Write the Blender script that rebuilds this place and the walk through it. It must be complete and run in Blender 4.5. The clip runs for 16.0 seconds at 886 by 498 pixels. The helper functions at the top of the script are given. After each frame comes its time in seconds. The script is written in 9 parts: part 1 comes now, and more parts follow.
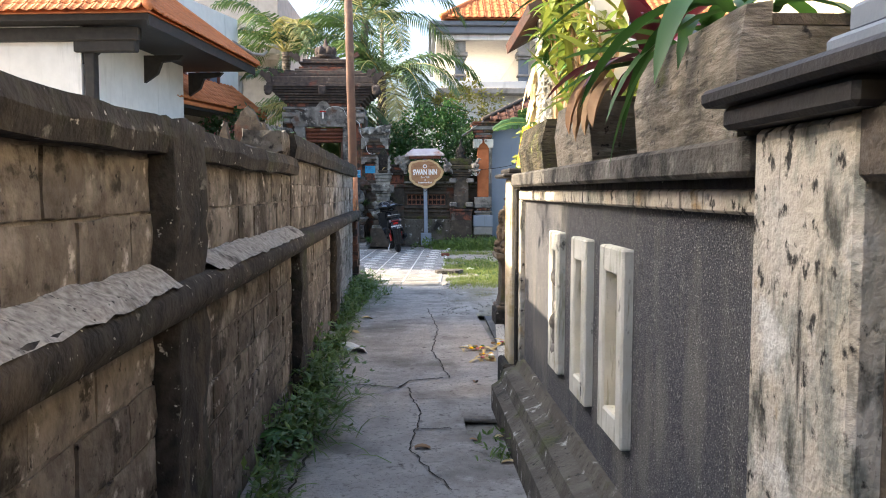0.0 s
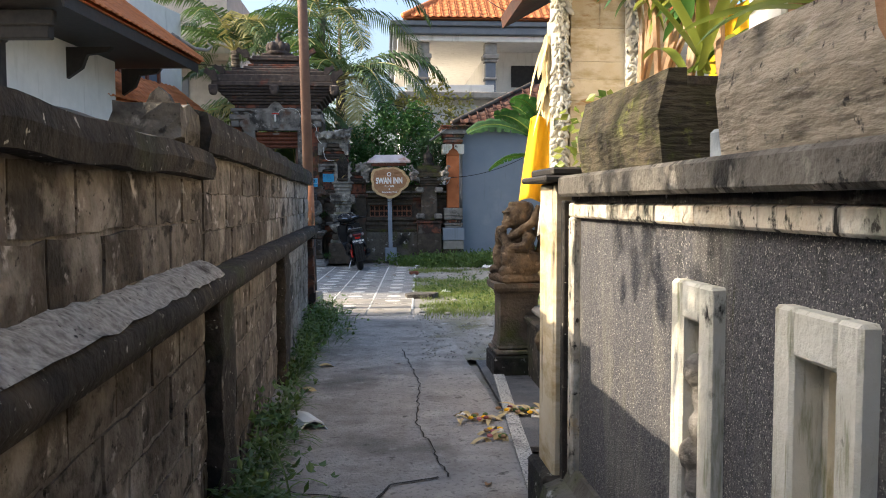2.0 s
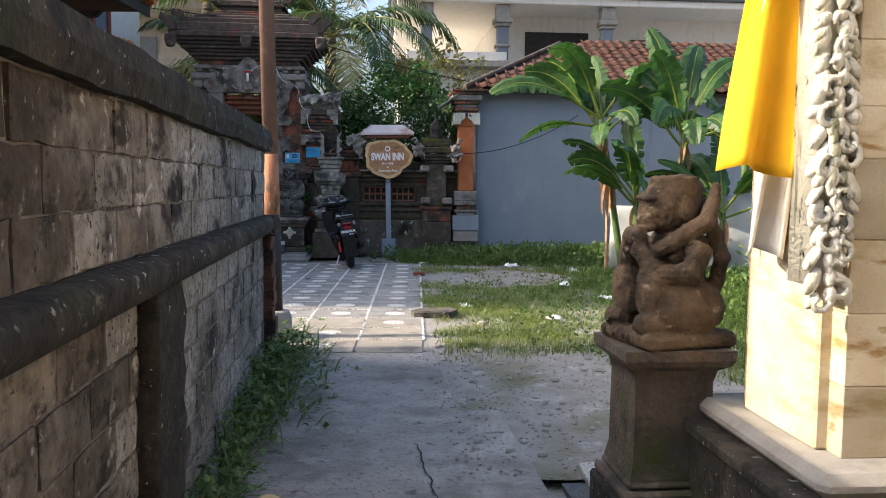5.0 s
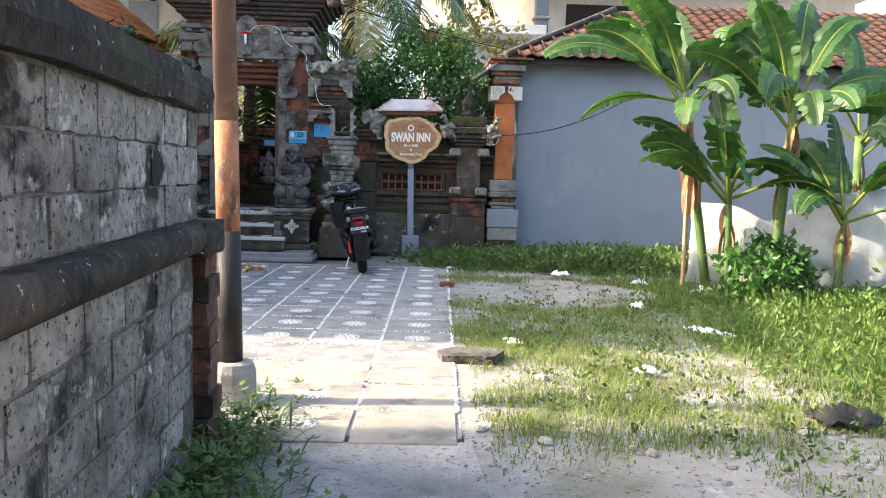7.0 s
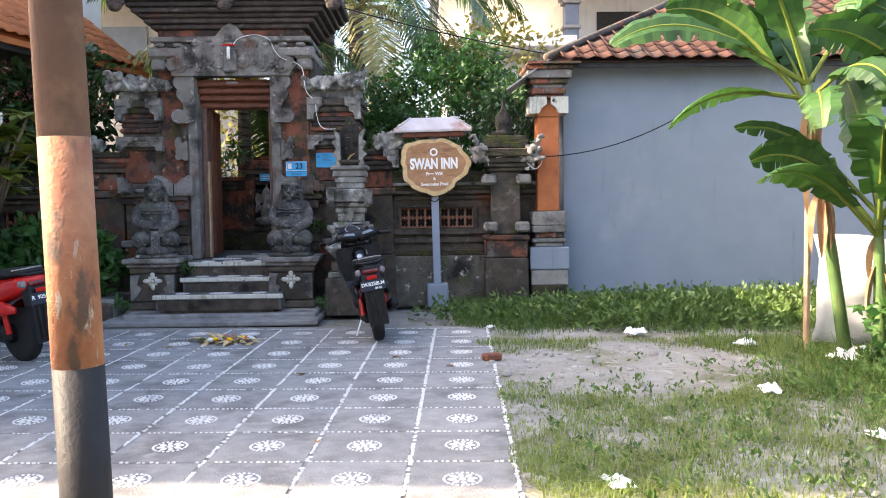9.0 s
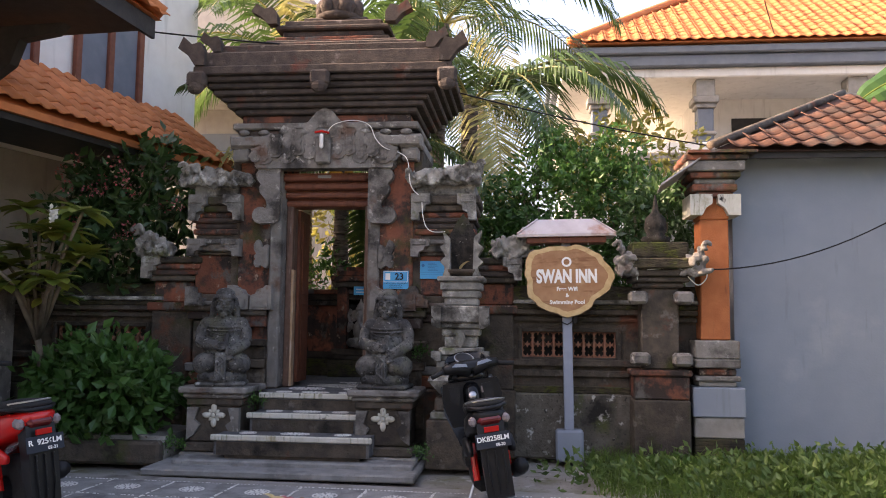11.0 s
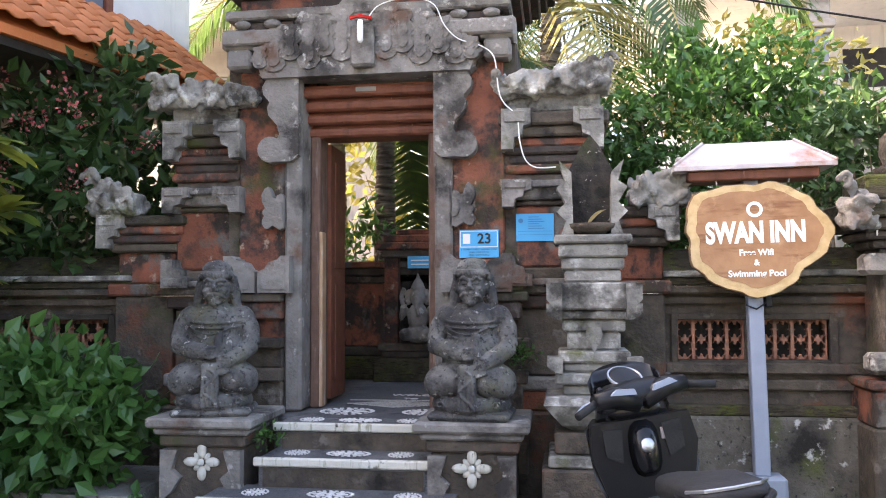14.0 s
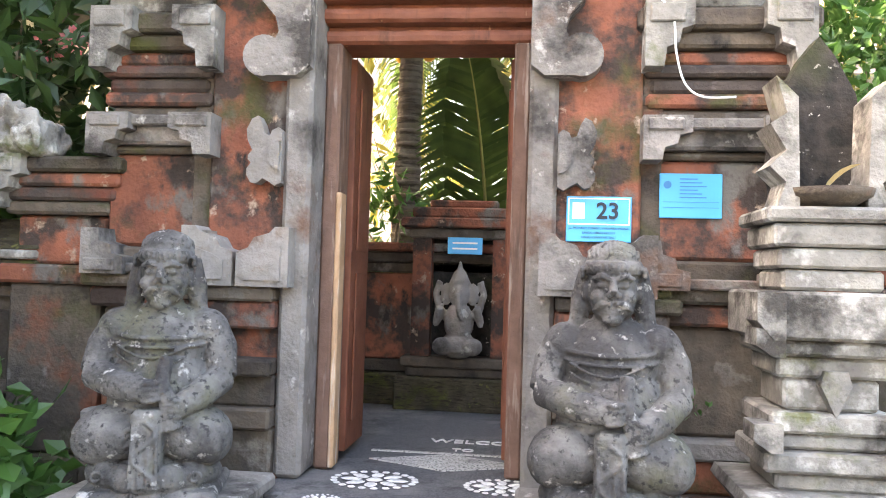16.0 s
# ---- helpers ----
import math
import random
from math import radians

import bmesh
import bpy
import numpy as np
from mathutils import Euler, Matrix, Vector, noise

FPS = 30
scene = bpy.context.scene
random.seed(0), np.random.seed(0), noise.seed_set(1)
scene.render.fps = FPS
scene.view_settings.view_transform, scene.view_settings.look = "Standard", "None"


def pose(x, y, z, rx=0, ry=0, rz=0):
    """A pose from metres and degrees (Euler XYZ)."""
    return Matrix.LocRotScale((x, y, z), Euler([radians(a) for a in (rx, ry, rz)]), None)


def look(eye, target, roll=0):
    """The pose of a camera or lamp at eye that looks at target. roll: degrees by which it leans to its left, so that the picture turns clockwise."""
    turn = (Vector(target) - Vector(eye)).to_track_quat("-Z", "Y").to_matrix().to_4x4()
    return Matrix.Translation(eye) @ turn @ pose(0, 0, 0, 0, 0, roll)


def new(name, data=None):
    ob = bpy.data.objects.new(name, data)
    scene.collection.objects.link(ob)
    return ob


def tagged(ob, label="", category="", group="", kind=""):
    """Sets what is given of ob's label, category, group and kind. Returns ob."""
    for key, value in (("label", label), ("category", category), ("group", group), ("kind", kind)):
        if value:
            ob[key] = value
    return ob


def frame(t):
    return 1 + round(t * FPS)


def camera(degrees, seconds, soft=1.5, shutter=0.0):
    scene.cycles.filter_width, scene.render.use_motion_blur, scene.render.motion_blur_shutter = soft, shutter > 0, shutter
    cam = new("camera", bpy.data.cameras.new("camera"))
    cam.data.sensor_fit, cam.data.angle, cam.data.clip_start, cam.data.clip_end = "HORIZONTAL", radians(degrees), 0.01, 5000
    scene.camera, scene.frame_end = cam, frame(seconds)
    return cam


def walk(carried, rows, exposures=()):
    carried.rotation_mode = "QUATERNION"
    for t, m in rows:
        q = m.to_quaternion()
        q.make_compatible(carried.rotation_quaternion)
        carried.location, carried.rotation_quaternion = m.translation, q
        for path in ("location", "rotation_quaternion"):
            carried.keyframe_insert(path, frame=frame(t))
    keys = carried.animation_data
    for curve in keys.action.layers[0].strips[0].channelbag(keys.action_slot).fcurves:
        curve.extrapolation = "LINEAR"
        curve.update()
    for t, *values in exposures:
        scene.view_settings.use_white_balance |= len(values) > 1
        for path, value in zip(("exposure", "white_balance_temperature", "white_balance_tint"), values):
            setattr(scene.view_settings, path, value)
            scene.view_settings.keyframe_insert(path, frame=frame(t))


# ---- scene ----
cam = camera(57.4, 16.0, 1.0)
PATH = [
    (0, (0.755, -2.233, 1.482), (0.799, -0.239, 1.341), 0.1),
    (0.5, (0.669, -1.694, 1.487), (0.713, 0.297, 1.306), 0.3),
    (1, (0.654, -1.206, 1.488), (0.771, 0.786, 1.354), 0.8),
    (1.5, (0.597, -0.675, 1.491), (0.631, 1.321, 1.368), 0.9),
    (2, (0.605, -0.174, 1.496), (0.751, 1.818, 1.379), -0.1),
    (2.5, (0.646, 0.328, 1.493), (0.729, 2.323, 1.383), 1.0),
    (3, (0.63, 0.873, 1.49), (0.797, 2.86, 1.339), 1.3),
    (3.5, (0.595, 1.504, 1.473), (0.757, 3.489, 1.283), 1.4),
    (4, (0.526, 2.146, 1.472), (0.632, 4.139, 1.347), 0.2),
    (4.2, (0.538, 2.4, 1.457), (0.692, 4.39, 1.336), 0.0),
    (6.3, (0.629, 5.356, 1.44), (0.778, 7.337, 1.21), 1.2),
    (6.5, (0.657, 5.585, 1.442), (0.818, 7.569, 1.247), 0.6),
    (7, (0.635, 6.241, 1.453), (0.737, 8.229, 1.263), 1.6),
    (7.5, (0.626, 6.951, 1.463), (0.795, 8.934, 1.267), -0.9),
    (8, (0.593, 7.642, 1.465), (0.623, 9.626, 1.219), -1.6),
    (8.5, (0.573, 8.279, 1.398), (0.709, 10.269, 1.254), -1.8),
    (9, (0.594, 8.84, 1.532), (0.641, 10.835, 1.408), -0.7),
    (9.5, (0.557, 9.447, 1.586), (0.541, 11.447, 1.613), -1.0),
    (10, (0.491, 9.995, 1.543), (0.384, 11.983, 1.737), -0.1),
    (10.2, (0.44, 10.23, 1.525), (0.255, 12.213, 1.702), 0.7),
    (12.3, (0.001, 12.443, 1.536), (-0.22, 14.424, 1.708), 0.6),
    (12.5, (-0.083, 12.633, 1.54), (-0.336, 14.613, 1.669), 0.7),
    (13, (-0.257, 13.167, 1.549), (-0.496, 15.15, 1.665), -1.4),
    (13.5, (-0.415, 13.762, 1.539), (-0.652, 15.746, 1.64), -0.7),
    (14, (-0.601, 14.321, 1.617), (-0.883, 16.298, 1.724), -0.3),
    (14.5, (-0.773, 14.858, 1.621), (-1.006, 16.842, 1.719), -0.8),
    (15, (-0.993, 15.441, 1.638), (-1.292, 17.417, 1.716), -0.7),
    (15.5, (-1.21, 15.997, 1.684), (-1.383, 17.986, 1.803), -1.1),
    (16, (-1.459, 16.542, 1.687), (-1.692, 18.527, 1.758), 1.7),
]
walk(cam, [(t, look(eye, target, roll)) for t, eye, target, roll in PATH],
     [(0.0, 2.2, 6150, 9), (1.0, 2.08, 6150, 9), (2.0, 1.5, 6100, 8), (3.0, 1.0, 6200, 8), (4.0, 1.0, 6000, 10), (6.5, 2.28, 6250, 10), (7.5, 2.2, 6250, 10), (8.0, 2.0, 6300, 10), (8.5, 1.95, 6300, 10), (9.0, 2.6, 6400, 14), (9.5, 2.75, 6600, 20),
      (10.0, 1.75, 7500, 26), (12.5, 3.2, 6950, 16), (13.5, 3.3, 6950, 18), (14.5, 3.45, 7150, 18), (15.0, 4.0, 7400, 18), (15.5, 3.95, 7500, 17), (16.0, 4.4, 7800, 16)])

# world, sun and light
SUN_AZ, SUN_EL = radians(-91.0), radians(31.0)   # azimuth clockwise from +y, elevation
world = bpy.data.worlds.new("sky")
scene.world = world
world.use_nodes = True
wn = world.node_tree.nodes
sky = wn.new("ShaderNodeTexSky")
sky.sky_type = "NISHITA"
sky.sun_disc = False
sky.sun_elevation, sky.sun_rotation = SUN_EL, SUN_AZ
sky.air_density, sky.dust_density, sky.ozone_density = 1.0, 6.0, 1.0
wn["Background"].inputs["Strength"].default_value = 0.15
world.node_tree.links.new(sky.outputs[0], wn["Background"].inputs["Color"])
sun = new("sun", bpy.data.lights.new("sun", "SUN"))
sun.data.energy, sun.data.angle, sun.data.color = 3.4, radians(0.6), (1.0, 0.82, 0.6)
toward = Vector((math.sin(SUN_AZ) * math.cos(SUN_EL), math.cos(SUN_AZ) * math.cos(SUN_EL), math.sin(SUN_EL)))
sun.rotation_mode = "QUATERNION"
sun.rotation_quaternion = toward.to_track_quat("Z", "Y")

ALLEY = pose(0, 0, 0, 0, 0, 1.43)
rng = random.Random(7)


# ---- geometry helpers ----
class Geo:
    """Collects vertices and faces."""

    def __init__(self):
        self.v, self.f = [], []

    def add(self, vs, fs, m=None):
        n = len(self.v)
        self.v += [tuple(m @ Vector(p)) for p in vs] if m else [tuple(p) for p in vs]
        self.f += [tuple(i + n for i in f) for f in fs]
        return self

    def box(self, x0, x1, y0, y1, z0, z1, c=0.0, m=None):
        if c <= 0:
            vs = [(x, y, z) for z in (z0, z1) for y in (y0, y1) for x in (x0, x1)]
            return self.add(vs, [(0, 2, 3, 1), (4, 5, 7, 6), (0, 1, 5, 4), (2, 6, 7, 3), (0, 4, 6, 2), (1, 3, 7, 5)], m)
        lo, hi = (x0, y0, z0), (x1, y1, z1)
        c = min(c, (x1 - x0) / 2.2, (y1 - y0) / 2.2, (z1 - z0) / 2.2)
        vs, ix = [], {}
        for s in [(a, b, d) for a in (0, 1) for b in (0, 1) for d in (0, 1)]:
            for ax in range(3):
                p = [(hi[k] if s[k] else lo[k]) for k in range(3)]
                for k in range(3):
                    if k != ax:
                        p[k] += -c if s[k] else c
                ix[s, ax] = len(vs)
                vs.append(tuple(p))
        fs = []
        for ax in range(3):
            b, d = (ax + 1) % 3, (ax + 2) % 3
            for e in (0, 1):
                q = []
                for u, w in ((0, 0), (1, 0), (1, 1), (0, 1)):
                    s = [0, 0, 0]
                    s[ax], s[b], s[d] = e, u, w
                    q.append(ix[tuple(s), ax])
                fs.append(tuple(q if e else q[::-1]))
            for u in (0, 1):
                for w in (0, 1):
                    s0, s1 = [0, 0, 0], [0, 0, 0]
                    s0[ax], s1[ax] = 0, 1
                    s0[b] = s1[b] = u
                    s0[d] = s1[d] = w
                    q = (ix[tuple(s0), b], ix[tuple(s1), b], ix[tuple(s1), d], ix[tuple(s0), d])
                    fs.append(q if u == w else q[::-1])
        for s in [(a, b, d) for a in (0, 1) for b in (0, 1) for d in (0, 1)]:
            q = (ix[s, 0], ix[s, 1], ix[s, 2])
            fs.append(q if sum(s) % 2 else q[::-1])
        return self.add(vs, fs, m)

    def prism(self, pts, a, b, axis="y", m=None):
        """A polygon drawn out between a and b along an axis; pts in the two other axes, in x, y, z order."""
        n = len(pts)
        put = {"x": lambda p, q, h: (h, p, q), "y": lambda p, q, h: (p, h, q), "z": lambda p, q, h: (p, q, h)}[axis]
        vs = [put(p, q, h) for h in (a, b) for p, q in pts]
        fs = [tuple(range(n))[::-1], tuple(range(n, 2 * n))] + [(i, (i + 1) % n, n + (i + 1) % n, n + i) for i in range(n)]
        return self.add(vs, fs, m)

    def lathe(self, prof, n=16, c=(0, 0, 0), m=None):
        vs, fs = [], []
        for r, z in prof:
            vs += [(c[0] + r * math.cos(2 * math.pi * i / n), c[1] + r * math.sin(2 * math.pi * i / n), c[2] + z) for i in range(n)]
        for k in range(len(prof) - 1):
            fs += [(k * n + i, k * n + (i + 1) % n, (k + 1) * n + (i + 1) % n, (k + 1) * n + i) for i in range(n)]
        fs += [tuple(range(n))[::-1], tuple(range((len(prof) - 1) * n, len(prof) * n))]
        return self.add(vs, fs, m)

    def ell(self, c, r, n=12, k=8, m=None):
        prof = [(math.sin(math.pi * j / k), -math.cos(math.pi * j / k)) for j in range(1, k)]
        vs = [(0, 0, -1)]
        for q, z in prof:
            vs += [(q * math.cos(2 * math.pi * i / n), q * math.sin(2 * math.pi * i / n), z) for i in range(n)]
        vs.append((0, 0, 1))
        fs = [(0, 1 + (i + 1) % n, 1 + i) for i in range(n)]
        for j in range(k - 2):
            fs += [(1 + j * n + i, 1 + j * n + (i + 1) % n, 1 + (j + 1) * n + (i + 1) % n, 1 + (j + 1) * n + i) for i in range(n)]
        t = 1 + (k - 2) * n
        fs += [(t + i, t + (i + 1) % n, len(vs) - 1) for i in range(n)]
        mm = Matrix.Translation(c) @ (m or Matrix()) @ Matrix.Diagonal((*r, 1))
        return self.add(vs, fs, mm)

    def tube(self, pts, rad, n=8, m=None):
        pts = [Vector(p) for p in pts]
        rad = rad if isinstance(rad, (list, tuple)) else [rad] * len(pts)
        vs, fs, side = [], [], None
        for i, p in enumerate(pts):
            d = (pts[min(i + 1, len(pts) - 1)] - pts[max(i - 1, 0)]).normalized()
            if side is None:
                side = d.orthogonal().normalized()
            side = (side - d * side.dot(d)).normalized()
            up = d.cross(side)
            vs += [p + rad[i] * (side * math.cos(2 * math.pi * k / n) + up * math.sin(2 * math.pi * k / n)) for k in range(n)]
        for i in range(len(pts) - 1):
            fs += [(i * n + k, i * n + (k + 1) % n, (i + 1) * n + (k + 1) % n, (i + 1) * n + k) for k in range(n)]
        fs += [tuple(range(n))[::-1], tuple(range((len(pts) - 1) * n, len(pts) * n))]
        return self.add(vs, fs, m)

    def blade(self, base, way, length, width, droop=0.3, segs=5, fold=0.15, tip=0.0, up=Vector((0, 0, 1))):
        """A long leaf: a folded strip that droops, widest in the middle."""
        base, way = Vector(base), Vector(way).normalized()
        side = way.cross(up)
        side = side.normalized() if side.length > 0.01 else Vector((1, 0, 0))
        vs, fs, p, d = [], [], base.copy(), way.copy()
        for i in range(segs + 1):
            s = i / segs
            w = width * (math.sin(math.pi * min(1.0, 0.12 + 0.88 * s)) ** 0.7 if tip == 0 else max(tip, math.sin(math.pi * (0.15 + 0.8 * s)) ** 0.6)) / 2
            nrm = side.cross(d).normalized()
            vs += [p - side * w + nrm * w * fold, p, p + side * w + nrm * w * fold]
            d = (d + Vector((0, 0, -droop / segs * 1.6))).normalized()
            p = p + d * (length / segs)
        for i in range(segs):
            a = i * 3
            fs += [(a, a + 1, a + 4, a + 3), (a + 1, a + 2, a + 5, a + 4)]
        return self.add(vs, fs)

    def leaf(self, p, way, side, ln, wd):
        """One small leaf of two triangles' worth of faces, lightly folded."""
        p, way, side = Vector(p), Vector(way), Vector(side)
        n = way.cross(side)
        return self.add([p, p + way * ln * 0.45 + side * wd * 0.5 + n * wd * 0.12, p + way * ln, p + way * ln * 0.45 - side * wd * 0.5 + n * wd * 0.12],
                        [(0, 1, 2), (0, 2, 3)])

    def mesh(self, name, mat, smooth=False):
        me = bpy.data.meshes.new(name)
        me.from_pydata(self.v, [], self.f)
        me.validate()
        if smooth:
            me.polygons.foreach_set("use_smooth", [True] * len(me.polygons))
        me.materials.append(mat)
        me.update()
        return me


def part(name, geo, mat, parent, label="", smooth=False, m=None):
    """One mesh object under a thing or a part."""
    ob = new(name, geo if isinstance(geo, bpy.types.Mesh) else geo.mesh(name, mat, smooth))
    ob.parent = parent
    if m:
        ob.matrix_basis = m
    return tagged(ob, label)


def thing(name, m, label, category, group="", kind=""):
    ob = new(name)
    ob.empty_display_size = 0.1
    ob.matrix_basis = m
    return tagged(ob, label, category, group, kind)


def single(name, geo, mat, m, label, category, group="", kind="", smooth=False):
    ob = new(name, geo.mesh(name, mat, smooth))
    ob.matrix_basis = m
    return tagged(ob, label, category, group, kind)


def lettering(text, size, mat, parent, m, name="lettering", bold=0.0, depth=0.002):
    """Raised letters in the built-in font, as a mesh, centred on m, read along its x and y."""
    cu = bpy.data.curves.new(name, "FONT")
    cu.body, cu.size, cu.align_x, cu.align_y, cu.extrude, cu.offset = text, size, "CENTER", "CENTER", depth, bold
    tmp = new("tmp_text", cu)
    me = bpy.data.meshes.new_from_object(tmp)
    bpy.data.objects.remove(tmp)
    bpy.data.curves.remove(cu)
    me.materials.clear()
    me.materials.append(mat)
    ob = new(name, me)
    ob.parent = parent
    ob.matrix_basis = m
    return ob


# ---- materials ----
def shader(name):
    mat = bpy.data.materials.new(name)
    mat.use_nodes = True
    nt = mat.node_tree
    return mat, nt, nt.nodes["Principled BSDF"]


def noise_node(nt, scale, detail=4.0, stretch=None, rough=0.55):
    geo = nt.nodes.new("ShaderNodeNewGeometry")
    tex = nt.nodes.new("ShaderNodeTexNoise")
    tex.inputs["Scale"].default_value, tex.inputs["Detail"].default_value, tex.inputs["Roughness"].default_value = scale, detail, rough
    src = geo.outputs["Position"]
    if stretch:
        mp = nt.nodes.new("ShaderNodeMapping")
        mp.inputs["Scale"].default_value = stretch
        nt.links.new(src, mp.inputs["Vector"])
        src = mp.outputs[0]
    nt.links.new(src, tex.inputs["Vector"])
    return tex.outputs["Fac"]


def ramp(nt, fac, lo, hi):
    mr = nt.nodes.new("ShaderNodeMapRange")
    mr.inputs["From Min"].default_value, mr.inputs["From Max"].default_value = lo, hi
    nt.links.new(fac, mr.inputs["Value"])
    return mr.outputs[0]


def mix(nt, fac, a, b):
    mx = nt.nodes.new("ShaderNodeMix")
    mx.data_type = "RGBA"
    for sock, val in ((mx.inputs["Factor"], fac), (mx.inputs["A"], a), (mx.inputs["B"], b)):
        if isinstance(val, (tuple, float, int)):
            sock.default_value = (*val, 1) if isinstance(val, tuple) else val
        else:
            nt.links.new(val, sock)
    return mx.outputs["Result"]


def surface(name, a, b, scale=12.0, rough=0.85, stains=(), bump=0.4, bump_scale=60.0, rand=0.0, metal=0.0, speck=None, speck_scale=160.0,
            speck_at=0.62, spec=0.3, coat=0.0, strata=None, deep=0.012):
    """A weathered surface: two base tones by fine noise, stains (colour, scale, from, to, stretch), specks, fine relief, a random tone per piece."""
    mat, nt, bs = shader(name)
    col = mix(nt, ramp(nt, noise_node(nt, scale, 6), 0.35, 0.65), a, b)
    for colour, sc, lo, hi, stretch in stains:
        col = mix(nt, ramp(nt, noise_node(nt, sc, 7, stretch, 0.62), lo, hi), col, colour)
    if speck:
        col = mix(nt, ramp(nt, noise_node(nt, speck_scale, 2), speck_at, speck_at + 0.06), col, speck)
    if rand:
        oi = nt.nodes.new("ShaderNodeObjectInfo")
        hs = nt.nodes.new("ShaderNodeHueSaturation")
        nt.links.new(ramp(nt, oi.outputs["Random"], 0, 1), hs.inputs["Value"])
        mr = hs.inputs["Value"].links[0].from_node
        mr.inputs["To Min"].default_value, mr.inputs["To Max"].default_value = 1 - rand, 1 + rand
        nt.links.new(col, hs.inputs["Color"])
        col = hs.outputs[0]
    nt.links.new(col, bs.inputs["Base Color"])
    bs.inputs["Roughness"].default_value, bs.inputs["Metallic"].default_value = rough, metal
    bs.inputs["Specular IOR Level"].default_value, bs.inputs["Coat Weight"].default_value = spec, coat
    if bump:
        bp = nt.nodes.new("ShaderNodeBump")
        bp.inputs["Strength"].default_value, bp.inputs["Distance"].default_value = bump, deep
        nt.links.new(noise_node(nt, bump_scale, 5, strata), bp.inputs["Height"])
        nt.links.new(bp.outputs[0], bs.inputs["Normal"])
    return mat


def leafy(name, a, b, rough=0.45, trans=0.35, scale=3.0):
    """Foliage: two greens by noise and by leaf, a little light through it."""
    mat, nt, bs = shader(name)
    gi = nt.nodes.new("ShaderNodeNewGeometry")
    col = mix(nt, gi.outputs["Random Per Island"], a, b)
    col = mix(nt, ramp(nt, noise_node(nt, scale, 3), 0.4, 0.75), col, tuple(0.6 * x for x in a))
    nt.links.new(col, bs.inputs["Base Color"])
    bs.inputs["Roughness"].default_value = rough
    tr = nt.nodes.new("ShaderNodeBsdfTranslucent")
    nt.links.new(col, tr.inputs["Color"])
    mx = nt.nodes.new("ShaderNodeMixShader")
    mx.inputs[0].default_value = trans
    out = nt.nodes["Material Output"]
    nt.links.new(bs.outputs[0], mx.inputs[1])
    nt.links.new(tr.outputs[0], mx.inputs[2])
    nt.links.new(mx.outputs[0], out.inputs["Surface"])
    return mat


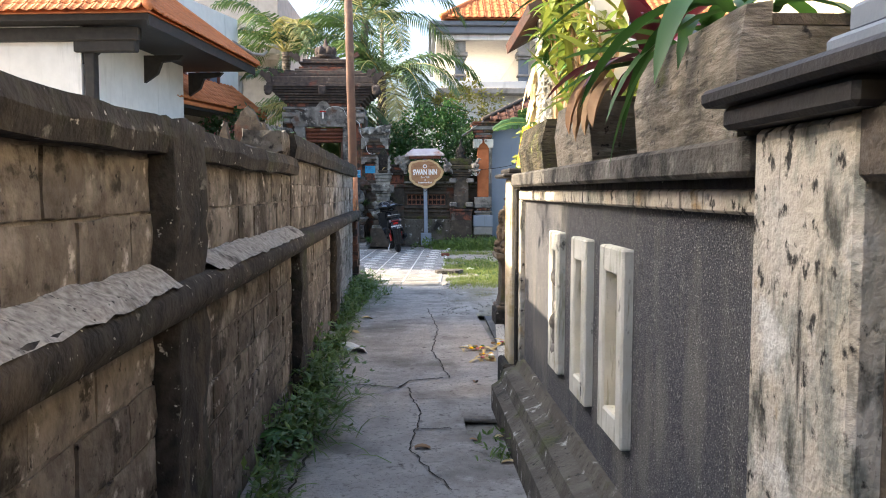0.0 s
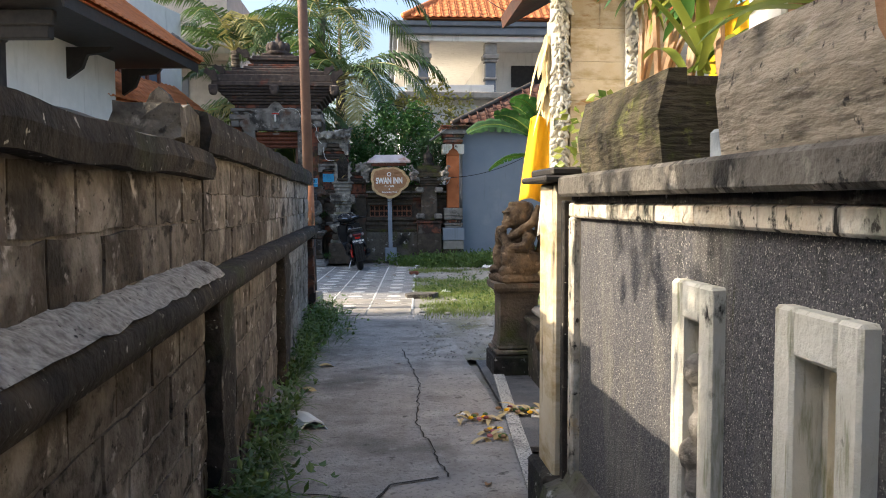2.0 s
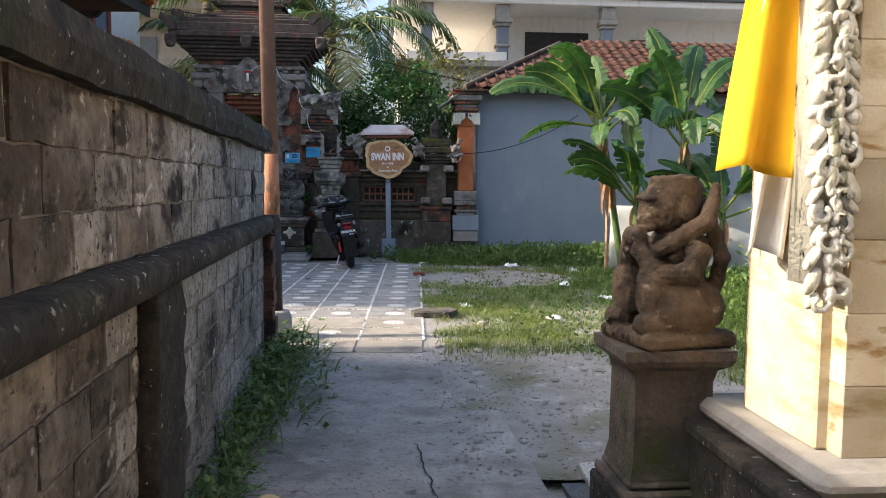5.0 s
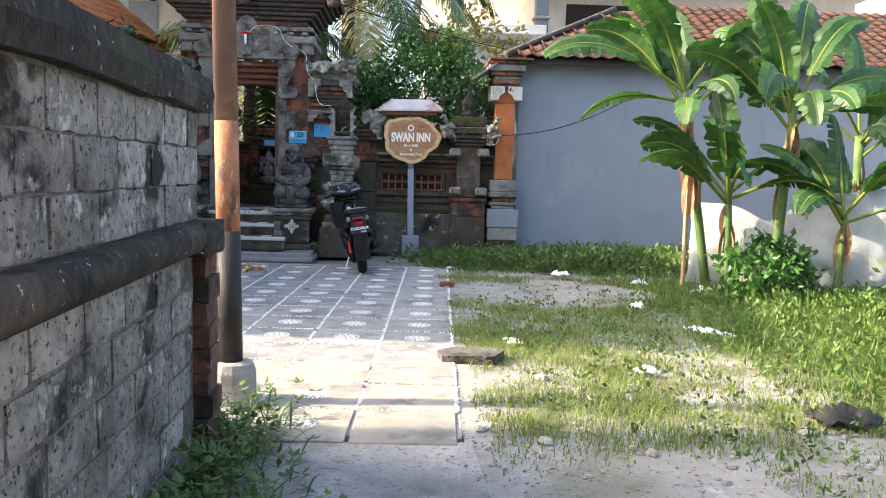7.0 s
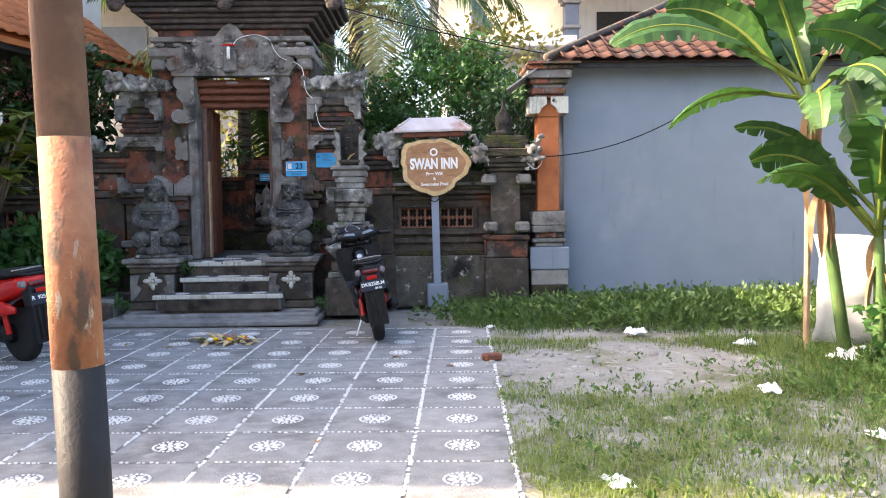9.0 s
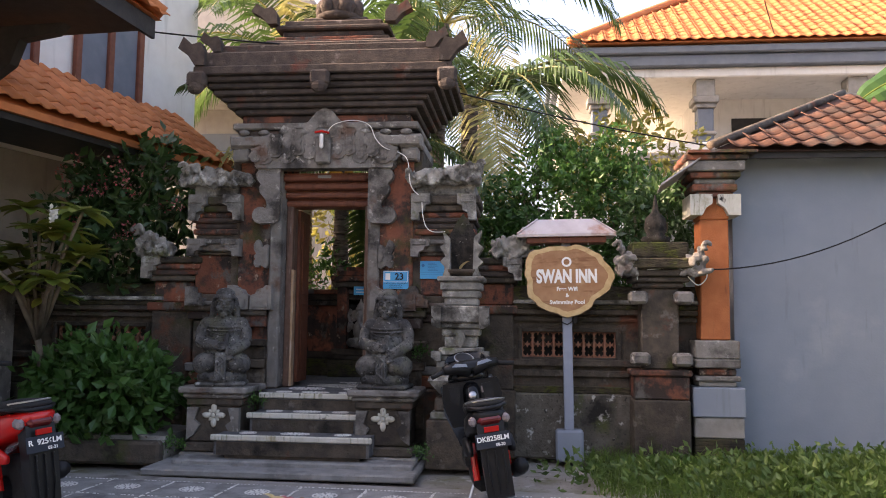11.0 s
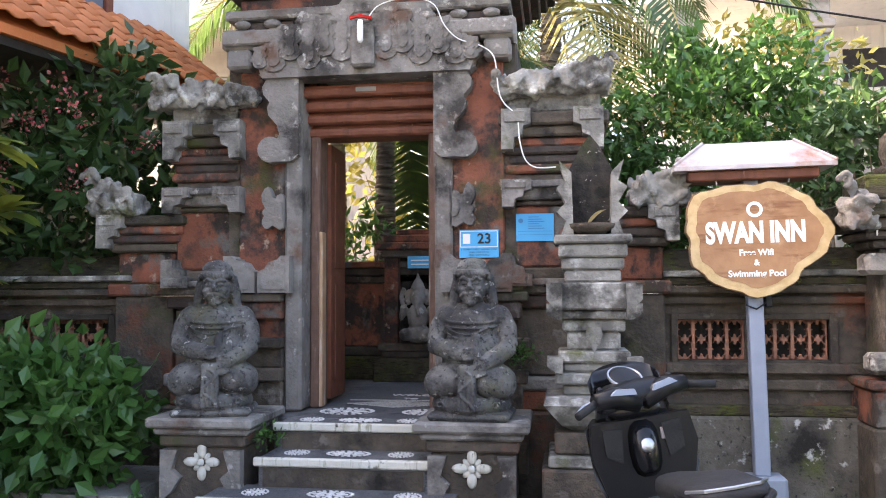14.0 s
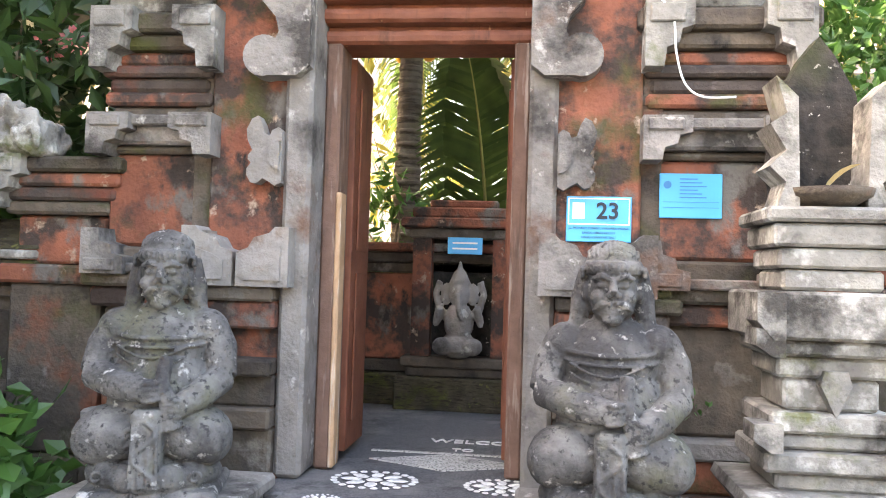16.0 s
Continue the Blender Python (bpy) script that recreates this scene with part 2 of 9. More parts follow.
V = (6.0, 6.0, 0.7)
BLACK = (0.018, 0.016, 0.014)
M = {
    "block": surface("concrete_block", (0.19, 0.165, 0.14), (0.1, 0.087, 0.073), 16, 0.92, [((0.06, 0.048, 0.036), 1.4, 0.46, 0.62, None), (BLACK, 1.9, 0.55, 0.68, None), ((0.03, 0.026, 0.02), 6, 0.55, 0.63, (1, 1, 1.6)), ((0.25, 0.225, 0.195), 3.2, 0.55, 0.66, None), ((0.4, 0.37, 0.34), 9, 0.6, 0.68, None), (BLACK, 30, 0.62, 0.68, None)], 1.0, 32, 0.24),
    "greyblock": surface("paler_grey_concrete_block", (0.31, 0.29, 0.265), (0.19, 0.175, 0.157), 16, 0.92, [((0.11, 0.098, 0.084), 1.3, 0.5, 0.64, None), (BLACK, 2.6, 0.55, 0.64, None), ((0.06, 0.053, 0.045), 8, 0.55, 0.63, None), ((0.03, 0.027, 0.024), 40, 0.57, 0.63, None), ((0.42, 0.4, 0.38), 8, 0.58, 0.68, None), (BLACK, 26, 0.62, 0.68, None)], 1.0, 30, 0.2),
    "mortar": surface("mortar", (0.2, 0.175, 0.15), (0.1, 0.088, 0.075), 14, 0.95, [(BLACK, 1.8, 0.52, 0.66, None), ((0.28, 0.25, 0.22), 5, 0.58, 0.68, None)], 0.9),
    "capstone": surface("stained_stone_coping", (0.13, 0.118, 0.1), (0.08, 0.072, 0.06), 8, 0.92, [(BLACK, 3, 0.5, 0.62, None), ((0.24, 0.22, 0.19), 7, 0.6, 0.68, (1, 1, 0.6)), (BLACK, 26, 0.6, 0.67, None)], 1.0, 40),
    "flower_tile": surface("old_terracotta_lattice", (0.36, 0.17, 0.11), (0.28, 0.13, 0.085), 9, 0.9, [((0.14, 0.1, 0.07), 5, 0.55, 0.68, None)], 0.5),
    "blackstone": surface("blackened_concrete", (0.014, 0.0125, 0.011), (0.04, 0.034, 0.028), 14, 0.9, [((0.075, 0.06, 0.044), 2.5, 0.55, 0.7, (1, 1, 0.6)), ((0.012, 0.011, 0.01), 6, 0.54, 0.62, None), ((0.16, 0.15, 0.13), 11, 0.64, 0.7, None), ((0.36, 0.34, 0.3), 26, 0.645, 0.675, None), ((0.035, 0.04, 0.015), 2, 0.55, 0.75, None)], 1.0, 34),
    "ledgetop": surface("pale_lichen_cement", (0.4, 0.385, 0.36), (0.2, 0.19, 0.172), 45, 0.95, [((0.06, 0.05, 0.045), 4, 0.57, 0.66, None), (BLACK, 40, 0.62, 0.68, None)], 1.0, 45, deep=0.02),
    "path": surface("worn_cement_path", (0.37, 0.345, 0.315), (0.285, 0.265, 0.242), 5, 0.9, [((0.16, 0.148, 0.13), 1.2, 0.48, 0.64, None), ((0.4, 0.375, 0.345), 2.6, 0.56, 0.68, None), ((0.11, 0.1, 0.088), 9, 0.6, 0.68, None), ((0.2, 0.185, 0.165), 30, 0.54, 0.64, None)], 1.0, 55, 0, 0, (0.06, 0.055, 0.05), 70, 0.68),
    "earth": surface("trodden_earth", (0.23, 0.215, 0.19), (0.3, 0.285, 0.262), 6, 0.95, [((0.13, 0.125, 0.06), 1.5, 0.5, 0.66, None), ((0.38, 0.37, 0.345), 5, 0.58, 0.68, None), ((0.09, 0.08, 0.06), 24, 0.6, 0.68, None)], 1.0, 45),
    "pebble": surface("dark_pebble_wash", (0.045, 0.045, 0.05), (0.105, 0.103, 0.11), 75, 0.8, [((0.17, 0.158, 0.138), 1.4, 0.5, 0.7, (3, 3, 0.8)), ((0.03, 0.03, 0.03), 1.2, 0.58, 0.72, V), ((0.06, 0.06, 0.045), 6, 0.6, 0.7, V)], 0.8, 170, 0, 0, (0.42, 0.4, 0.36), 190, 0.61),
    "cream": surface("weathered_cream_stone", (0.52, 0.43, 0.28), (0.6, 0.53, 0.4), 6, 0.85, [((0.36, 0.27, 0.13), 2.2, 0.5, 0.68, (1.5, 1.5, 4)), ((0.05, 0.04, 0.028), 2.2, 0.6, 0.7, V)], 0.4, 70),
    "creamblock": surface("cream_sandstone_block", (0.52, 0.43, 0.28), (0.6, 0.53, 0.4), 6, 0.85, [((0.36, 0.27, 0.13), 2.2, 0.5, 0.68, (1.5, 1.5, 4)), ((0.33, 0.2, 0.08), 1.6, 0.58, 0.64, (1.5, 1.5, 5)), ((0.16, 0.13, 0.09), 2.2, 0.66, 0.76, V)], 0.4, 70, 0.3),
    "redpipe": surface("rusty_red_pipe", (0.2, 0.062, 0.032), (0.14, 0.045, 0.028), 8, 0.5, [((0.05, 0.03, 0.025), 4, 0.56, 0.66, (2, 2, 0.6))], 0.25),
    "pier": surface("mould_streaked_plaster", (0.48, 0.42, 0.32), (0.55, 0.5, 0.42), 5, 0.88, [((0.24, 0.24, 0.2), 4, 0.5, 0.62, (2, 2, 0.9)), ((0.1, 0.095, 0.075), 6, 0.55, 0.66, (1.6, 1.6, 0.6)), ((0.36, 0.22, 0.06), 4, 0.6, 0.7, None), ((0.04, 0.036, 0.03), 28, 0.56, 0.64, (1, 1, 0.7)), ((0.62, 0.6, 0.54), 3.5, 0.58, 0.68, None), (BLACK, 2.2, 0.6, 0.68, V), ((0.08, 0.07, 0.05), 1.6, 0.56, 0.68, None)], 0.9, 50),
    "white_frame": surface("aged_white_stone", (0.6, 0.58, 0.51), (0.5, 0.48, 0.4), 7, 0.8, [((0.22, 0.22, 0.13), 5, 0.55, 0.68, V), ((0.33, 0.27, 0.16), 3, 0.58, 0.7, None), (BLACK, 11, 0.62, 0.69, (1, 1, 0.5))], 0.5),
    "roughstone": surface("rough_hewn_stone", (0.25, 0.215, 0.165), (0.16, 0.135, 0.105), 9, 0.95, [((0.05, 0.045, 0.03), 2, 0.52, 0.7, None), ((0.13, 0.13, 0.03), 3, 0.62, 0.76, None), ((0.08, 0.07, 0.052), 7, 0.54, 0.68, (0.8, 0.8, 3.5)), ((0.3, 0.27, 0.225), 9, 0.58, 0.7, (0.8, 0.8, 3)), (BLACK, 28, 0.6, 0.68, None)], 0.9, 12, strata=(1, 1, 3.5), deep=0.018),
    "mossstone": surface("mossy_stone", (0.075, 0.06, 0.038), (0.042, 0.038, 0.02), 9, 0.95, [((0.065, 0.07, 0.016), 4, 0.52, 0.62, None), ((0.03, 0.024, 0.016), 22, 0.54, 0.62, (0.6, 0.6, 2)), ((0.12, 0.12, 0.035), 16, 0.62, 0.68, None), (BLACK, 2.5, 0.52, 0.66, None)], 1.0, 16, strata=(0.7, 0.7, 3.5), deep=0.02),
    "damp": surface("damp_blackened_plinth", (0.085, 0.075, 0.06), (0.14, 0.125, 0.1), 8, 0.85, [(BLACK, 2, 0.5, 0.64, None), ((0.08, 0.09, 0.03), 3, 0.56, 0.7, None), ((0.42, 0.41, 0.38), 9, 0.6, 0.68, None), ((0.03, 0.028, 0.025), 24, 0.58, 0.66, None)], 1.0, 35),
    "grey": surface("andesite_carving", (0.175, 0.16, 0.142), (0.24, 0.222, 0.2), 7, 0.92, [((0.05, 0.045, 0.04), 2.4, 0.5, 0.64, None), ((0.38, 0.36, 0.32), 10, 0.6, 0.68, None), ((0.14, 0.085, 0.06), 2, 0.6, 0.7, None)], 1.0, 42, 0.15),
    "statue": surface("weathered_andesite", (0.165, 0.158, 0.145), (0.085, 0.082, 0.077), 10, 0.92, [((0.045, 0.043, 0.042), 4.0, 0.42, 0.6, None), ((0.1, 0.1, 0.065), 3, 0.54, 0.7, None), ((0.035, 0.034, 0.033), 34, 0.55, 0.64, None), ((0.36, 0.345, 0.315), 16, 0.6, 0.7, None)], 1.0, 50),
    "sandstatue": surface("brown_sandstone_carving", (0.125, 0.086, 0.053), (0.072, 0.05, 0.032), 9, 0.92, [((0.035, 0.026, 0.018), 5, 0.48, 0.62, None), ((0.12, 0.1, 0.03), 3, 0.58, 0.72, None), ((0.25, 0.19, 0.13), 14, 0.62, 0.7, None)], 1.0, 45),
    "darkstone": surface("old_dark_stone", (0.1, 0.08, 0.06), (0.055, 0.045, 0.037), 8, 0.93, [((0.17, 0.15, 0.125), 6, 0.58, 0.68, None), ((0.15, 0.055, 0.03), 1.7, 0.6, 0.7, None), ((0.06, 0.065, 0.02), 2, 0.58, 0.72, None), (BLACK, 3, 0.56, 0.68, None)], 1.0, 40, 0.25),
    "roofstone": surface("blackened_gate_stone", (0.045, 0.036, 0.032), (0.08, 0.062, 0.052), 9, 0.93, [((0.2, 0.17, 0.15), 5, 0.62, 0.73, None), ((0.12, 0.04, 0.025), 2, 0.58, 0.7, None)], 0.8, 45, 0.2),
    "brick": surface("red_gate_brick", (0.26, 0.095, 0.055), (0.175, 0.064, 0.04), 6, 0.9, [((0.05, 0.036, 0.03), 2.6, 0.47, 0.56, None), ((0.13, 0.12, 0.105), 3.7, 0.56, 0.64, (1, 1, 0.7)), ((0.06, 0.06, 0.022), 1.7, 0.57, 0.67, None), ((0.035, 0.028, 0.024), 5, 0.56, 0.64, (1, 1, 0.6)), ((0.36, 0.27, 0.2), 8, 0.63, 0.7, None)], 0.8, 45, 0.2),
    "endbrick": surface("sooty_old_brick", (0.19, 0.08, 0.05), (0.12, 0.055, 0.038), 9, 0.92, [((0.035, 0.03, 0.026), 4, 0.47, 0.6, None), ((0.3, 0.28, 0.25), 7, 0.6, 0.68, None)], 0.9, 40, 0.25),
    "orange": surface("orange_plaster", (0.48, 0.16, 0.06), (0.4, 0.125, 0.045), 6, 0.85, [((0.12, 0.055, 0.03), 2.2, 0.58, 0.75, V)], 0.4, 60),
    "wood": surface("red_brown_door_wood", (0.2, 0.072, 0.04), (0.15, 0.05, 0.028), 10, 0.6, [((0.09, 0.035, 0.02), 3, 0.55, 0.72, (5, 5, 0.5)), ((0.42, 0.25, 0.14), 5, 0.66, 0.74, (6, 6, 0.4))], 0.3, 60),
    "rawwood": surface("worn_pale_timber", (0.46, 0.3, 0.18), (0.34, 0.21, 0.12), 10, 0.8, [((0.55, 0.5, 0.44), 3, 0.56, 0.68, (7, 7, 0.5))], 0.4),
    "bluegrey": surface("blue_grey_house_paint", (0.235, 0.265, 0.31), (0.215, 0.245, 0.29), 3, 0.8, [((0.3, 0.32, 0.35), 0.8, 0.58, 0.75, None), ((0.17, 0.19, 0.21), 0.7, 0.6, 0.75, V)], 0.15, 40),
    "paintgrey": surface("grey_painted_metal", (0.27, 0.3, 0.36), (0.24, 0.27, 0.33), 8, 0.5, [((0.16, 0.13, 0.11), 5, 0.66, 0.76, None)], 0.1),
    "tile": surface("terracotta_roof_tile", (0.1, 0.044, 0.028), (0.058, 0.029, 0.021), 6, 0.92, [((0.05, 0.04, 0.035), 1.6, 0.5, 0.7, None), ((0.11, 0.11, 0.06), 3, 0.62, 0.76, None)], 0.5, 50, 0.22),
    "newtile": surface("bright_orange_roof_tile", (0.56, 0.2, 0.075), (0.5, 0.165, 0.06), 5, 0.75, [((0.3, 0.1, 0.05), 1.6, 0.55, 0.75, None)], 0.4, 50, 0.12),
    "white": surface("white_plaster", (0.72, 0.7, 0.66), (0.66, 0.64, 0.6), 4, 0.85, [((0.5, 0.48, 0.44), 0.8, 0.56, 0.75, V)], 0.15),
    # plaster greyed so that far and veranda walls carry shade in their colour
    "shadedplaster": surface("shaded_grey_plaster", (0.36, 0.335, 0.31), (0.3, 0.28, 0.26), 4, 0.85, [((0.24, 0.22, 0.2), 0.8, 0.56, 0.75, V)], 0.15),
    "dark": surface("black_timber_and_shade", (0.02, 0.018, 0.016), (0.035, 0.03, 0.026), 8, 0.6, [], 0.2),
    "bluetrim": surface("slate_blue_trim", (0.13, 0.15, 0.18), (0.16, 0.18, 0.21), 4, 0.7, [], 0.15),
    "slab": surface("grey_paving_slab", (0.29, 0.283, 0.27), (0.215, 0.21, 0.203), 7, 0.88, [((0.13, 0.125, 0.12), 2.2, 0.5, 0.68, None), ((0.34, 0.33, 0.31), 4, 0.6, 0.72, None)], 0.7, 70, 0.1, 0, (0.1, 0.1, 0.1), 120, 0.66),
    "slabwarm": surface("dusty_paving_slab", (0.32, 0.29, 0.245), (0.26, 0.235, 0.2), 6, 0.9, [((0.2, 0.19, 0.175), 1.1, 0.5, 0.62, None), ((0.15, 0.14, 0.122), 3.0, 0.54, 0.66, None), ((0.36, 0.33, 0.28), 5, 0.6, 0.72, None)], 0.8, 80, 0.08),
    "whitepebble": surface("white_pebbles", (0.74, 0.72, 0.68), (0.56, 0.55, 0.52), 60, 0.8, [((0.34, 0.33, 0.31), 3, 0.6, 0.72, None)], 0.8, 90),
    "pebblestrip": surface("speckled_pebble_border", (0.55, 0.53, 0.48), (0.38, 0.37, 0.34), 60, 0.85, [((0.22, 0.21, 0.19), 4, 0.55, 0.7, None)], 0.8, 90, 0, 0, (0.09, 0.09, 0.09), 75, 0.55),
    "oldframe": surface("weathered_frame_timber", (0.17, 0.1, 0.072), (0.12, 0.068, 0.048), 9, 0.75, [((0.3, 0.24, 0.2), 4, 0.55, 0.68, (5, 5, 0.5)), ((0.07, 0.045, 0.034), 3, 0.56, 0.7, (5, 5, 0.5))], 0.4),
    "blackpebble": surface("black_pebble_floor", (0.06, 0.062, 0.067), (0.135, 0.134, 0.135), 90, 0.7, [((0.22, 0.21, 0.195), 1.8, 0.5, 0.7, None), ((0.05, 0.05, 0.05), 5, 0.58, 0.68, None)], 0.8, 110),
    "rust": surface("rusty_pole", (0.4, 0.19, 0.095), (0.28, 0.11, 0.055), 9, 0.75, [((0.13, 0.085, 0.06), 6, 0.53, 0.62, (2, 2, 0.8)), ((0.5, 0.44, 0.36), 9, 0.58, 0.63, (1.5, 1.5, 0.5)), ((0.5, 0.44, 0.36), 30, 0.66, 0.7, None)], 0.6),
    "rustdark": surface("brown_painted_pole", (0.2, 0.12, 0.09), (0.15, 0.095, 0.075), 5, 0.7, [((0.3, 0.19, 0.13), 3, 0.58, 0.72, None)], 0.2),
    "blackpaint": surface("chipped_black_paint", (0.014, 0.013, 0.013), (0.03, 0.027, 0.024), 6, 0.6, [((0.14, 0.09, 0.05), 5, 0.64, 0.74, None)], 0.3),
    "cement": surface("pale_cement", (0.3, 0.285, 0.26), (0.23, 0.215, 0.195), 6, 0.92, [((0.1, 0.09, 0.075), 2, 0.55, 0.72, None)], 0.5),
    "tarpaulin": surface("weathered_tarpaulin", (0.52, 0.53, 0.53), (0.4, 0.41, 0.41), 3, 0.6, [((0.3, 0.29, 0.25), 1.1, 0.55, 0.75, None)], 0.3, 60),
    "yellowcloth": surface("yellow_cloth", (0.9, 0.5, 0.01), (0.82, 0.42, 0.01), 5, 0.8, [], 0.15, 200),
    "whitecloth": surface("white_cloth", (0.7, 0.69, 0.66), (0.62, 0.6, 0.57), 4, 0.8, [((0.4, 0.38, 0.34), 2, 0.6, 0.75, None)], 0.2, 40),
    "dryleaf": surface("dry_leaf", (0.24, 0.13, 0.065), (0.34, 0.22, 0.12), 9, 0.8, [], 0.3),
    "straw": surface("woven_palm_leaf", (0.62, 0.5, 0.27), (0.5, 0.38, 0.18), 20, 0.75, [], 0.4, 90),
    "trunk": surface("banana_stem", (0.1, 0.17, 0.05), (0.07, 0.12, 0.035), 4, 0.6, [((0.1, 0.075, 0.04), 3, 0.58, 0.68, V)], 0.4),
    "lichen": surface("lichen_white_stone", (0.26, 0.25, 0.22), (0.15, 0.142, 0.128), 8, 0.95, [((0.45, 0.44, 0.4), 5, 0.54, 0.64, None), ((0.05, 0.046, 0.04), 3.5, 0.52, 0.64, None), ((0.1, 0.105, 0.05), 3, 0.6, 0.7, None)], 1.0, 38, 0.15),
    "blueink": surface("faded_blue_print", (0.03, 0.16, 0.36), (0.04, 0.2, 0.42), 6, 0.6, [], 0),
    "palmtrunk": surface("palm_bark", (0.2, 0.17, 0.14), (0.13, 0.105, 0.085), 5, 0.95, [((0.07, 0.055, 0.045), 12, 0.5, 0.6, (0.3, 0.3, 2))], 0.8, 30),
    "bark": surface("pale_bark", (0.22, 0.18, 0.13), (0.14, 0.11, 0.08), 9, 0.9, [], 0.6),
    "sky_blue": surface("blue_enamel_sign", (0.06, 0.4, 0.7), (0.055, 0.36, 0.65), 4, 0.45, [((0.3, 0.55, 0.7), 9, 0.68, 0.76, None)], 0.05),
    "ink": surface("black_ink", (0.015, 0.02, 0.03), (0.02, 0.025, 0.035), 4, 0.6, [], 0),
    "signwhite": surface("white_sign_paint", (0.8, 0.79, 0.76), (0.76, 0.75, 0.72), 6, 0.6, [], 0),
    "metalroof": surface("rust_stained_sheet_metal", (0.5, 0.46, 0.45), (0.42, 0.37, 0.36), 5, 0.45, [((0.3, 0.14, 0.08), 3, 0.54, 0.7, None)], 0.2, 40, 0, 0.35),
    "plastic": surface("black_scooter_plastic", (0.007, 0.007, 0.0075), (0.011, 0.011, 0.012), 4, 0.4, [((0.03, 0.028, 0.026), 5, 0.62, 0.8, None)], 0.03, spec=0.25),
    "gloss": surface("glossy_black_panel", (0.005, 0.005, 0.0055), (0.008, 0.008, 0.009), 4, 0.18, [], 0, spec=0.3),
    "rubber": surface("tyre_rubber", (0.011, 0.011, 0.0115), (0.019, 0.0185, 0.018), 9, 0.7, [], 0.3),
    "steel": surface("dull_steel", (0.5, 0.5, 0.5), (0.4, 0.4, 0.41), 8, 0.35, [], 0.05, metal=1.0),
    "redplastic": surface("red_lens", (0.5, 0.015, 0.012), (0.42, 0.012, 0.01), 6, 0.2, [], 0),
    "clear": surface("smoky_lens", (0.2, 0.17, 0.17), (0.26, 0.22, 0.22), 6, 0.12, [], 0),
    "rubble": surface("pale_rubble", (0.42, 0.4, 0.36), (0.3, 0.28, 0.25), 12, 0.95, [], 0.5, 60, 0.2),
    "litter": surface("grimy_white_plastic", (0.72, 0.73, 0.72), (0.6, 0.61, 0.6), 6, 0.5, [], 0.2),
    "grass": leafy("grass_blades", (0.09, 0.17, 0.028), (0.16, 0.24, 0.05), 0.6, 0.4),
    "drygrass": leafy("sunlit_dry_grass", (0.25, 0.29, 0.07), (0.14, 0.22, 0.04), 0.6, 0.4),
    "weed": leafy("weeds", (0.075, 0.145, 0.028), (0.14, 0.2, 0.045), 0.5, 0.3),
    "bush": leafy("bush_leaves", (0.05, 0.14, 0.028), (0.09, 0.2, 0.045), 0.4, 0.35, 1.5),
    "yellowbush": leafy("yellowing_leaves", (0.28, 0.27, 0.06), (0.4, 0.36, 0.1), 0.5, 0.4),
    # dark-leaved plants, and shrubs whose shadow is put into the leaf colour
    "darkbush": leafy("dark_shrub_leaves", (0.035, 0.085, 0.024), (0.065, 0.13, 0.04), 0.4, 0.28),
    "banana": leafy("banana_leaves", (0.026, 0.08, 0.014), (0.055, 0.13, 0.022), 0.5, 0.34, 2),
    "palm": leafy("palm_fronds", (0.05, 0.1, 0.026), (0.1, 0.16, 0.045), 0.45, 0.35),
    "palmyellow": leafy("old_palm_frond", (0.45, 0.4, 0.15), (0.35, 0.34, 0.12), 0.5, 0.35),
    "redleaf": leafy("dark_red_leaves", (0.12, 0.012, 0.025), (0.07, 0.015, 0.025), 0.4, 0.2),
    "croton": leafy("yellow_green_leaves", (0.3, 0.32, 0.05), (0.11, 0.2, 0.035), 0.4, 0.35),
    "pinkflower": leafy("pink_flowers", (0.55, 0.12, 0.15), (0.6, 0.25, 0.22), 0.6, 0.3),
}

# ---- the ground ----
def grid_sheet(x0, x1, y0, y1, nx, ny, fz):
    g = Geo()
    g.v = [(x0 + (x1 - x0) * i / nx, y0 + (y1 - y0) * j / ny, fz(x0 + (x1 - x0) * i / nx, y0 + (y1 - y0) * j / ny)) for j in range(ny + 1) for i in range(nx + 1)]
    g.f = [(j * (nx + 1) + i, j * (nx + 1) + i + 1, (j + 1) * (nx + 1) + i + 1, (j + 1) * (nx + 1) + i) for j in range(ny) for i in range(nx)]
    return g


def bumpy(x, y):
    return 0.012 * noise.noise(Vector((x * 0.9, y * 0.9, 0))) * min(1, max(0, x - 1.2)) + 0.006 * noise.noise(Vector((x * 4, y * 4, 3))) - 0.006


g = grid_sheet(1.0, 13.0, 7.4, 20.6, 120, 130, bumpy)
g.add([(-400, -400, -0.06), (400, -400, -0.06), (400, 600, -0.06), (-400, 600, -0.06)], [(0, 1, 2, 3)])
single("ground", g, M["earth"], Matrix(), "trodden earth and rubble ground of the open yard", "ground", kind="structure", smooth=True)

# the cement path, with an open drain cut at its right side
g = Geo()
for x0, x1, y0, y1 in ((-0.35, 1.08, -8, 10.45), (1.08, 1.52, -8, 2.62), (1.08, 1.56, 3.12, 8.6), (1.08, 1.3, 8.6, 10.45)):
    n = max(2, int((y1 - y0) / 0.25))
    s = grid_sheet(x0, x1, y0, y1, max(2, int((x1 - x0) / 0.2)), n, lambda x, y: 0.006 * noise.noise(Vector((x * 2, y * 2, 7))))
    g.add(s.v, s.f)
path = single("pavement", g, M["path"], ALLEY, "cracked grey cement alley path with worn patches", "pavement", kind="structure", smooth=True)


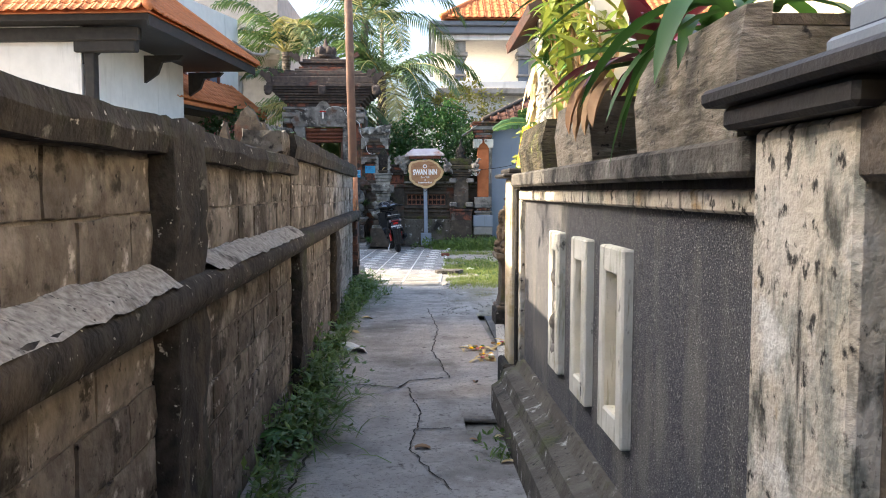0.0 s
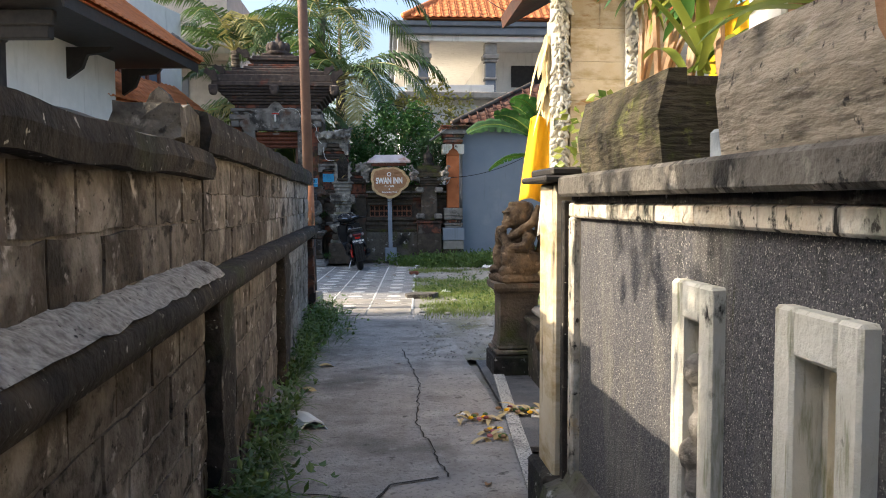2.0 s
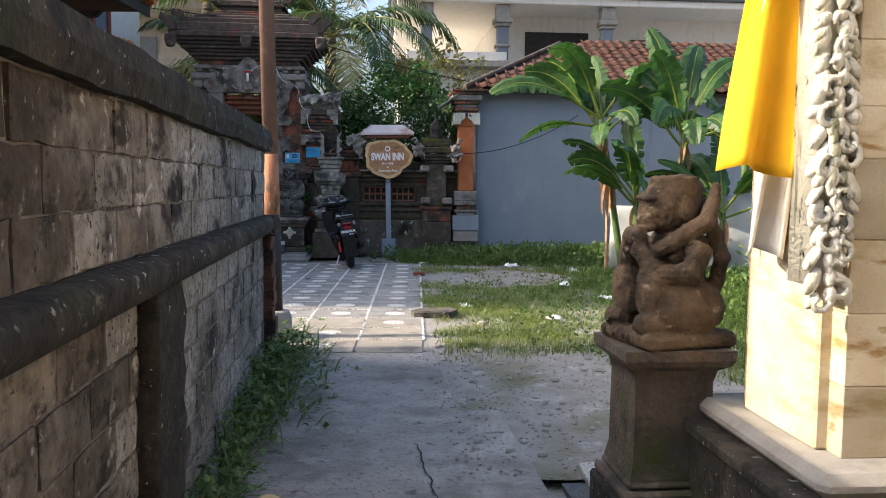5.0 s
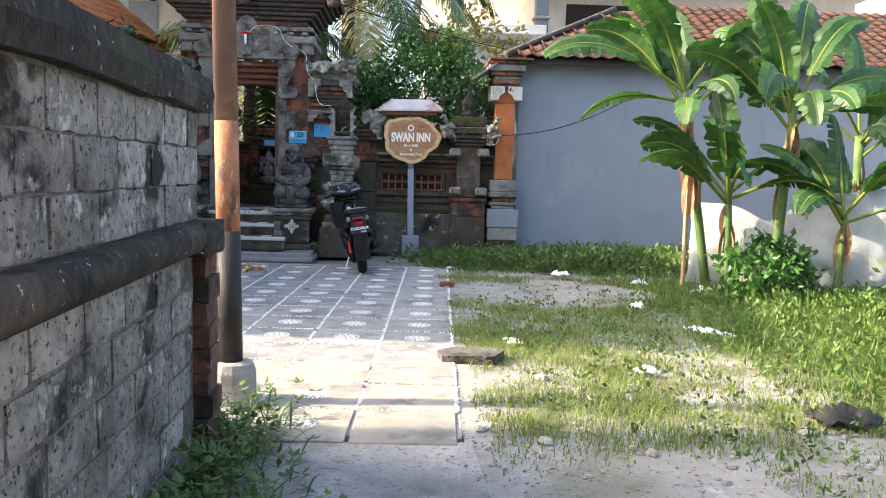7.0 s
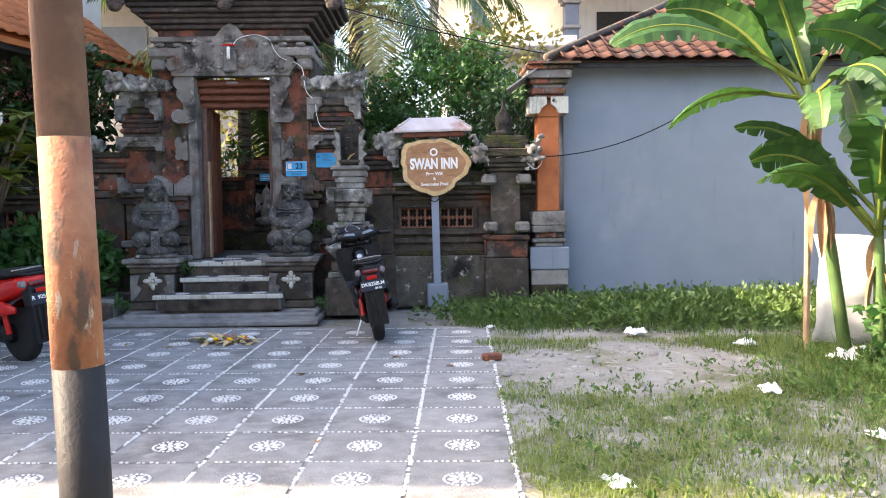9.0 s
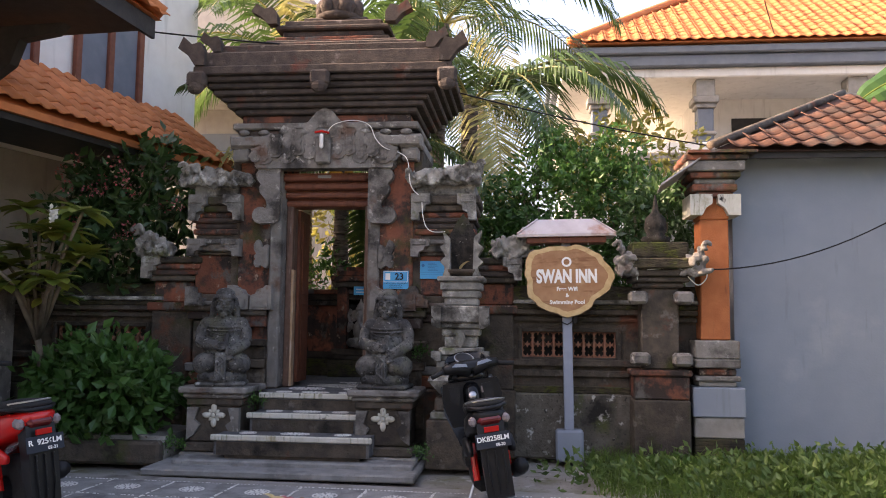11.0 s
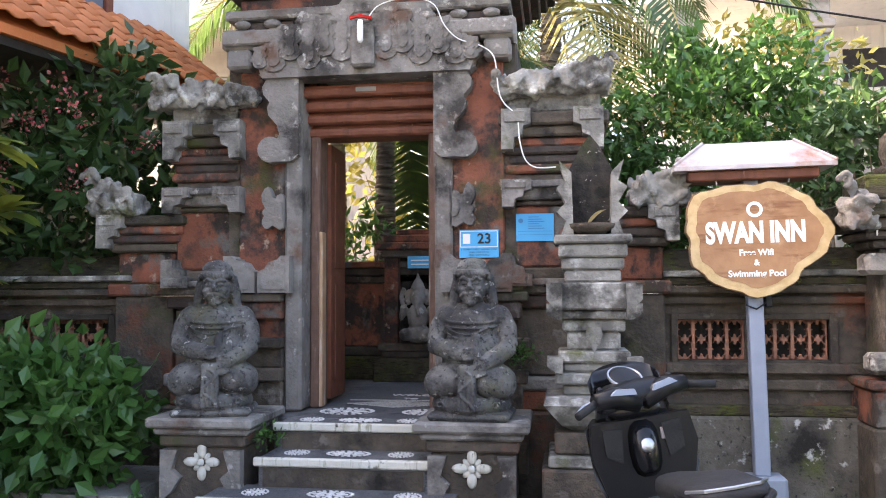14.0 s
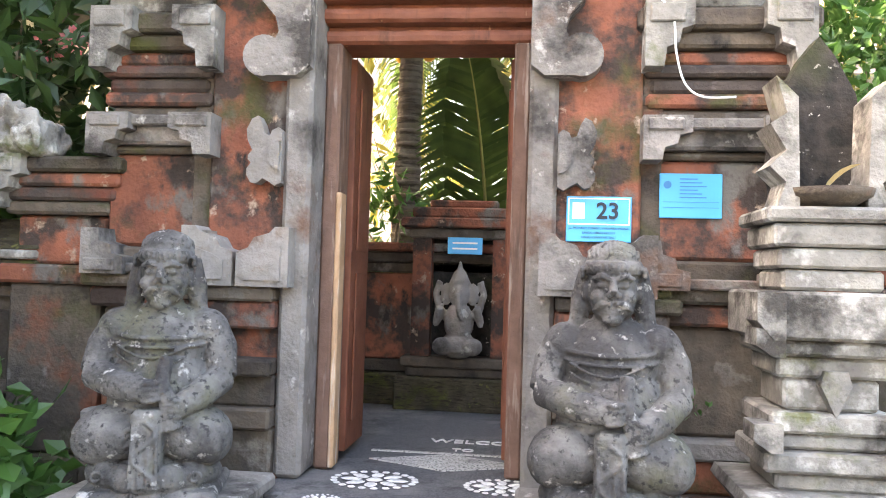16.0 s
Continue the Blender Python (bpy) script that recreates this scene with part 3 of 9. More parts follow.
def crack_line(pts, w):
    g = Geo()
    r = random.Random(len(pts) * 7 + int(w * 1e4))
    fine = []
    for (xa, ya), (xb, yb) in zip(pts, pts[1:]):
        k = max(2, int(math.hypot(xb - xa, yb - ya) / 0.05))
        fine += [(xa + (xb - xa) * i / k + r.uniform(-0.012, 0.012), ya + (yb - ya) * i / k + r.uniform(-0.012, 0.012)) for i in range(k)]
    for (xa, ya), (xb, yb) in zip(fine, fine[1:]):
        d = Vector((xb - xa, yb - ya, 0)).normalized()
        s = Vector((-d.y, d.x, 0)) * w * r.uniform(0.4, 1)
        a, b = Vector((xa, ya, 0.008)), Vector((xb, yb, 0.008))
        g.add([a - s, b - s, b + s, a + s], [(0, 1, 2, 3)])
    return g


M["crackdark"] = surface("crack_dirt", (0.03, 0.027, 0.023), (0.05, 0.045, 0.038), 20, 1.0, [], 0.3)
for pts, w in (([(0.2, 3.95), (0.45, 3.85), (0.66, 3.78), (0.72, 4.0), (1.05, 4.12)], 0.011), ([(0.72, 3.78), (0.8, 3.0), (0.72, 2.3), (0.95, 1.6)], 0.006),
               ([(1.05, 4.1), (0.95, 5.2), (1.05, 6.4), (0.98, 8.0)], 0.006), ([(0.75, 2.7), (1.05, 2.72)], 0.008), ([(0.1, 1.2), (0.16, 2.3), (0.05, 3.2)], 0.01)):
    part("crack", crack_line(pts, w), M["crackdark"], path)
g = Geo()
g.box(1.0, 1.6, 2.5, 3.2, -0.4, -0.3)
g.box(1.0, 1.075, 2.6, 3.14, -0.4, -0.02)
g.box(1.37, 1.45, 2.6, 3.14, -0.4, -0.02)
g.box(1.0, 1.5, 3.13, 3.2, -0.4, -0.02)
g.box(1.0, 1.5, 2.54, 2.61, -0.4, -0.02)
part("drain", g, M["blackstone"], path, "dark open drain cut beside the path")
part("drain_slab", Geo().box(1.06, 1.4, 2.98, 3.3, 0.0, 0.045, 0.015), M["path"], path, m=pose(0, 0, 0, 0, 2, 0))
part("kerb_strip", Geo().prism([(1.41, 3.6), (1.5, 3.6), (1.63, 5.0), (1.88, 7.5), (1.79, 7.5), (1.54, 5.0)], 0.002, 0.028, "z"), M["pebblestrip"], path, "pale pebble border strip")

# ---- the block wall beside the path ----
wall_l = thing("wall_left", ALLEY, "tall stained concrete block wall with a black ledge and coping", "wall", kind="structure")
U = -0.09
core = Geo()
core.box(U - 0.18, U - 0.015, -8, 3.42, 0, 1.60)
core.box(U - 0.18, U - 0.013, 3.42, 10.2, 0, 1.75)
part("mortar_core", core, M["mortar"], wall_l, "rough grey mortar joints")
ledge = Geo()
prof = [(U - 0.03, 1.05), (U + 0.03, 1.045), (U + 0.085, 1.075), (U + 0.108, 1.115), (U + 0.105, 1.165), (U + 0.08, 1.19), (U - 0.03, 1.192)]
nl = 230
for k in range(nl + 1):
    y = -8 + 18.2 * k / nl
    for i, (x, z) in enumerate(prof):
        e = 0.016 * noise.noise(Vector((i * 0.8, y * 2.3, 4))) + 0.008 * noise.noise(Vector((i * 2.0, y * 9, 1)))
        ledge.v.append((x + (e if i else 0), y, z + e * 0.7))
ledge.f = [(k * 7 + i, k * 7 + i + 1, k * 7 + i + 8, k * 7 + i + 7) for k in range(nl) for i in range(6)]
part("ledge", ledge, M["blackstone"], wall_l, "protruding black weathered ledge", True)
for y0, y1 in ((-8, 0.3), (0.8, 3.35)):
    g = Geo()
    n = int((y1 - y0) / 0.06)
    for k in range(n + 1):
        y = y0 + (y1 - y0) * k / n
        for x, z in ((U - 0.02, 1.255), (U + 0.03, 1.235), (U + 0.075, 1.205), (U + 0.098, 1.185)):
            g.v.append((x, y, z + 0.016 * noise.noise(Vector((x * 30, y * 9, 0))) + 0.008 * noise.noise(Vector((x * 60, y * 30, 0)))))
    g.f = [(k * 4 + i, k * 4 + i + 1, k * 4 + i + 5, k * 4 + i + 4) for k in range(n) for i in range(3)]
    part("ledge_render", g, M["ledgetop"], wall_l, "pale rough cement slope on the ledge", smooth=True)


def rough_box(x0, x1, y0, y1, z0, z1, step=0.07, amp=0.012):
    """A closed box of small uneven facets, for worn masonry."""
    g, ix = Geo(), {}
    n = [max(1, int(round((b - a) / step))) for a, b in ((x0, x1), (y0, y1), (z0, z1))]

    def at(i, j, k):
        if (i, j, k) not in ix:
            q = Vector((x0 + (x1 - x0) * i / n[0], y0 + (y1 - y0) * j / n[1], z0 + (z1 - z0) * k / n[2]))
            e = noise.noise_vector(q * 7) * amp + noise.noise_vector(q * 19) * amp * 0.6
            ix[i, j, k] = len(g.v)
            g.v.append(tuple(q + e))
        return ix[i, j, k]
    for i in range(n[0]):
        for j in range(n[1]):
            g.f += [(at(i, j, 0), at(i, j + 1, 0), at(i + 1, j + 1, 0), at(i + 1, j, 0)), (at(i, j, n[2]), at(i + 1, j, n[2]), at(i + 1, j + 1, n[2]), at(i, j + 1, n[2]))]
        for k in range(n[2]):
            g.f += [(at(i, 0, k), at(i + 1, 0, k), at(i + 1, 0, k + 1), at(i, 0, k + 1)), (at(i, n[1], k), at(i, n[1], k + 1), at(i + 1, n[1], k + 1), at(i + 1, n[1], k))]
    for j in range(n[1]):
        for k in range(n[2]):
            g.f += [(at(0, j, k), at(0, j, k + 1), at(0, j + 1, k + 1), at(0, j + 1, k)), (at(n[0], j, k), at(n[0], j + 1, k), at(n[0], j + 1, k + 1), at(n[0], j, k + 1))]
    return g


def coping(y0, y1, z0, z1, out, back):
    g, n = Geo(), max(2, int((y1 - y0) / 0.1))
    ring = [(U - back, z0), (U + out, z0 + 0.01), (U + out + 0.012, (z0 + z1) / 2), (U + out - 0.005, z1 - 0.01), (U + out - 0.05, z1), (U - back, z1)]
    for k in range(n + 1):
        y = y0 + (y1 - y0) * k / n
        g.v += [(x + 0.014 * noise.noise(Vector((k * 0.6, z * 9, 1))), y, z + 0.016 * noise.noise(Vector((y * 3, x * 9, 5)))) for x, z in ring]
    g.f = [(k * 6 + i, k * 6 + (i + 1) % 6, k * 6 + 6 + (i + 1) % 6, k * 6 + 6 + i) for k in range(n) for i in range(6)]
    g.f += [tuple(range(6))[::-1], tuple(range(n * 6, n * 6 + 6))]
    return g


part("coping", coping(-8, 3.42, 1.585, 1.715, 0.045, 0.22), M["blackstone"], wall_l, "black coping of the lower wall")
part("coping", coping(3.36, 10.3, 1.7, 1.885, 0.04, 0.22), M["blackstone"], wall_l, "black lichen-spotted coping of the higher wall")
part("coping_block", rough_box(U - 0.25, U + 0.0, 2.95, 3.36, 1.72, 1.87, 0.06, 0.03), M["capstone"], wall_l, "rough stone block on the coping")
for y in (0.33, 3.42, 6.35, -2.6):
    z1 = 1.72 if y < 3 and y != 3.42 else 1.06
    part("pier", rough_box(U - 0.05, U + 0.06, y, y + 0.42, 0, z1, 0.06, 0.018), M["blackstone"], wall_l, "blackened plaster pier", True)
for k in range(9):
    d = rng.uniform(-0.015, 0.015)
    part("brick", rough_box(U - 0.15 + d, U + 0.07 + d, 10.13 + d, 10.36 + d, 0.115 * k, 0.115 * k + 0.108, 0.075, 0.014), M["endbrick"], wall_l)
part("ledge_end", rough_box(U - 0.2, U + 0.1, 9.9, 10.33, 1.04, 1.19, 0.05, 0.016), M["blackstone"], wall_l, smooth=True)

# ---- the rendered garden wall on the other side ----
wall_r = thing("wall_right", ALLEY, "dark pebble-washed garden wall in a cream frame with slit windows", "wall", kind="structure")
P = 1.5
niches = [(1.74, 2.0), (1.13, 1.43), (0.54, 0.88)]
NZ0, NZ1 = 0.56, 1.28
panel = Geo()
edge = -0.62
for a, b in sorted((n[0] + 0.06, n[1] - 0.06) for n in niches):
    panel.box(P, P + 0.16, edge, a, 0.28, 1.47)
    panel.box(P, P + 0.16, a, b, 0.28, NZ0 + 0.09)
    panel.box(P, P + 0.16, a, b, NZ1 - 0.09, 1.47)
    edge = b
panel.box(P, P + 0.16, edge, 3.1, 0.28, 1.47)
part("panel", panel, M["pebble"], wall_r, "dark washed-pebble render")
for a, b in niches:
    g = Geo()
    for q in ((a, a + 0.075, NZ0, NZ1), (b - 0.075, b, NZ0, NZ1), (a + 0.075, b - 0.075, NZ0, NZ0 + 0.1), (a + 0.075, b - 0.075, NZ1 - 0.1, NZ1)):
        g.box(P - 0.04, P + 0.17, q[0], q[1], q[2], q[3], 0.008)
    part("window_frame", g, M["white_frame"], wall_r, "mildewed white stone slit-window frame")
    g = Geo()
    for q in ((a + 0.075, a + 0.095, NZ0 + 0.1, NZ1 - 0.1), (b - 0.095, b - 0.075, NZ0 + 0.1, NZ1 - 0.1), (a + 0.095, b - 0.095, NZ1 - 0.125, NZ1 - 0.1)):
        g.box(P + 0.03, P + 0.15, q[0], q[1], q[2], q[3])
    part("window_lining", g, M["white_frame"], wall_r)
g = Geo()
g.box(P - 0.035, P + 0.1, -0.62, 3.17, 1.43, 1.49, 0.008)
g.box(P - 0.035, P + 0.1, 3.1, 3.17, 0.3, 1.43, 0.008)
part("frame_moulding", g, M["pier"], wall_r, "cream stone edge moulding streaked with mould")
# return coloured black to stand for its shade beside the sunlit pier
part("shaded_return", Geo().box(P - 0.055, P + 0.1, 3.17, 3.22, 0.2, 1.5, 0.005), M["blackstone"], wall_r)
part("coping", Geo().box(P - 0.1, P + 0.42, -0.6, 3.1, 1.515, 1.6, 0.012), M["capstone"], wall_r, "flat grey stone coping")
part("coping_bed", Geo().box(P - 0.04, P + 0.4, -0.6, 3.1, 1.49, 1.515), M["blackstone"], wall_r)
g = Geo()
g.prism([(P - 0.21, 0), (P - 0.21, 0.16), (P - 0.15, 0.2), (P - 0.13, 0.27), (P - 0.05, 0.3), (P - 0.02, 0.36), (P + 0.05, 0.36), (P + 0.05, 0)], -8, 3.2, "y")
part("plinth", g, M["damp"], wall_r, "damp mossy stepped plinth")
part("far_pier", Geo().box(P - 0.085, P + 0.2, 3.22, 3.5, 0.28, 1.575, 0.012), M["cream"], wall_r, "sunlit cream stone end pier")
part("far_pier_base", Geo().box(P - 0.13, P + 0.25, 3.2, 3.54, 0.0, 0.3, 0.015), M["blackstone"], wall_r)
part("far_pier_cap", Geo().box(P - 0.15, P + 0.3, 3.12, 3.62, 1.578, 1.605, 0.008), M["dark"], wall_r, "thin black stone cap")
part("far_pier_cap", Geo().box(P - 0.11, P + 0.26, 3.16, 3.58, 1.606, 1.64, 0.008), M["dark"], wall_r)
part("near_pier", Geo().box(P - 0.085, P + 0.3, -1.0, -0.61, 0.0, 1.61, 0.012), M["pier"], wall_r, "mould-streaked plaster pier")
part("near_pier_cap", Geo().box(P - 0.13, P + 0.36, -1.06, -0.55, 1.612, 1.66, 0.01), M["dark"], wall_r, "black stone cap of the pier")
part("near_pier_cap", Geo().box(P - 0.16, P + 0.4, -1.5, -0.5, 1.662, 1.70, 0.01), M["dark"], wall_r)
g = Geo()
g.box(P - 0.03, P + 0.25, -8, -1.0, 0.0, 1.5)
g.box(P - 0.09, P + 0.3, -8, -1.0, 1.5, 1.62, 0.01)
part("near_wall", g, M["darkstone"], wall_r, "dark pitted stone wall")
# a short white post with a stepped grey foot on the wall top
def wall_post(y, z, h):
    t = thing("garden_post", ALLEY @ pose(P + 0.2, y, z), "slim white post on a stepped dark grey stone foot", "post", "posts on the garden wall")
    part("foot", Geo().box(-0.16, 0.16, -0.16, 0.16, 0, 0.09, 0.01), M["bluetrim"], t, "dark grey stone foot")
    part("upper_foot", Geo().box(-0.13, 0.13, -0.13, 0.13, 0.09, 0.15, 0.01), M["bluetrim"], t)
    part("shaft", Geo().box(-0.09, 0.09, -0.09, 0.09, 0.15, h, 0.008), M["white"], t)
wall_post(-0.8, 1.7, 1.6)
wall_post(1.79, 1.6, 1.5)
# stone planters on the coping
def planter(y0, y1, h, mat, label, lean=0.0):
    t = thing("planter", ALLEY @ pose(P + 0.1 + lean, (y0 + y1) / 2, 1.6), label, "planter")
    L = (y1 - y0) / 2
    g = Geo()
    n = 14
    for k in range(n + 1):
        y = -L + 2 * L * k / n
        for x, z in ((-0.17, 0), (-0.185, h * 0.5), (-0.16, h - 0.01), (-0.1, h), (-0.1, h - 0.05), (0.12, h - 0.05), (0.12, h), (0.2, h), (0.2, 0)):
            e = 0.012 * noise.noise(Vector((x * 8, y * 5, z * 8 + y0)))
            g.v.append((x + e, y, z + (0 if z == 0 else e)))
    g.f = [(k * 9 + i, k * 9 + (i + 1) % 9, k * 9 + 9 + (i + 1) % 9, k * 9 + 9 + i) for k in range(n) for i in range(9)]
    g.f += [tuple(range(9))[::-1], tuple(range(n * 9, n * 9 + 9))]
    part("trough", g, mat, t)
    part("soil", Geo().box(-0.1, 0.12, -L + 0.04, L - 0.04, h - 0.045, h - 0.02), M["darkstone"], t, "dark soil")
    return t
planter(2.0, 2.84, 0.27, M["mossstone"], "moss-covered stone trough planter on the garden wall")
planter(0.9, 1.64, 0.28, M["roughstone"], "rough-hewn grey stone trough planter on the garden wall")
planter(-0.5, 0.28, 0.3, M["roughstone"], "large rough-hewn stone trough planter near the pier")
planter(0.34, 0.86, 0.3, M["darkstone"], "dark set-back stone trough between two others", 0.22)

# ---- the shrine gateway with its mosaic threshold ----
sill = Geo().box(1.46, 3.4, 4.6, 7.3, -0.02, 0.012)
thr = single("threshold", sill, M["blackpebble"], Matrix(), "black pebble mosaic threshold with white pebble bands", "pavement", kind="structure")
part("band", Geo().box(1.98, 2.06, 5.85, 6.6, 0.013, 0.02), M["whitepebble"], thr, m=pose(0, 0, 0, 0, 0, 0))
part("band", Geo().box(1.98, 2.6, 5.78, 5.86, 0.013, 0.021), M["whitepebble"], thr)
for k in range(4):
    part("band", Geo().tube([(1.7 + 0.18 * math.sin(a * 0.5 + k) * 0.5, 4.95 + 0.14 * k + 0.03 * a * 0.2, 0.014) for a in range(6)], 0.018, 5), M["whitepebble"], thr)
g = Geo()
g.box(1.83, 2.85, 5.74, 6.75, 0.0, 0.46, 0.015)
g.box(1.8, 2.9, 5.7, 6.8, 0.46, 0.52, 0.015)
gate_w = thing("gate_pillar", Matrix(), "cream sandstone gate pillar with carved grey corner ornaments and a black base", "gate pillar")
part("base", g, M["blackstone"], gate_w, "black stone stepped base")
part("base_moulding", Geo().box(1.87, 2.86, 5.76, 6.76, 0.52, 0.6, 0.03), M["cement"], gate_w)
shaft = part("shaft", Geo().box(2.024, 2.776, 5.924, 6.596, 0.6, 3.88), M["cream"], gate_w, "coursed cream sandstone shaft")
stone_rng, z = random.Random(12), 0.6
while z < 3.8:
    h = min(stone_rng.choice((0.13, 0.16, 0.2, 0.23, 0.25)), 3.89 - z)
    cut = stone_rng.uniform(2.25, 2.68)
    for x0, x1 in ((2.02, cut), (cut + 0.002, 2.78)):
        part("stone", Geo().box(x0, x1, 5.92 - stone_rng.uniform(0, 0.003), 6.6, z, z + h - 0.002, 0.003), M["creamblock"], shaft)
    z += h
gate_leaf = thing("metal_gate", Matrix(), "red-brown painted pipe gate leaf swung open against the pillar", "gate")
part("gate_frame", Geo().tube([(2.245, 5.68, 0.4), (2.262, 5.68, 1.585)], 0.016, 10), M["redpipe"], gate_leaf, smooth=True)
part("gate_frame", Geo().tube([(2.76, 5.68, 0.0), (2.76, 5.68, 1.585)], 0.016, 10), M["redpipe"], gate_leaf, smooth=True)
for z in (0.98, 1.58):
    part("rail", Geo().tube([(2.246 + 0.01 * z, 5.68, z), (2.76, 5.68, z)], 0.014, 8), M["redpipe"], gate_leaf, smooth=True)
for z in (0.46, 1.0, 1.34):
    part("collar", Geo().tube([(2.24 + 0.0143 * z, 5.68, z - 0.02), (2.24 + 0.0143 * z, 5.68, z + 0.02)], 0.0195, 10), M["redpipe"], gate_leaf)
part("hinge", Geo().box(2.215, 2.25, 5.67, 5.93, 1.28, 1.335, 0.012), M["blackpaint"], gate_leaf, "dark iron hinge set in the pillar")


def carved_strip(x, y, z0, z1, w, seed, mat, name="carving"):
    """An uneven strip of curling leaves carved in stone."""
    r, g = random.Random(seed), Geo()
    g.box(x - w * 0.4, x + w * 0.4, y - 0.01, y + 0.1, z0 + 0.05, z1)
    z = z0
    while z < z1:
        for s in (-1, 1):
            e = Euler((r.uniform(-0.3, 0.3), s * r.uniform(0.7, 1.2), r.uniform(-0.3, 0.3))).to_matrix().to_4x4()
            g.ell((x + s * r.uniform(0.2, 0.42) * w, y - 0.02 - r.uniform(0, 0.02), z + r.uniform(0, 0.03)), (r.uniform(0.03, 0.055), r.uniform(0.012, 0.026), r.uniform(0.013, 0.024)), 10, 6, e)
        g.ell((x + r.uniform(-0.1, 0.1) * w, y - 0.045, z + 0.02), (r.uniform(0.014, 0.026), 0.018, r.uniform(0.018, 0.04)), 8, 6)
        a0, sg, q = r.uniform(0, 6), r.choice((-1, 1)), r.uniform(0.03, 0.05)
        cx = x + r.uniform(-0.25, 0.25) * w
        g.tube([(cx + q * math.cos(a0 + sg * a) * (1 - a / 7), y - 0.05, z + q * math.sin(a0 + sg * a) * (1 - a / 7)) for a in [k * 0.7 for k in range(8)]], 0.011, 5)
        z += r.uniform(0.034, 0.056)
    return g


part("carving", carved_strip(1.945, 5.94, 1.1, 3.9, 0.15, 3, M["white"]), M["white_frame"], gate_w, "whitish carved stone leaf strip", True)
part("carving", carved_strip(2.52, 5.9, 0.62, 3.9, 0.21, 5, M["white"]), M["white_frame"], gate_w, "whitish carved stone leaf strip", True)
part("pilaster", Geo().box(1.975, 2.1, 6.0, 6.5, 0.6, 3.9, 0.01), M["cream"], gate_w, "cream stone pilaster")
g = Geo()
g.prism([(1.72, 3.1), (2.9, 3.75), (2.9, 3.85), (1.7, 3.2)], 5.3, 7.4, "y")
part("eave", g, M["tile"], gate_w, "dark tiled eave")

# ---- paving of the yard ----
PAVE = pose(0.18, 13.19, 0, 0, 0, -2.6)
paving = thing("paving", PAVE, "grey cement paving slabs with white pebble rosettes and lines", "pavement", kind="structure")
part("bed", Geo().box(-5.6, 0.93, -2.6, 5.4, -0.05, -0.004), M["cement"], paving)
S = 0.608
slab_me = {}
for k, mt in enumerate(("slab", "slabwarm")):
    slab_me[mt] = Geo().box(-S / 2 + 0.012, S / 2 - 0.012, -S / 2 + 0.01, S / 2 - 0.01, -0.03, 0.006, 0.004).mesh("slab", M[mt])
ros = Geo()
for k in range(8):
    a = k * math.pi / 4
    ros.ell((0.058 * math.cos(a), 0.058 * math.sin(a), 0.0), (0.029, 0.0165, 0.006), 8, 4, Euler((0, 0, a)).to_matrix().to_4x4())
ros.ell((0, 0, 0), (0.022, 0.022, 0.007), 8, 4)
for k in range(22):
    a = k * math.pi / 11
    ros.ell((0.102 * math.cos(a), 0.102 * math.sin(a), 0), (0.0105, 0.0105, 0.005), 6, 4)
ros_me = ros.mesh("rosette", M["whitepebble"])
for i in range(-9, 2):
    for j in range(-4, 9):
        if j < -3 and i < -1 or i > 1 or (i == 1 and j > 3 and False):
            continue
        x, y = i * S, j * S
        s = part("slab", slab_me["slabwarm" if j < -1 else "slab"], None, paving, m=pose(x, y, rng.uniform(-0.003, 0.003), rng.uniform(-0.3, 0.3), rng.uniform(-0.3, 0.3), 0))
        if i < 2 and not (j < -3 and i > 0) and not (j < -1 and rng.random() < 0.5):
            part("rosette", ros_me, None, s, m=pose(0, 0, 0.008, 0, 0, rng.uniform(0, 40)))


def pebble_line(x0, y0, x1, y1, w, seed):
    r, g = random.Random(seed), Geo()
    n = int(math.hypot(x1 - x0, y1 - y0) / 0.035)
    for k in range(n):
        if r.random() < 0.16:
            continue
        t = k / n
        s = r.uniform(0.6, 1.1) * w
        g.ell((x0 + (x1 - x0) * t + r.uniform(-0.006, 0.006), y0 + (y1 - y0) * t + r.uniform(-0.006, 0.006), 0.004), (s * 1.1, s, 0.006), 6, 4)
    return g


for i in range(-9, 2):
    part("pebble_line", pebble_line((i + 0.5) * S, -3.5 * S, (i + 0.5) * S, 8.5 * S, 0.0175, i + 50), M["whitepebble"], paving)
for j in range(-4, 9):
    part("pebble_line", pebble_line(-9.5 * S, (j + 0.5) * S, 1.5 * S, (j + 0.5) * S, 0.013, j + 80), M["whitepebble"], paving)

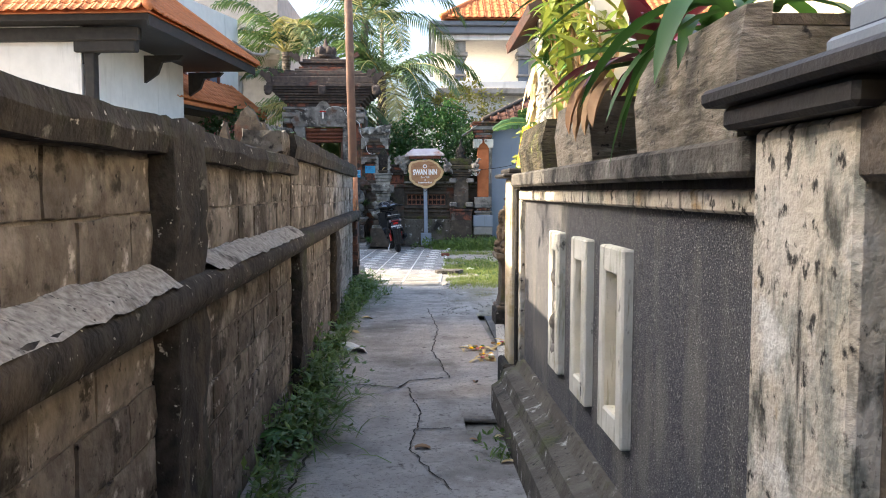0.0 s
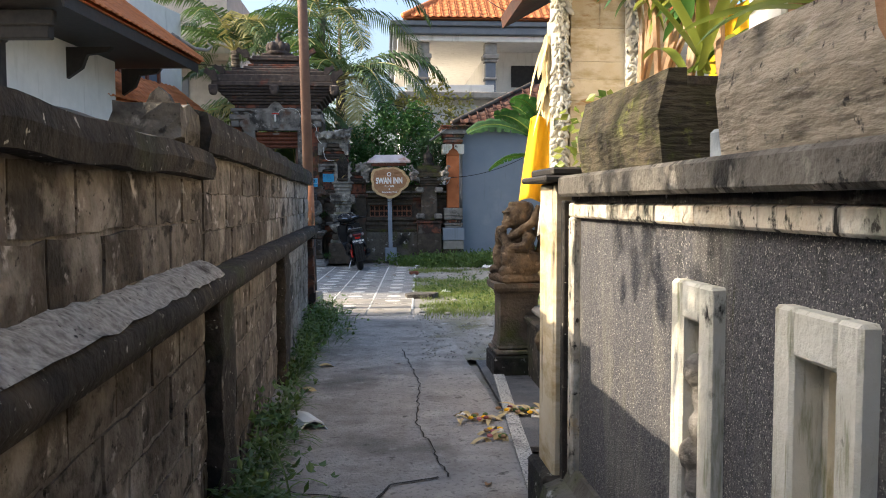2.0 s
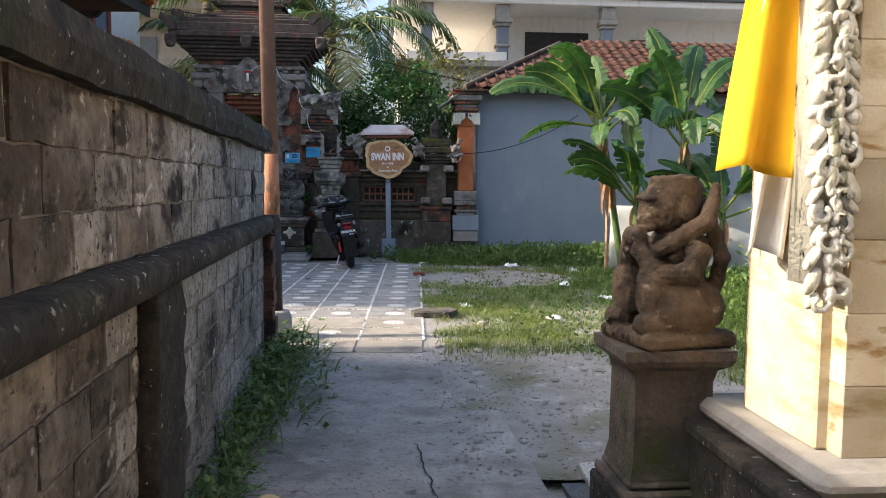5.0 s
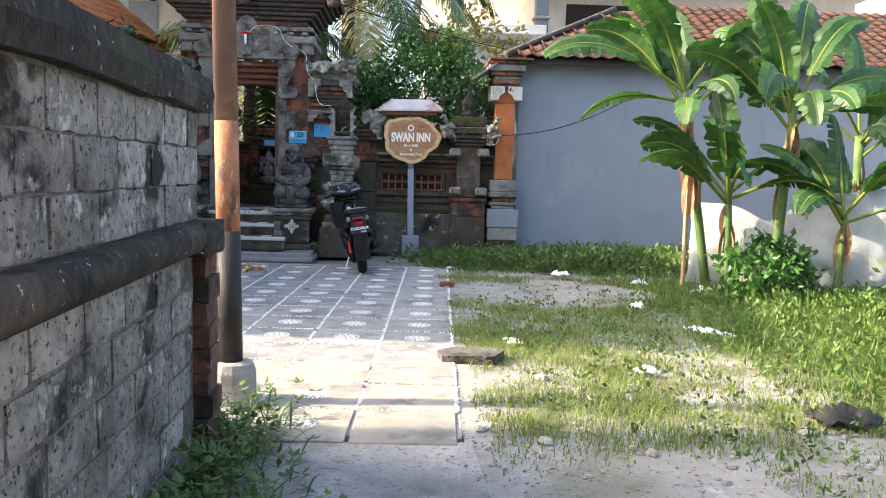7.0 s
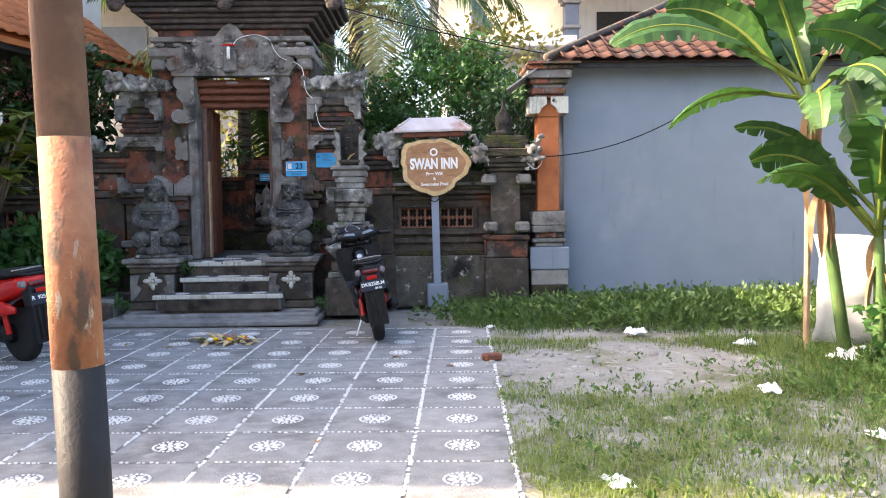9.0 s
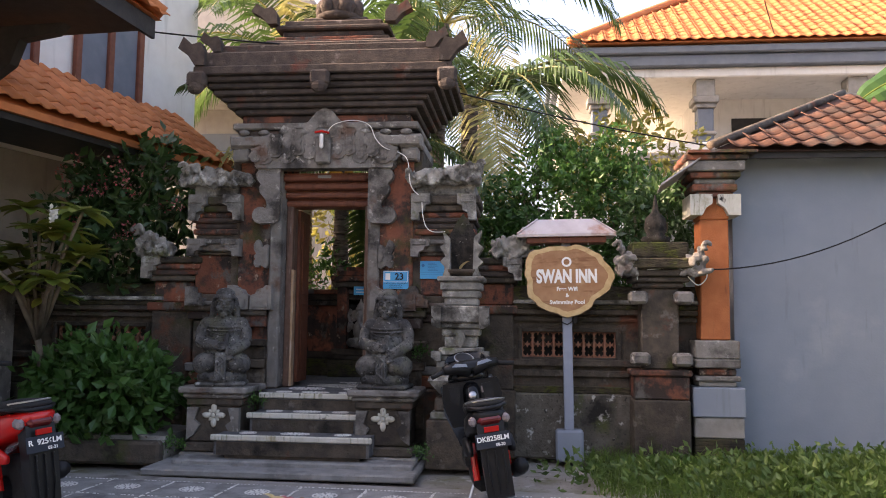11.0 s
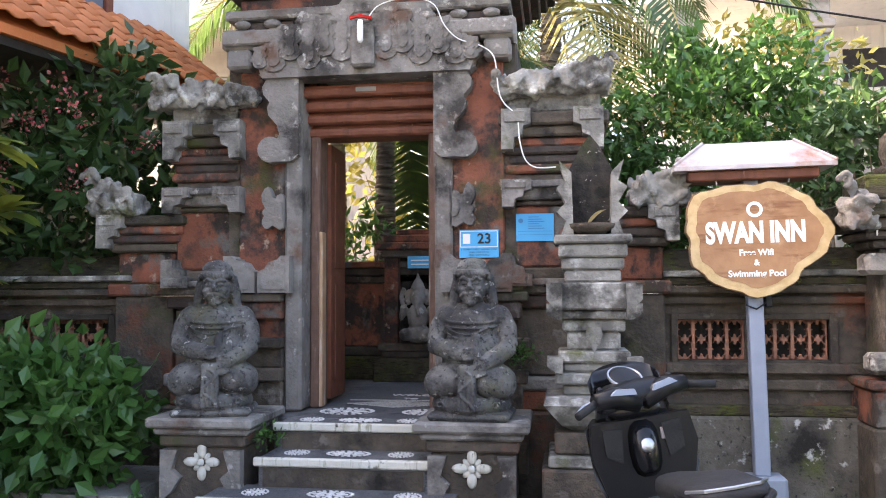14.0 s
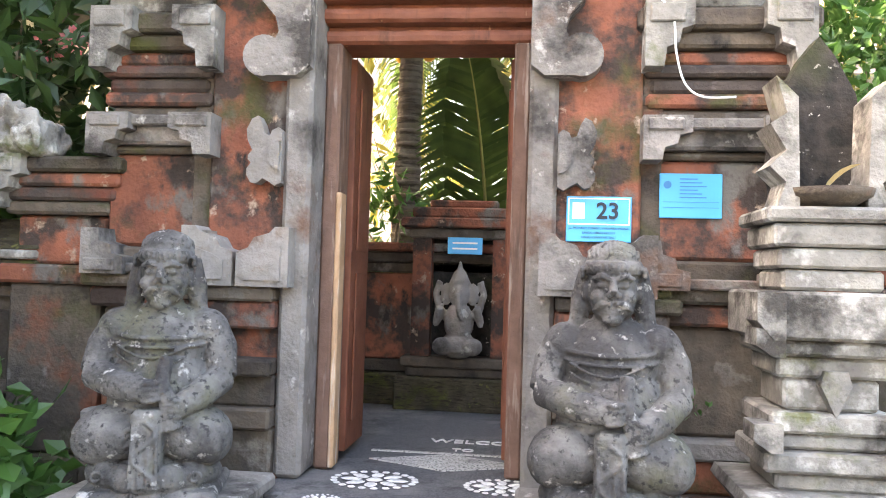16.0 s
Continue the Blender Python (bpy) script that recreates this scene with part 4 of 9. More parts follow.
# ---- the inn's gate ----
GX = -2.03
gate = thing("gate", pose(GX, 20.3, 0), "old carved brick and stone gate with a tiered roof, its doors open", "gate", kind="structure")
def bx(name, x0, x1, y0, y1, z0, z1, mat, label="", c=0.012, parent=None):
    return part(name, Geo().box(x0, x1, y0, y1, z0, z1, c), M[mat], parent or gate, label)
for s in (-1, 1):
    a, b = sorted((s * 0.63, s * 1.035))
    bx("pier", a, b, 0.03, 1.1, 0.3, 3.52, "brick", "weathered red brick gate pier")
    a, b = sorted((s * 0.515, s * 0.65))
    bx("jamb", a, b, -0.02, 0.34, 0.72, 3.24, "grey", "grey stone door jamb", 0.02)
    a, b = sorted((s * 1.0, s * 1.14))
    bx("pier_edge", a, b, 0.06, 0.9, 0.3, 3.5, "darkstone")
    # mouldings at the pier's foot
    for z0, z1, w, d in ((0.3, 0.72, 0.1, 0.1), (0.72, 0.95, 0.06, 0.08), (0.95, 1.05, 0.1, 0.12), (1.05, 1.2, 0.05, 0.06), (1.2, 1.28, 0.12, 0.14), (1.42, 1.55, 0.06, 0.1), (1.55, 1.62, 0.11, 0.13), (1.62, 1.72, 0.07, 0.1)):
        a, b = sorted((s * 0.655, s * (1.1 + w)))
        bx("foot_moulding", a, b, 0.03 - d, 0.8, z0, z1, "darkstone" if z0 != 1.42 else "brick")
    for u, o in ((0.7, -1), (0.97, 1)):
        pr = [(-0.125, 1.62), (0.125, 1.62), (0.125, 1.9), (0.06, 1.9), (0.03, 1.87), (-0.04, 1.85), (-0.07, 1.8), (-0.125, 1.78)]
        k = o * s
        g = Geo().prism([(s * u + k * a, b) for a, b in (pr if k > 0 else pr[::-1])], -0.13, 0.05, "y")
        pr = [(-0.085, 1.65), (0.09, 1.65), (0.09, 1.81), (-0.03, 1.77), (-0.085, 1.74)]
        g.prism([(s * u + k * a, b) for a, b in (pr if k > 0 else pr[::-1])], -0.145, -0.12, "y")
        part("corner_block", g, M["grey"], gate, "pinkish-grey carved corner block")
    # capital blocks under the roof
    for z0, z1, w in ((3.35, 3.5, 0.1), (3.5, 3.66, 0.14)):
        bx("capital", s * 1.0 - w, s * 1.0 + w, -0.1, 0.1, z0, z1, "grey", "", 0.02)


def outline_part(name, pts, y0, y1, mat, label="", mirror=1):
    return part(name, Geo().prism([(mirror * x, z) for x, z in (pts if mirror > 0 else pts[::-1])], y0, y1, "y"), M[mat], gate, label)


def curl(cx, cz, r, a0, a1, n=10):
    return [(cx + r * math.cos(radians(a0 + (a1 - a0) * i / n)), cz + r * math.sin(radians(a0 + (a1 - a0) * i / n))) for i in range(n + 1)]


# the carved head over the door, with hanging scrolls at both sides
head = [(-0.8, 3.26), (0.8, 3.26), (0.84, 3.36), (0.9, 3.4), (0.86, 3.48)] + curl(0.66, 3.56, 0.12, -10, 140, 6) + curl(0.42, 3.66, 0.12, 0, 160, 6) + \
    [(0.26, 3.72), (0.2, 3.8), (0.1, 3.92), (0.0, 3.98), (-0.1, 3.92), (-0.2, 3.8), (-0.26, 3.72)] + curl(-0.42, 3.66, 0.12, 20, 180, 6) + curl(-0.66, 3.56, 0.12, 40, 190, 6) + [(-0.86, 3.48), (-0.9, 3.4), (-0.84, 3.36)]
outline_part("carved_head", head, -0.12, 0.1, "grey", "grey carved stone head panel over the door")
for s in (-1, 1):
    sc = [(0.52, 3.3), (0.52, 2.67), (0.58, 2.62)] + curl(0.745, 2.715, 0.1, -110, 125, 12) + [(0.672, 2.83), (0.69, 2.9), (0.76, 2.98), (0.77, 3.04), (0.75, 3.08), (0.8, 3.14), (0.81, 3.2), (0.78, 3.25), (0.84, 3.3)]
    outline_part("scroll", sc, -0.09, 0.05, "grey", "hanging stone scroll", s)
    lf = [(0, 2.36), (0.02, 2.38), (0.05, 2.365), (0.06, 2.34), (0.085, 2.35), (0.1, 2.4), (0.12, 2.435), (0.15, 2.42), (0.175, 2.37), (0.17, 2.32), (0.145, 2.27), (0.165, 2.245), (0.165, 2.225), (0.15, 2.21), (0.17, 2.18), (0.17, 2.15), (0.15, 2.115), (0.12, 2.11), (0.09, 2.135), (0.06, 2.12), (0.03, 2.1), (0, 2.115)]
    lg = Geo().prism([(s * (0.65 + a), b) for a, b in (lf[::-1] if s > 0 else lf)], -0.05, 0.035, "y")
    lg.prism([(s * (0.655 + 0.055 * math.sin(radians(q))), 2.245 + 0.07 * math.cos(radians(q))) for q in (range(0, 181, 20) if s > 0 else range(180, -1, -20))], -0.075, -0.049, "y")
    part("leaf_carving", lg, M["grey"], gate, "pale stone leaf carving")
    for k, (u, zt, zb, w) in enumerate(((0.17, 3.8, 3.36, 0.1), (0.3, 3.72, 3.4, 0.085), (0.43, 3.74, 3.31, 0.1), (0.57, 3.66, 3.38, 0.085), (0.7, 3.64, 3.3, 0.095), (0.81, 3.5, 3.33, 0.06))):
        h = zt - zb
        edge = [(0.0, 1.0), (0.45, 0.97), (0.5, 0.86), (0.34, 0.78), (0.42, 0.66), (0.52, 0.55), (0.36, 0.45), (0.44, 0.3), (0.5, 0.16), (0.3, 0.04), (0.0, 0.0)]
        ring = [(s * u + 2 * w * a * 0.98, zb + h * b) for a, b in edge] + [(s * u - 2 * w * a * 0.9, zb + h * b) for a, b in edge[-2:0:-1]]
        lob = Geo().prism(ring[::-1], -0.138 - 0.014 * (k % 2), -0.1, "y")
        inner = [(s * u + (x - s * u) * 0.5, zb + h * 0.12 + (z - zb) * 0.72) for x, z in ring]
        lob.prism(inner[::-1], -0.15 - 0.014 * (k % 2), -0.13, "y")
        part("carved_lobe", lob, M["grey"], gate)
bx("lantern_block", -0.09, 0.09, -0.2, 0.0, 3.3, 3.62, "grey", "", 0.02)
lamp = part("lamp", Geo().lathe([(0.02, 0.1), (0.024, 0.06), (0.024, -0.05), (0.01, -0.07)], 10, (0, -0.24, 3.53)), M["signwhite"], gate, "small white compact lamp bulb", True)
part("lamp_arm", Geo().tube([(-0.08, -0.24, 3.65), (0.0, -0.25, 3.66), (0.08, -0.21, 3.65)], 0.013, 6), M["redplastic"], gate)
def eased(pts, n=5):
    """The same run of points, rounded by a spline."""
    q = [Vector(v) for v in pts]
    q = [q[0]] + q + [q[-1]]
    out = []
    for a, b, c, d in zip(q, q[1:], q[2:], q[3:]):
        for i in range(n):
            u = i / n
            out.append(0.5 * (2 * b + (c - a) * u + (2 * a - 5 * b + 4 * c - d) * u * u + (3 * b - a - 3 * c + d) * u ** 3))
    return out + [q[-1]]


part("cable", Geo().tube(eased([(0.05, -0.22, 3.64), (0.12, -0.2, 3.74), (0.26, -0.19, 3.79), (0.42, -0.19, 3.79), (0.55, -0.19, 3.73), (0.62, -0.19, 3.58), (0.72, -0.16, 3.48), (0.88, -0.13, 3.43), (0.98, -0.12, 3.34), (1.01, -0.12, 3.1), (1.05, -0.1, 3.0), (1.14, -0.1, 2.9), (1.16, -0.1, 2.72), (1.2, -0.1, 2.58), (1.28, -0.1, 2.52), (1.42, -0.1, 2.52)]), 0.005, 6), M["signwhite"], gate, "white cable pinned to the stone", True)
# stepped timber lintel and frame
for k in range(4):
    z0, y0, n, g = 3.23 - k * 0.095, 0.03 + k * 0.055, 26, Geo()
    for i in range(n + 1):
        x = -0.514 + 1.028 * i / n
        e = 0.005 * math.sin(i * 0.9 + k * 2) + 0.004 * noise.noise(Vector((i * 0.8, k, 0)))
        for y, z in ((0.46, z0), (y0 + 0.035, z0), (y0 + 0.03, z0 - 0.02), (y0 + e, z0 - 0.03), (y0 - 0.006 + e, z0 - 0.055), (y0 + e, z0 - 0.08), (y0 + 0.02, z0 - 0.094), (0.46, z0 - 0.094)):
            g.v.append((x, y, z))
    g.f = [(i * 8 + j, i * 8 + j + 1, i * 8 + j + 9, i * 8 + j + 8) for i in range(n) for j in range(7)]
    g.f += [tuple(range(8)), tuple(range(n * 8, n * 8 + 8))[::-1]]
    part("lintel_board", g, M["wood"], gate, "carved red-brown timber lintel board")
part("lintel_mark", Geo().box(-0.1, 0.06, 0.018, 0.024, 3.165, 3.2, 0.002), M["cement"], gate, "pale worn plate on the lintel")
frame_d = [(-0.515, -0.435), (0.435, 0.515)]
for k, (a, b) in enumerate(frame_d):
    bx("door_frame", a, b, 0.2, 0.42, 0.72, 2.86, "oldframe", "worn timber door frame with peeling paint")
part("peeled_edge", Geo().box(-0.44, -0.412, 0.195, 0.3, 0.73, 2.1, 0.006), M["rawwood"], gate, "pale strip of peeled timber")
for s, ang in ((-1, 90), (1, 90)):
    leaf = part("door_leaf", Geo().box(0 if s < 0 else -0.43, 0.43 if s < 0 else 0, -0.02, 0.02, 0.76, 2.84, 0.005), M["wood"], gate, "red-brown timber door leaf standing open", m=pose(s * 0.43, 0.44, 0, 0, 0, ang if s < 0 else -ang))
    q = 0.215 * (1 if s < 0 else -1)
    for z0, z1 in ((0.9, 1.7), (1.82, 2.7)):
        part("door_panel", Geo().box(q - 0.12, q + 0.12, -0.032, -0.021, z0, z1, 0.008), M["wood"], leaf)
bx("door_sill", -0.64, 0.64, -0.25, 1.4, 0.3, 0.715, "blackpebble", "black pebble mosaic landing", 0.01)
# tiers of the roof
tiers = [(1.12, 3.52, 3.64, "grey"), (1.02, 3.64, 3.72, "roofstone"), (1.1, 3.72, 3.8, "grey"), (1.0, 3.8, 3.9, "brick"), (1.08, 3.9, 3.97, "roofstone"), (1.16, 3.97, 4.04, "roofstone"),
         (1.22, 4.04, 4.1, "roofstone"), (1.3, 4.1, 4.17, "roofstone"), (1.36, 4.17, 4.24, "roofstone"), (1.43, 4.24, 4.31, "roofstone"), (1.5, 4.31, 4.42, "roofstone"),
         (1.4, 4.42, 4.6, "roofstone"), (1.28, 4.6, 4.7, "roofstone"), (1.06, 4.7, 4.78, "roofstone"), (0.8, 4.78, 4.86, "roofstone"), (0.7, 4.86, 4.92, "brick"), (0.62, 4.92, 5.0, "roofstone"),
         (0.7, 5.0, 5.06, "roofstone"), (0.6, 5.06, 5.14, "roofstone"), (0.4, 5.14, 5.22, "roofstone")]
for hw, z0, z1, mt in tiers:
    dep = 0.62 * hw
    bx("roof_tier", -hw, hw, 0.55 - dep, 0.55 + dep, z0, z1 - 0.004, mt, "blackened stepped stone roof tier" if mt == "roofstone" else "", 0.015)
def horn(x, y, z, s, h, mat="roofstone"):
    """A small upturned flame-shaped corner stone."""
    pts = [(0, 0), (s * 0.12, 0), (s * 0.2, h * 0.35), (s * 0.32, h * 0.6), (s * 0.26, h * 1.0), (s * 0.16, h * 0.72), (s * 0.06, h * 0.8), (0, h * 0.45)]
    return part("horn", Geo().prism([(x + a, z + b) for a, b in (pts if s > 0 else pts[::-1])], y - 0.07, y + 0.07, "y"), M[mat], gate, "upturned flame-shaped corner stone")
for s in (-1, 1):
    horn(s * 1.36, -0.33, 4.42, s, 0.34)
    horn(s * 0.66, 0.12, 5.06, s, 0.26)
    horn(s * 1.2, -0.25, 4.6, s * 0.8, 0.24)
for k in range(9):
    u = -1.2 + 0.3 * k
    part("frieze_knob", Geo().ell((u * 0.8, -0.12, 3.68), (0.07, 0.04, 0.035), 8, 6), M["grey"], gate, smooth=True)
for u in (-1.45, 0, 1.45):
    g = Geo().box(u - 0.11, u + 0.11, -0.44, -0.3, 4.16, 4.34, 0.03)
    g.ell((u, -0.4, 4.15), (0.1, 0.06, 0.08), 8, 6)
    part("roof_mask", g, M["roofstone"], gate)
g = Geo()
g.lathe([(0.26, 0), (0.3, 0.06), (0.2, 0.12), (0.26, 0.2), (0.2, 0.28), (0.08, 0.32), (0.05, 0.42), (0.015, 0.56)], 12, (0, 0.5, 5.2))
for k in range(6):
    a = k * math.pi / 3
    g.ell((0.22 * math.cos(a), 0.5 + 0.22 * math.sin(a), 5.38), (0.09, 0.09, 0.14), 8, 6)
part("crown", g, M["roofstone"], gate, "lotus-bud stone crown", True)

# stepped wing walls at both sides of the gate
def wing(x0, x1, y0, layers, name="wing"):
    t = thing(name, pose(0, 0, 0), "stepped carved stone wing wall beside the gate", "wall", kind="structure")
    for z0, z1, dx, dy, mt in layers:
        part("course", Geo().box(x0 - dx, x1 + dx, y0 - dy, y0 + 0.6, z0, z1 - 0.004, 0.015), M[mt], t)
    return t
LAY = [(0, 0.75, 0.03, 0.1, "darkstone"), (0.75, 0.9, 0.0, 0.05, "brick"), (0.9, 1.0, 0.04, 0.08, "grey"), (1.0, 1.5, -0.02, 0.0, "darkstone"), (1.5, 1.6, 0.03, 0.06, "brick"), (1.6, 1.68, 0.06, 0.1, "darkstone"),
       (1.68, 1.8, 0.0, 0.04, "darkstone"), (1.8, 2.26, -0.02, 0.0, "brick"), (2.26, 2.3, 0.0, 0.03, "darkstone"), (2.3, 2.42, 0.0, 0.07, "grey"), (2.42, 2.5, -0.02, 0.0, "darkstone"), (2.5, 2.57, 0.01, 0.03, "brick"), (2.57, 2.64, -0.01, 0.02, "roofstone"), (2.64, 2.7, 0.02, 0.05, "roofstone"), (2.7, 2.77, 0.0, 0.02, "brick"), (2.77, 2.85, 0.03, 0.06, "darkstone"), (2.85, 2.95, 0.06, 0.1, "darkstone"), (2.95, 3.1, 0.0, 0.05, "lichen")]
w1 = wing(-0.97, -0.28, 20.36, LAY)
w2 = wing(-3.62, -3.08, 20.36, LAY)
def eroded(ob, voxel):
    """Fuses the carved forms of a part into one worn skin."""
    md = ob.modifiers.new("fuse", "REMESH")
    md.mode, md.voxel_size, md.use_smooth_shade = "VOXEL", voxel, True
    tex = bpy.data.textures.new("crest_wear", "CLOUDS")
    tex.noise_scale, tex.noise_depth = 0.05, 3
    dp = ob.modifiers.new("wear", "DISPLACE")
    dp.texture, dp.strength, dp.mid_level = tex, 0.03, 0.5
    return ob


def foliage_crest(x0, x1, z, h, y0, y1, seed, rise):
    """A carved stone crest: overlapping curled leaves, higher at the end that rise names (-1 or 1)."""
    r, g = random.Random(seed), Geo()
    w = x1 - x0
    g.box(x0, x1, y0 + 0.03, y1, z - 0.01, z + h * 0.5, 0.02)
    n = int(w / 0.035)
    for k in range(n):
        f = (k + 0.5) / n
        top = h * (0.45 + 0.55 * (f if rise > 0 else 1 - f) ** 1.6)
        for q in range(3):
            x, zz = x0 + w * f + r.uniform(-0.03, 0.03), z + top * (q + r.uniform(0.2, 0.9)) / 3
            e = Euler((r.uniform(-0.5, 0.5), r.uniform(-0.9, 0.9) + rise * 0.4, r.uniform(-0.4, 0.4))).to_matrix().to_4x4()
            g.ell((x, r.uniform(y0, y0 + 0.1), zz), (r.uniform(0.03, 0.06), r.uniform(0.015, 0.03), r.uniform(0.05, 0.085)), 8, 6, e)
            if q < 2:
                g.ell((x, r.uniform(y0 + 0.1, y1), zz), (r.uniform(0.035, 0.06), 0.04, r.uniform(0.035, 0.06)), 7, 5, e)
    cx, cz = (x1 if rise > 0 else x0), z + h * 0.78
    g.tube([(cx + rise * 0.05 * math.cos(a) * (1 - a / 8), y0 + 0.02, cz + 0.07 * math.sin(a) * (1 - a / 8)) for a in [q * 0.6 for q in range(10)]], 0.022, 6)
    return g


def corner_stone(x, o, z, h, y0, y1, up):
    """A stepped corner block cut away on the inner side; o points outwards, up tells whether the cut is at its top."""
    pr = [(0.115, 0.0), (0.115, 1.0), (-0.1, 1.0), (-0.1, 0.62), (-0.045, 0.56), (-0.035, 0.36), (0.02, 0.28), (0.03, 0.0)]
    ring = [(x + o * a, z + h * ((1 - b) if up else b)) for a, b in pr]
    if (o > 0) == up:
        ring = ring[::-1]
    g = Geo().prism(ring, y0, y1, "y")
    a, b = sorted((x + o * 0.095, x - o * 0.06))
    zz = z + h * (0.06 if up else 0.66)
    return g.box(a, b, y0 - 0.014, y0 + 0.02, zz, zz + h * 0.28, 0.006)


for t, xs in ((w1, (-0.89, -0.38)), (w2, (-3.53, -3.13))):
    for x, o in zip(xs, (-1, 1)):
        for z, h, up in ((2.24, 0.2, False), (2.66, 0.3, False), (1.66, 0.22, True)):
            part("corner_block", corner_stone(x, o, z, h, 20.2, 20.4, up), M["lichen" if z > 2.6 else "grey"], t, "pale grey stepped corner block")
    for z in (2.385, 1.665):
        part("corner_band", Geo().box(xs[0] + 0.09, xs[1] - 0.09, 20.235, 20.4, z, z + 0.05, 0.008), M["grey"], t)
    cx = sum(xs) / 2
    o = 1 if cx > -1.9 else -1
    eroded(part("crest", foliage_crest(cx - 0.4, cx + 0.42, 3.08, 0.26, 20.18, 20.46, 5 + o, o), M["lichen"], t, "eroded lichen-grey carved crest", True), 0.012)
LAY2 = [(0, 0.75, 0.03, 0.1, "darkstone"), (0.75, 1.6, 0.0, 0.05, "darkstone"), (1.6, 1.7, 0.05, 0.08, "brick"), (1.7, 1.95, 0.0, 0.0, "brick"), (1.95, 2.02, 0.04, 0.06, "darkstone"), (2.02, 2.09, 0.07, 0.08, "roofstone"), (2.09, 2.16, 0.1, 0.1, "brick"), (2.16, 2.24, 0.12, 0.13, "darkstone")]
w3 = wing(-4.12, -3.63, 20.42, LAY2)
w4 = wing(-0.28, 0.16, 20.42, LAY2)
for t, cx in ((w3, -4.1), (w4, 0.14)):
    o = 1 if cx > -1.9 else -1
    part("corner_block", corner_stone(cx, o, 1.98, 0.26, 20.24, 20.5, False), M["lichen"], t, "pale stepped corner block")
    eroded(part("crest", foliage_crest(cx - 0.2, cx + 0.2, 2.24, 0.36, 20.22, 20.46, 11 + o, o), M["lichen"], t, "pale carved corner crest", True), 0.012)

# ---- the low street walls with terracotta lattice windows ----
def lattice(t, x0, x1, z0, z1, y):
    g = Geo()
    n = 4
    w, h = (x1 - x0) / n, (z1 - z0) / 2
    for i in range(n):
        for j in range(2):
            cx, cz = x0 + (i + 0.5) * w, z0 + (j + 0.5) * h
            for p in (-0.5, 0.5):
                for q in (-0.5, 0.5):
                    g.lathe([(w * 0.27, -0.024), (w * 0.27, 0.024)], 10, m=Matrix.Translation((cx + p * w * 0.96, y, cz + q * h * 0.96)) @ Euler((radians(90), 0, 0)).to_matrix().to_4x4())
            for a in (0, 90, 180, 270):
                e = Matrix.Translation((cx, y, cz)) @ Euler((0, radians(a), 0)).to_matrix().to_4x4()
                g.add([(p, q, z) for p, z in ((w * 0.5, -0.012), (w * 0.5, 0.012), (w * 0.3, 0.004), (w * 0.3, -0.004)) for q in (-0.02, 0.02)], [(0, 2, 3, 1), (2, 4, 5, 3), (4, 6, 7, 5), (6, 0, 1, 7), (0, 6, 4, 2), (1, 3, 5, 7)], e)
    for j in range(3):
        g.box(x0, x1, y - 0.022, y + 0.022, z0 + j * h - 0.012, z0 + j * h + 0.012)
    for i in range(n + 1):
        g.box(x0 + i * w - 0.012, x0 + i * w + 0.012, y - 0.025, y + 0.025, z0, z1)
    part("lattice", g, M["flower_tile"], t, "terracotta flower lattice")


def low_wall(x0, x1, wx, name):
    t = thing(name, Matrix(), "mossy dark stone street wall with terracotta lattice window", "wall", kind="structure")
    Y, (a, b), (za, zb) = 20.5, wx, (1.117, 1.405)
    g = Geo()
    g.box(x0, a, Y, Y + 0.25, 0, 1.6)
    g.box(b, x1, Y, Y + 0.25, 0, 1.6)
    g.box(a, b, Y, Y + 0.25, 0, za)
    g.box(a, b, Y, Y + 0.25, zb, 1.6)
    part("body", g, M["darkstone"], t)
    part("plinth", Geo().box(x0, x1, Y - 0.12, Y, 0, 0.72, 0.02), M["damp"], t, "stained grey cement plinth")
    for z0, z1, d, mt in ((0.72, 0.8, 0.1, "mossstone"), (0.9, 0.98, 0.05, "darkstone"), (1.02, 1.1, 0.08, "darkstone"), (1.52, 1.58, 0.06, "darkstone"), (1.6, 1.66, 0.1, "darkstone"), (1.66, 1.72, 0.1, "mossstone"), (1.72, 1.77, 0.13, "lichen")):
        part("moulding", Geo().box(x0, x1, Y - d, Y + 0.25 + d, z0, z1 - 0.004, 0.01), M[mt], t)
    part("top_slope", Geo().prism([(Y - 0.1, 1.77), (Y + 0.43, 1.77), (Y + 0.2, 1.93), (Y + 0.05, 1.93)], x0, x1, "x"), M["mossstone"], t, "mossy sloping wall top")
    g = Geo()
    for q in ((a - 0.05, a, za - 0.05, zb + 0.05), (b, b + 0.06, za - 0.05, zb + 0.05), (a, b, za - 0.05, za), (a, b, zb, zb + 0.05)):
        g.box(q[0], q[1], Y - 0.04, Y + 0.08, q[2], q[3], 0.008)
    part("window_surround", g, M["darkstone"], t)
    m = (a + b) / 2
    lattice(t, a, m - 0.05, za, zb, Y + 0.06)
    lattice(t, m + 0.05, b, za, zb, Y + 0.06)
    # black sheet added behind the lattice for shade seen through its holes
    part("shade_backing", Geo().box(a - 0.02, b + 0.02, Y + 0.2, Y + 0.24, za - 0.02, zb + 0.02), M["dark"], t)
    part("window_post", Geo().box(m - 0.05, m + 0.05, Y - 0.02, Y + 0.1, za, zb), M["darkstone"], t)
low_wall(0.16, 2.3, (0.26, 1.315), "wall_street_east")
low_wall(-9.0, -4.0, (-5.36, -4.23), "wall_street_west")
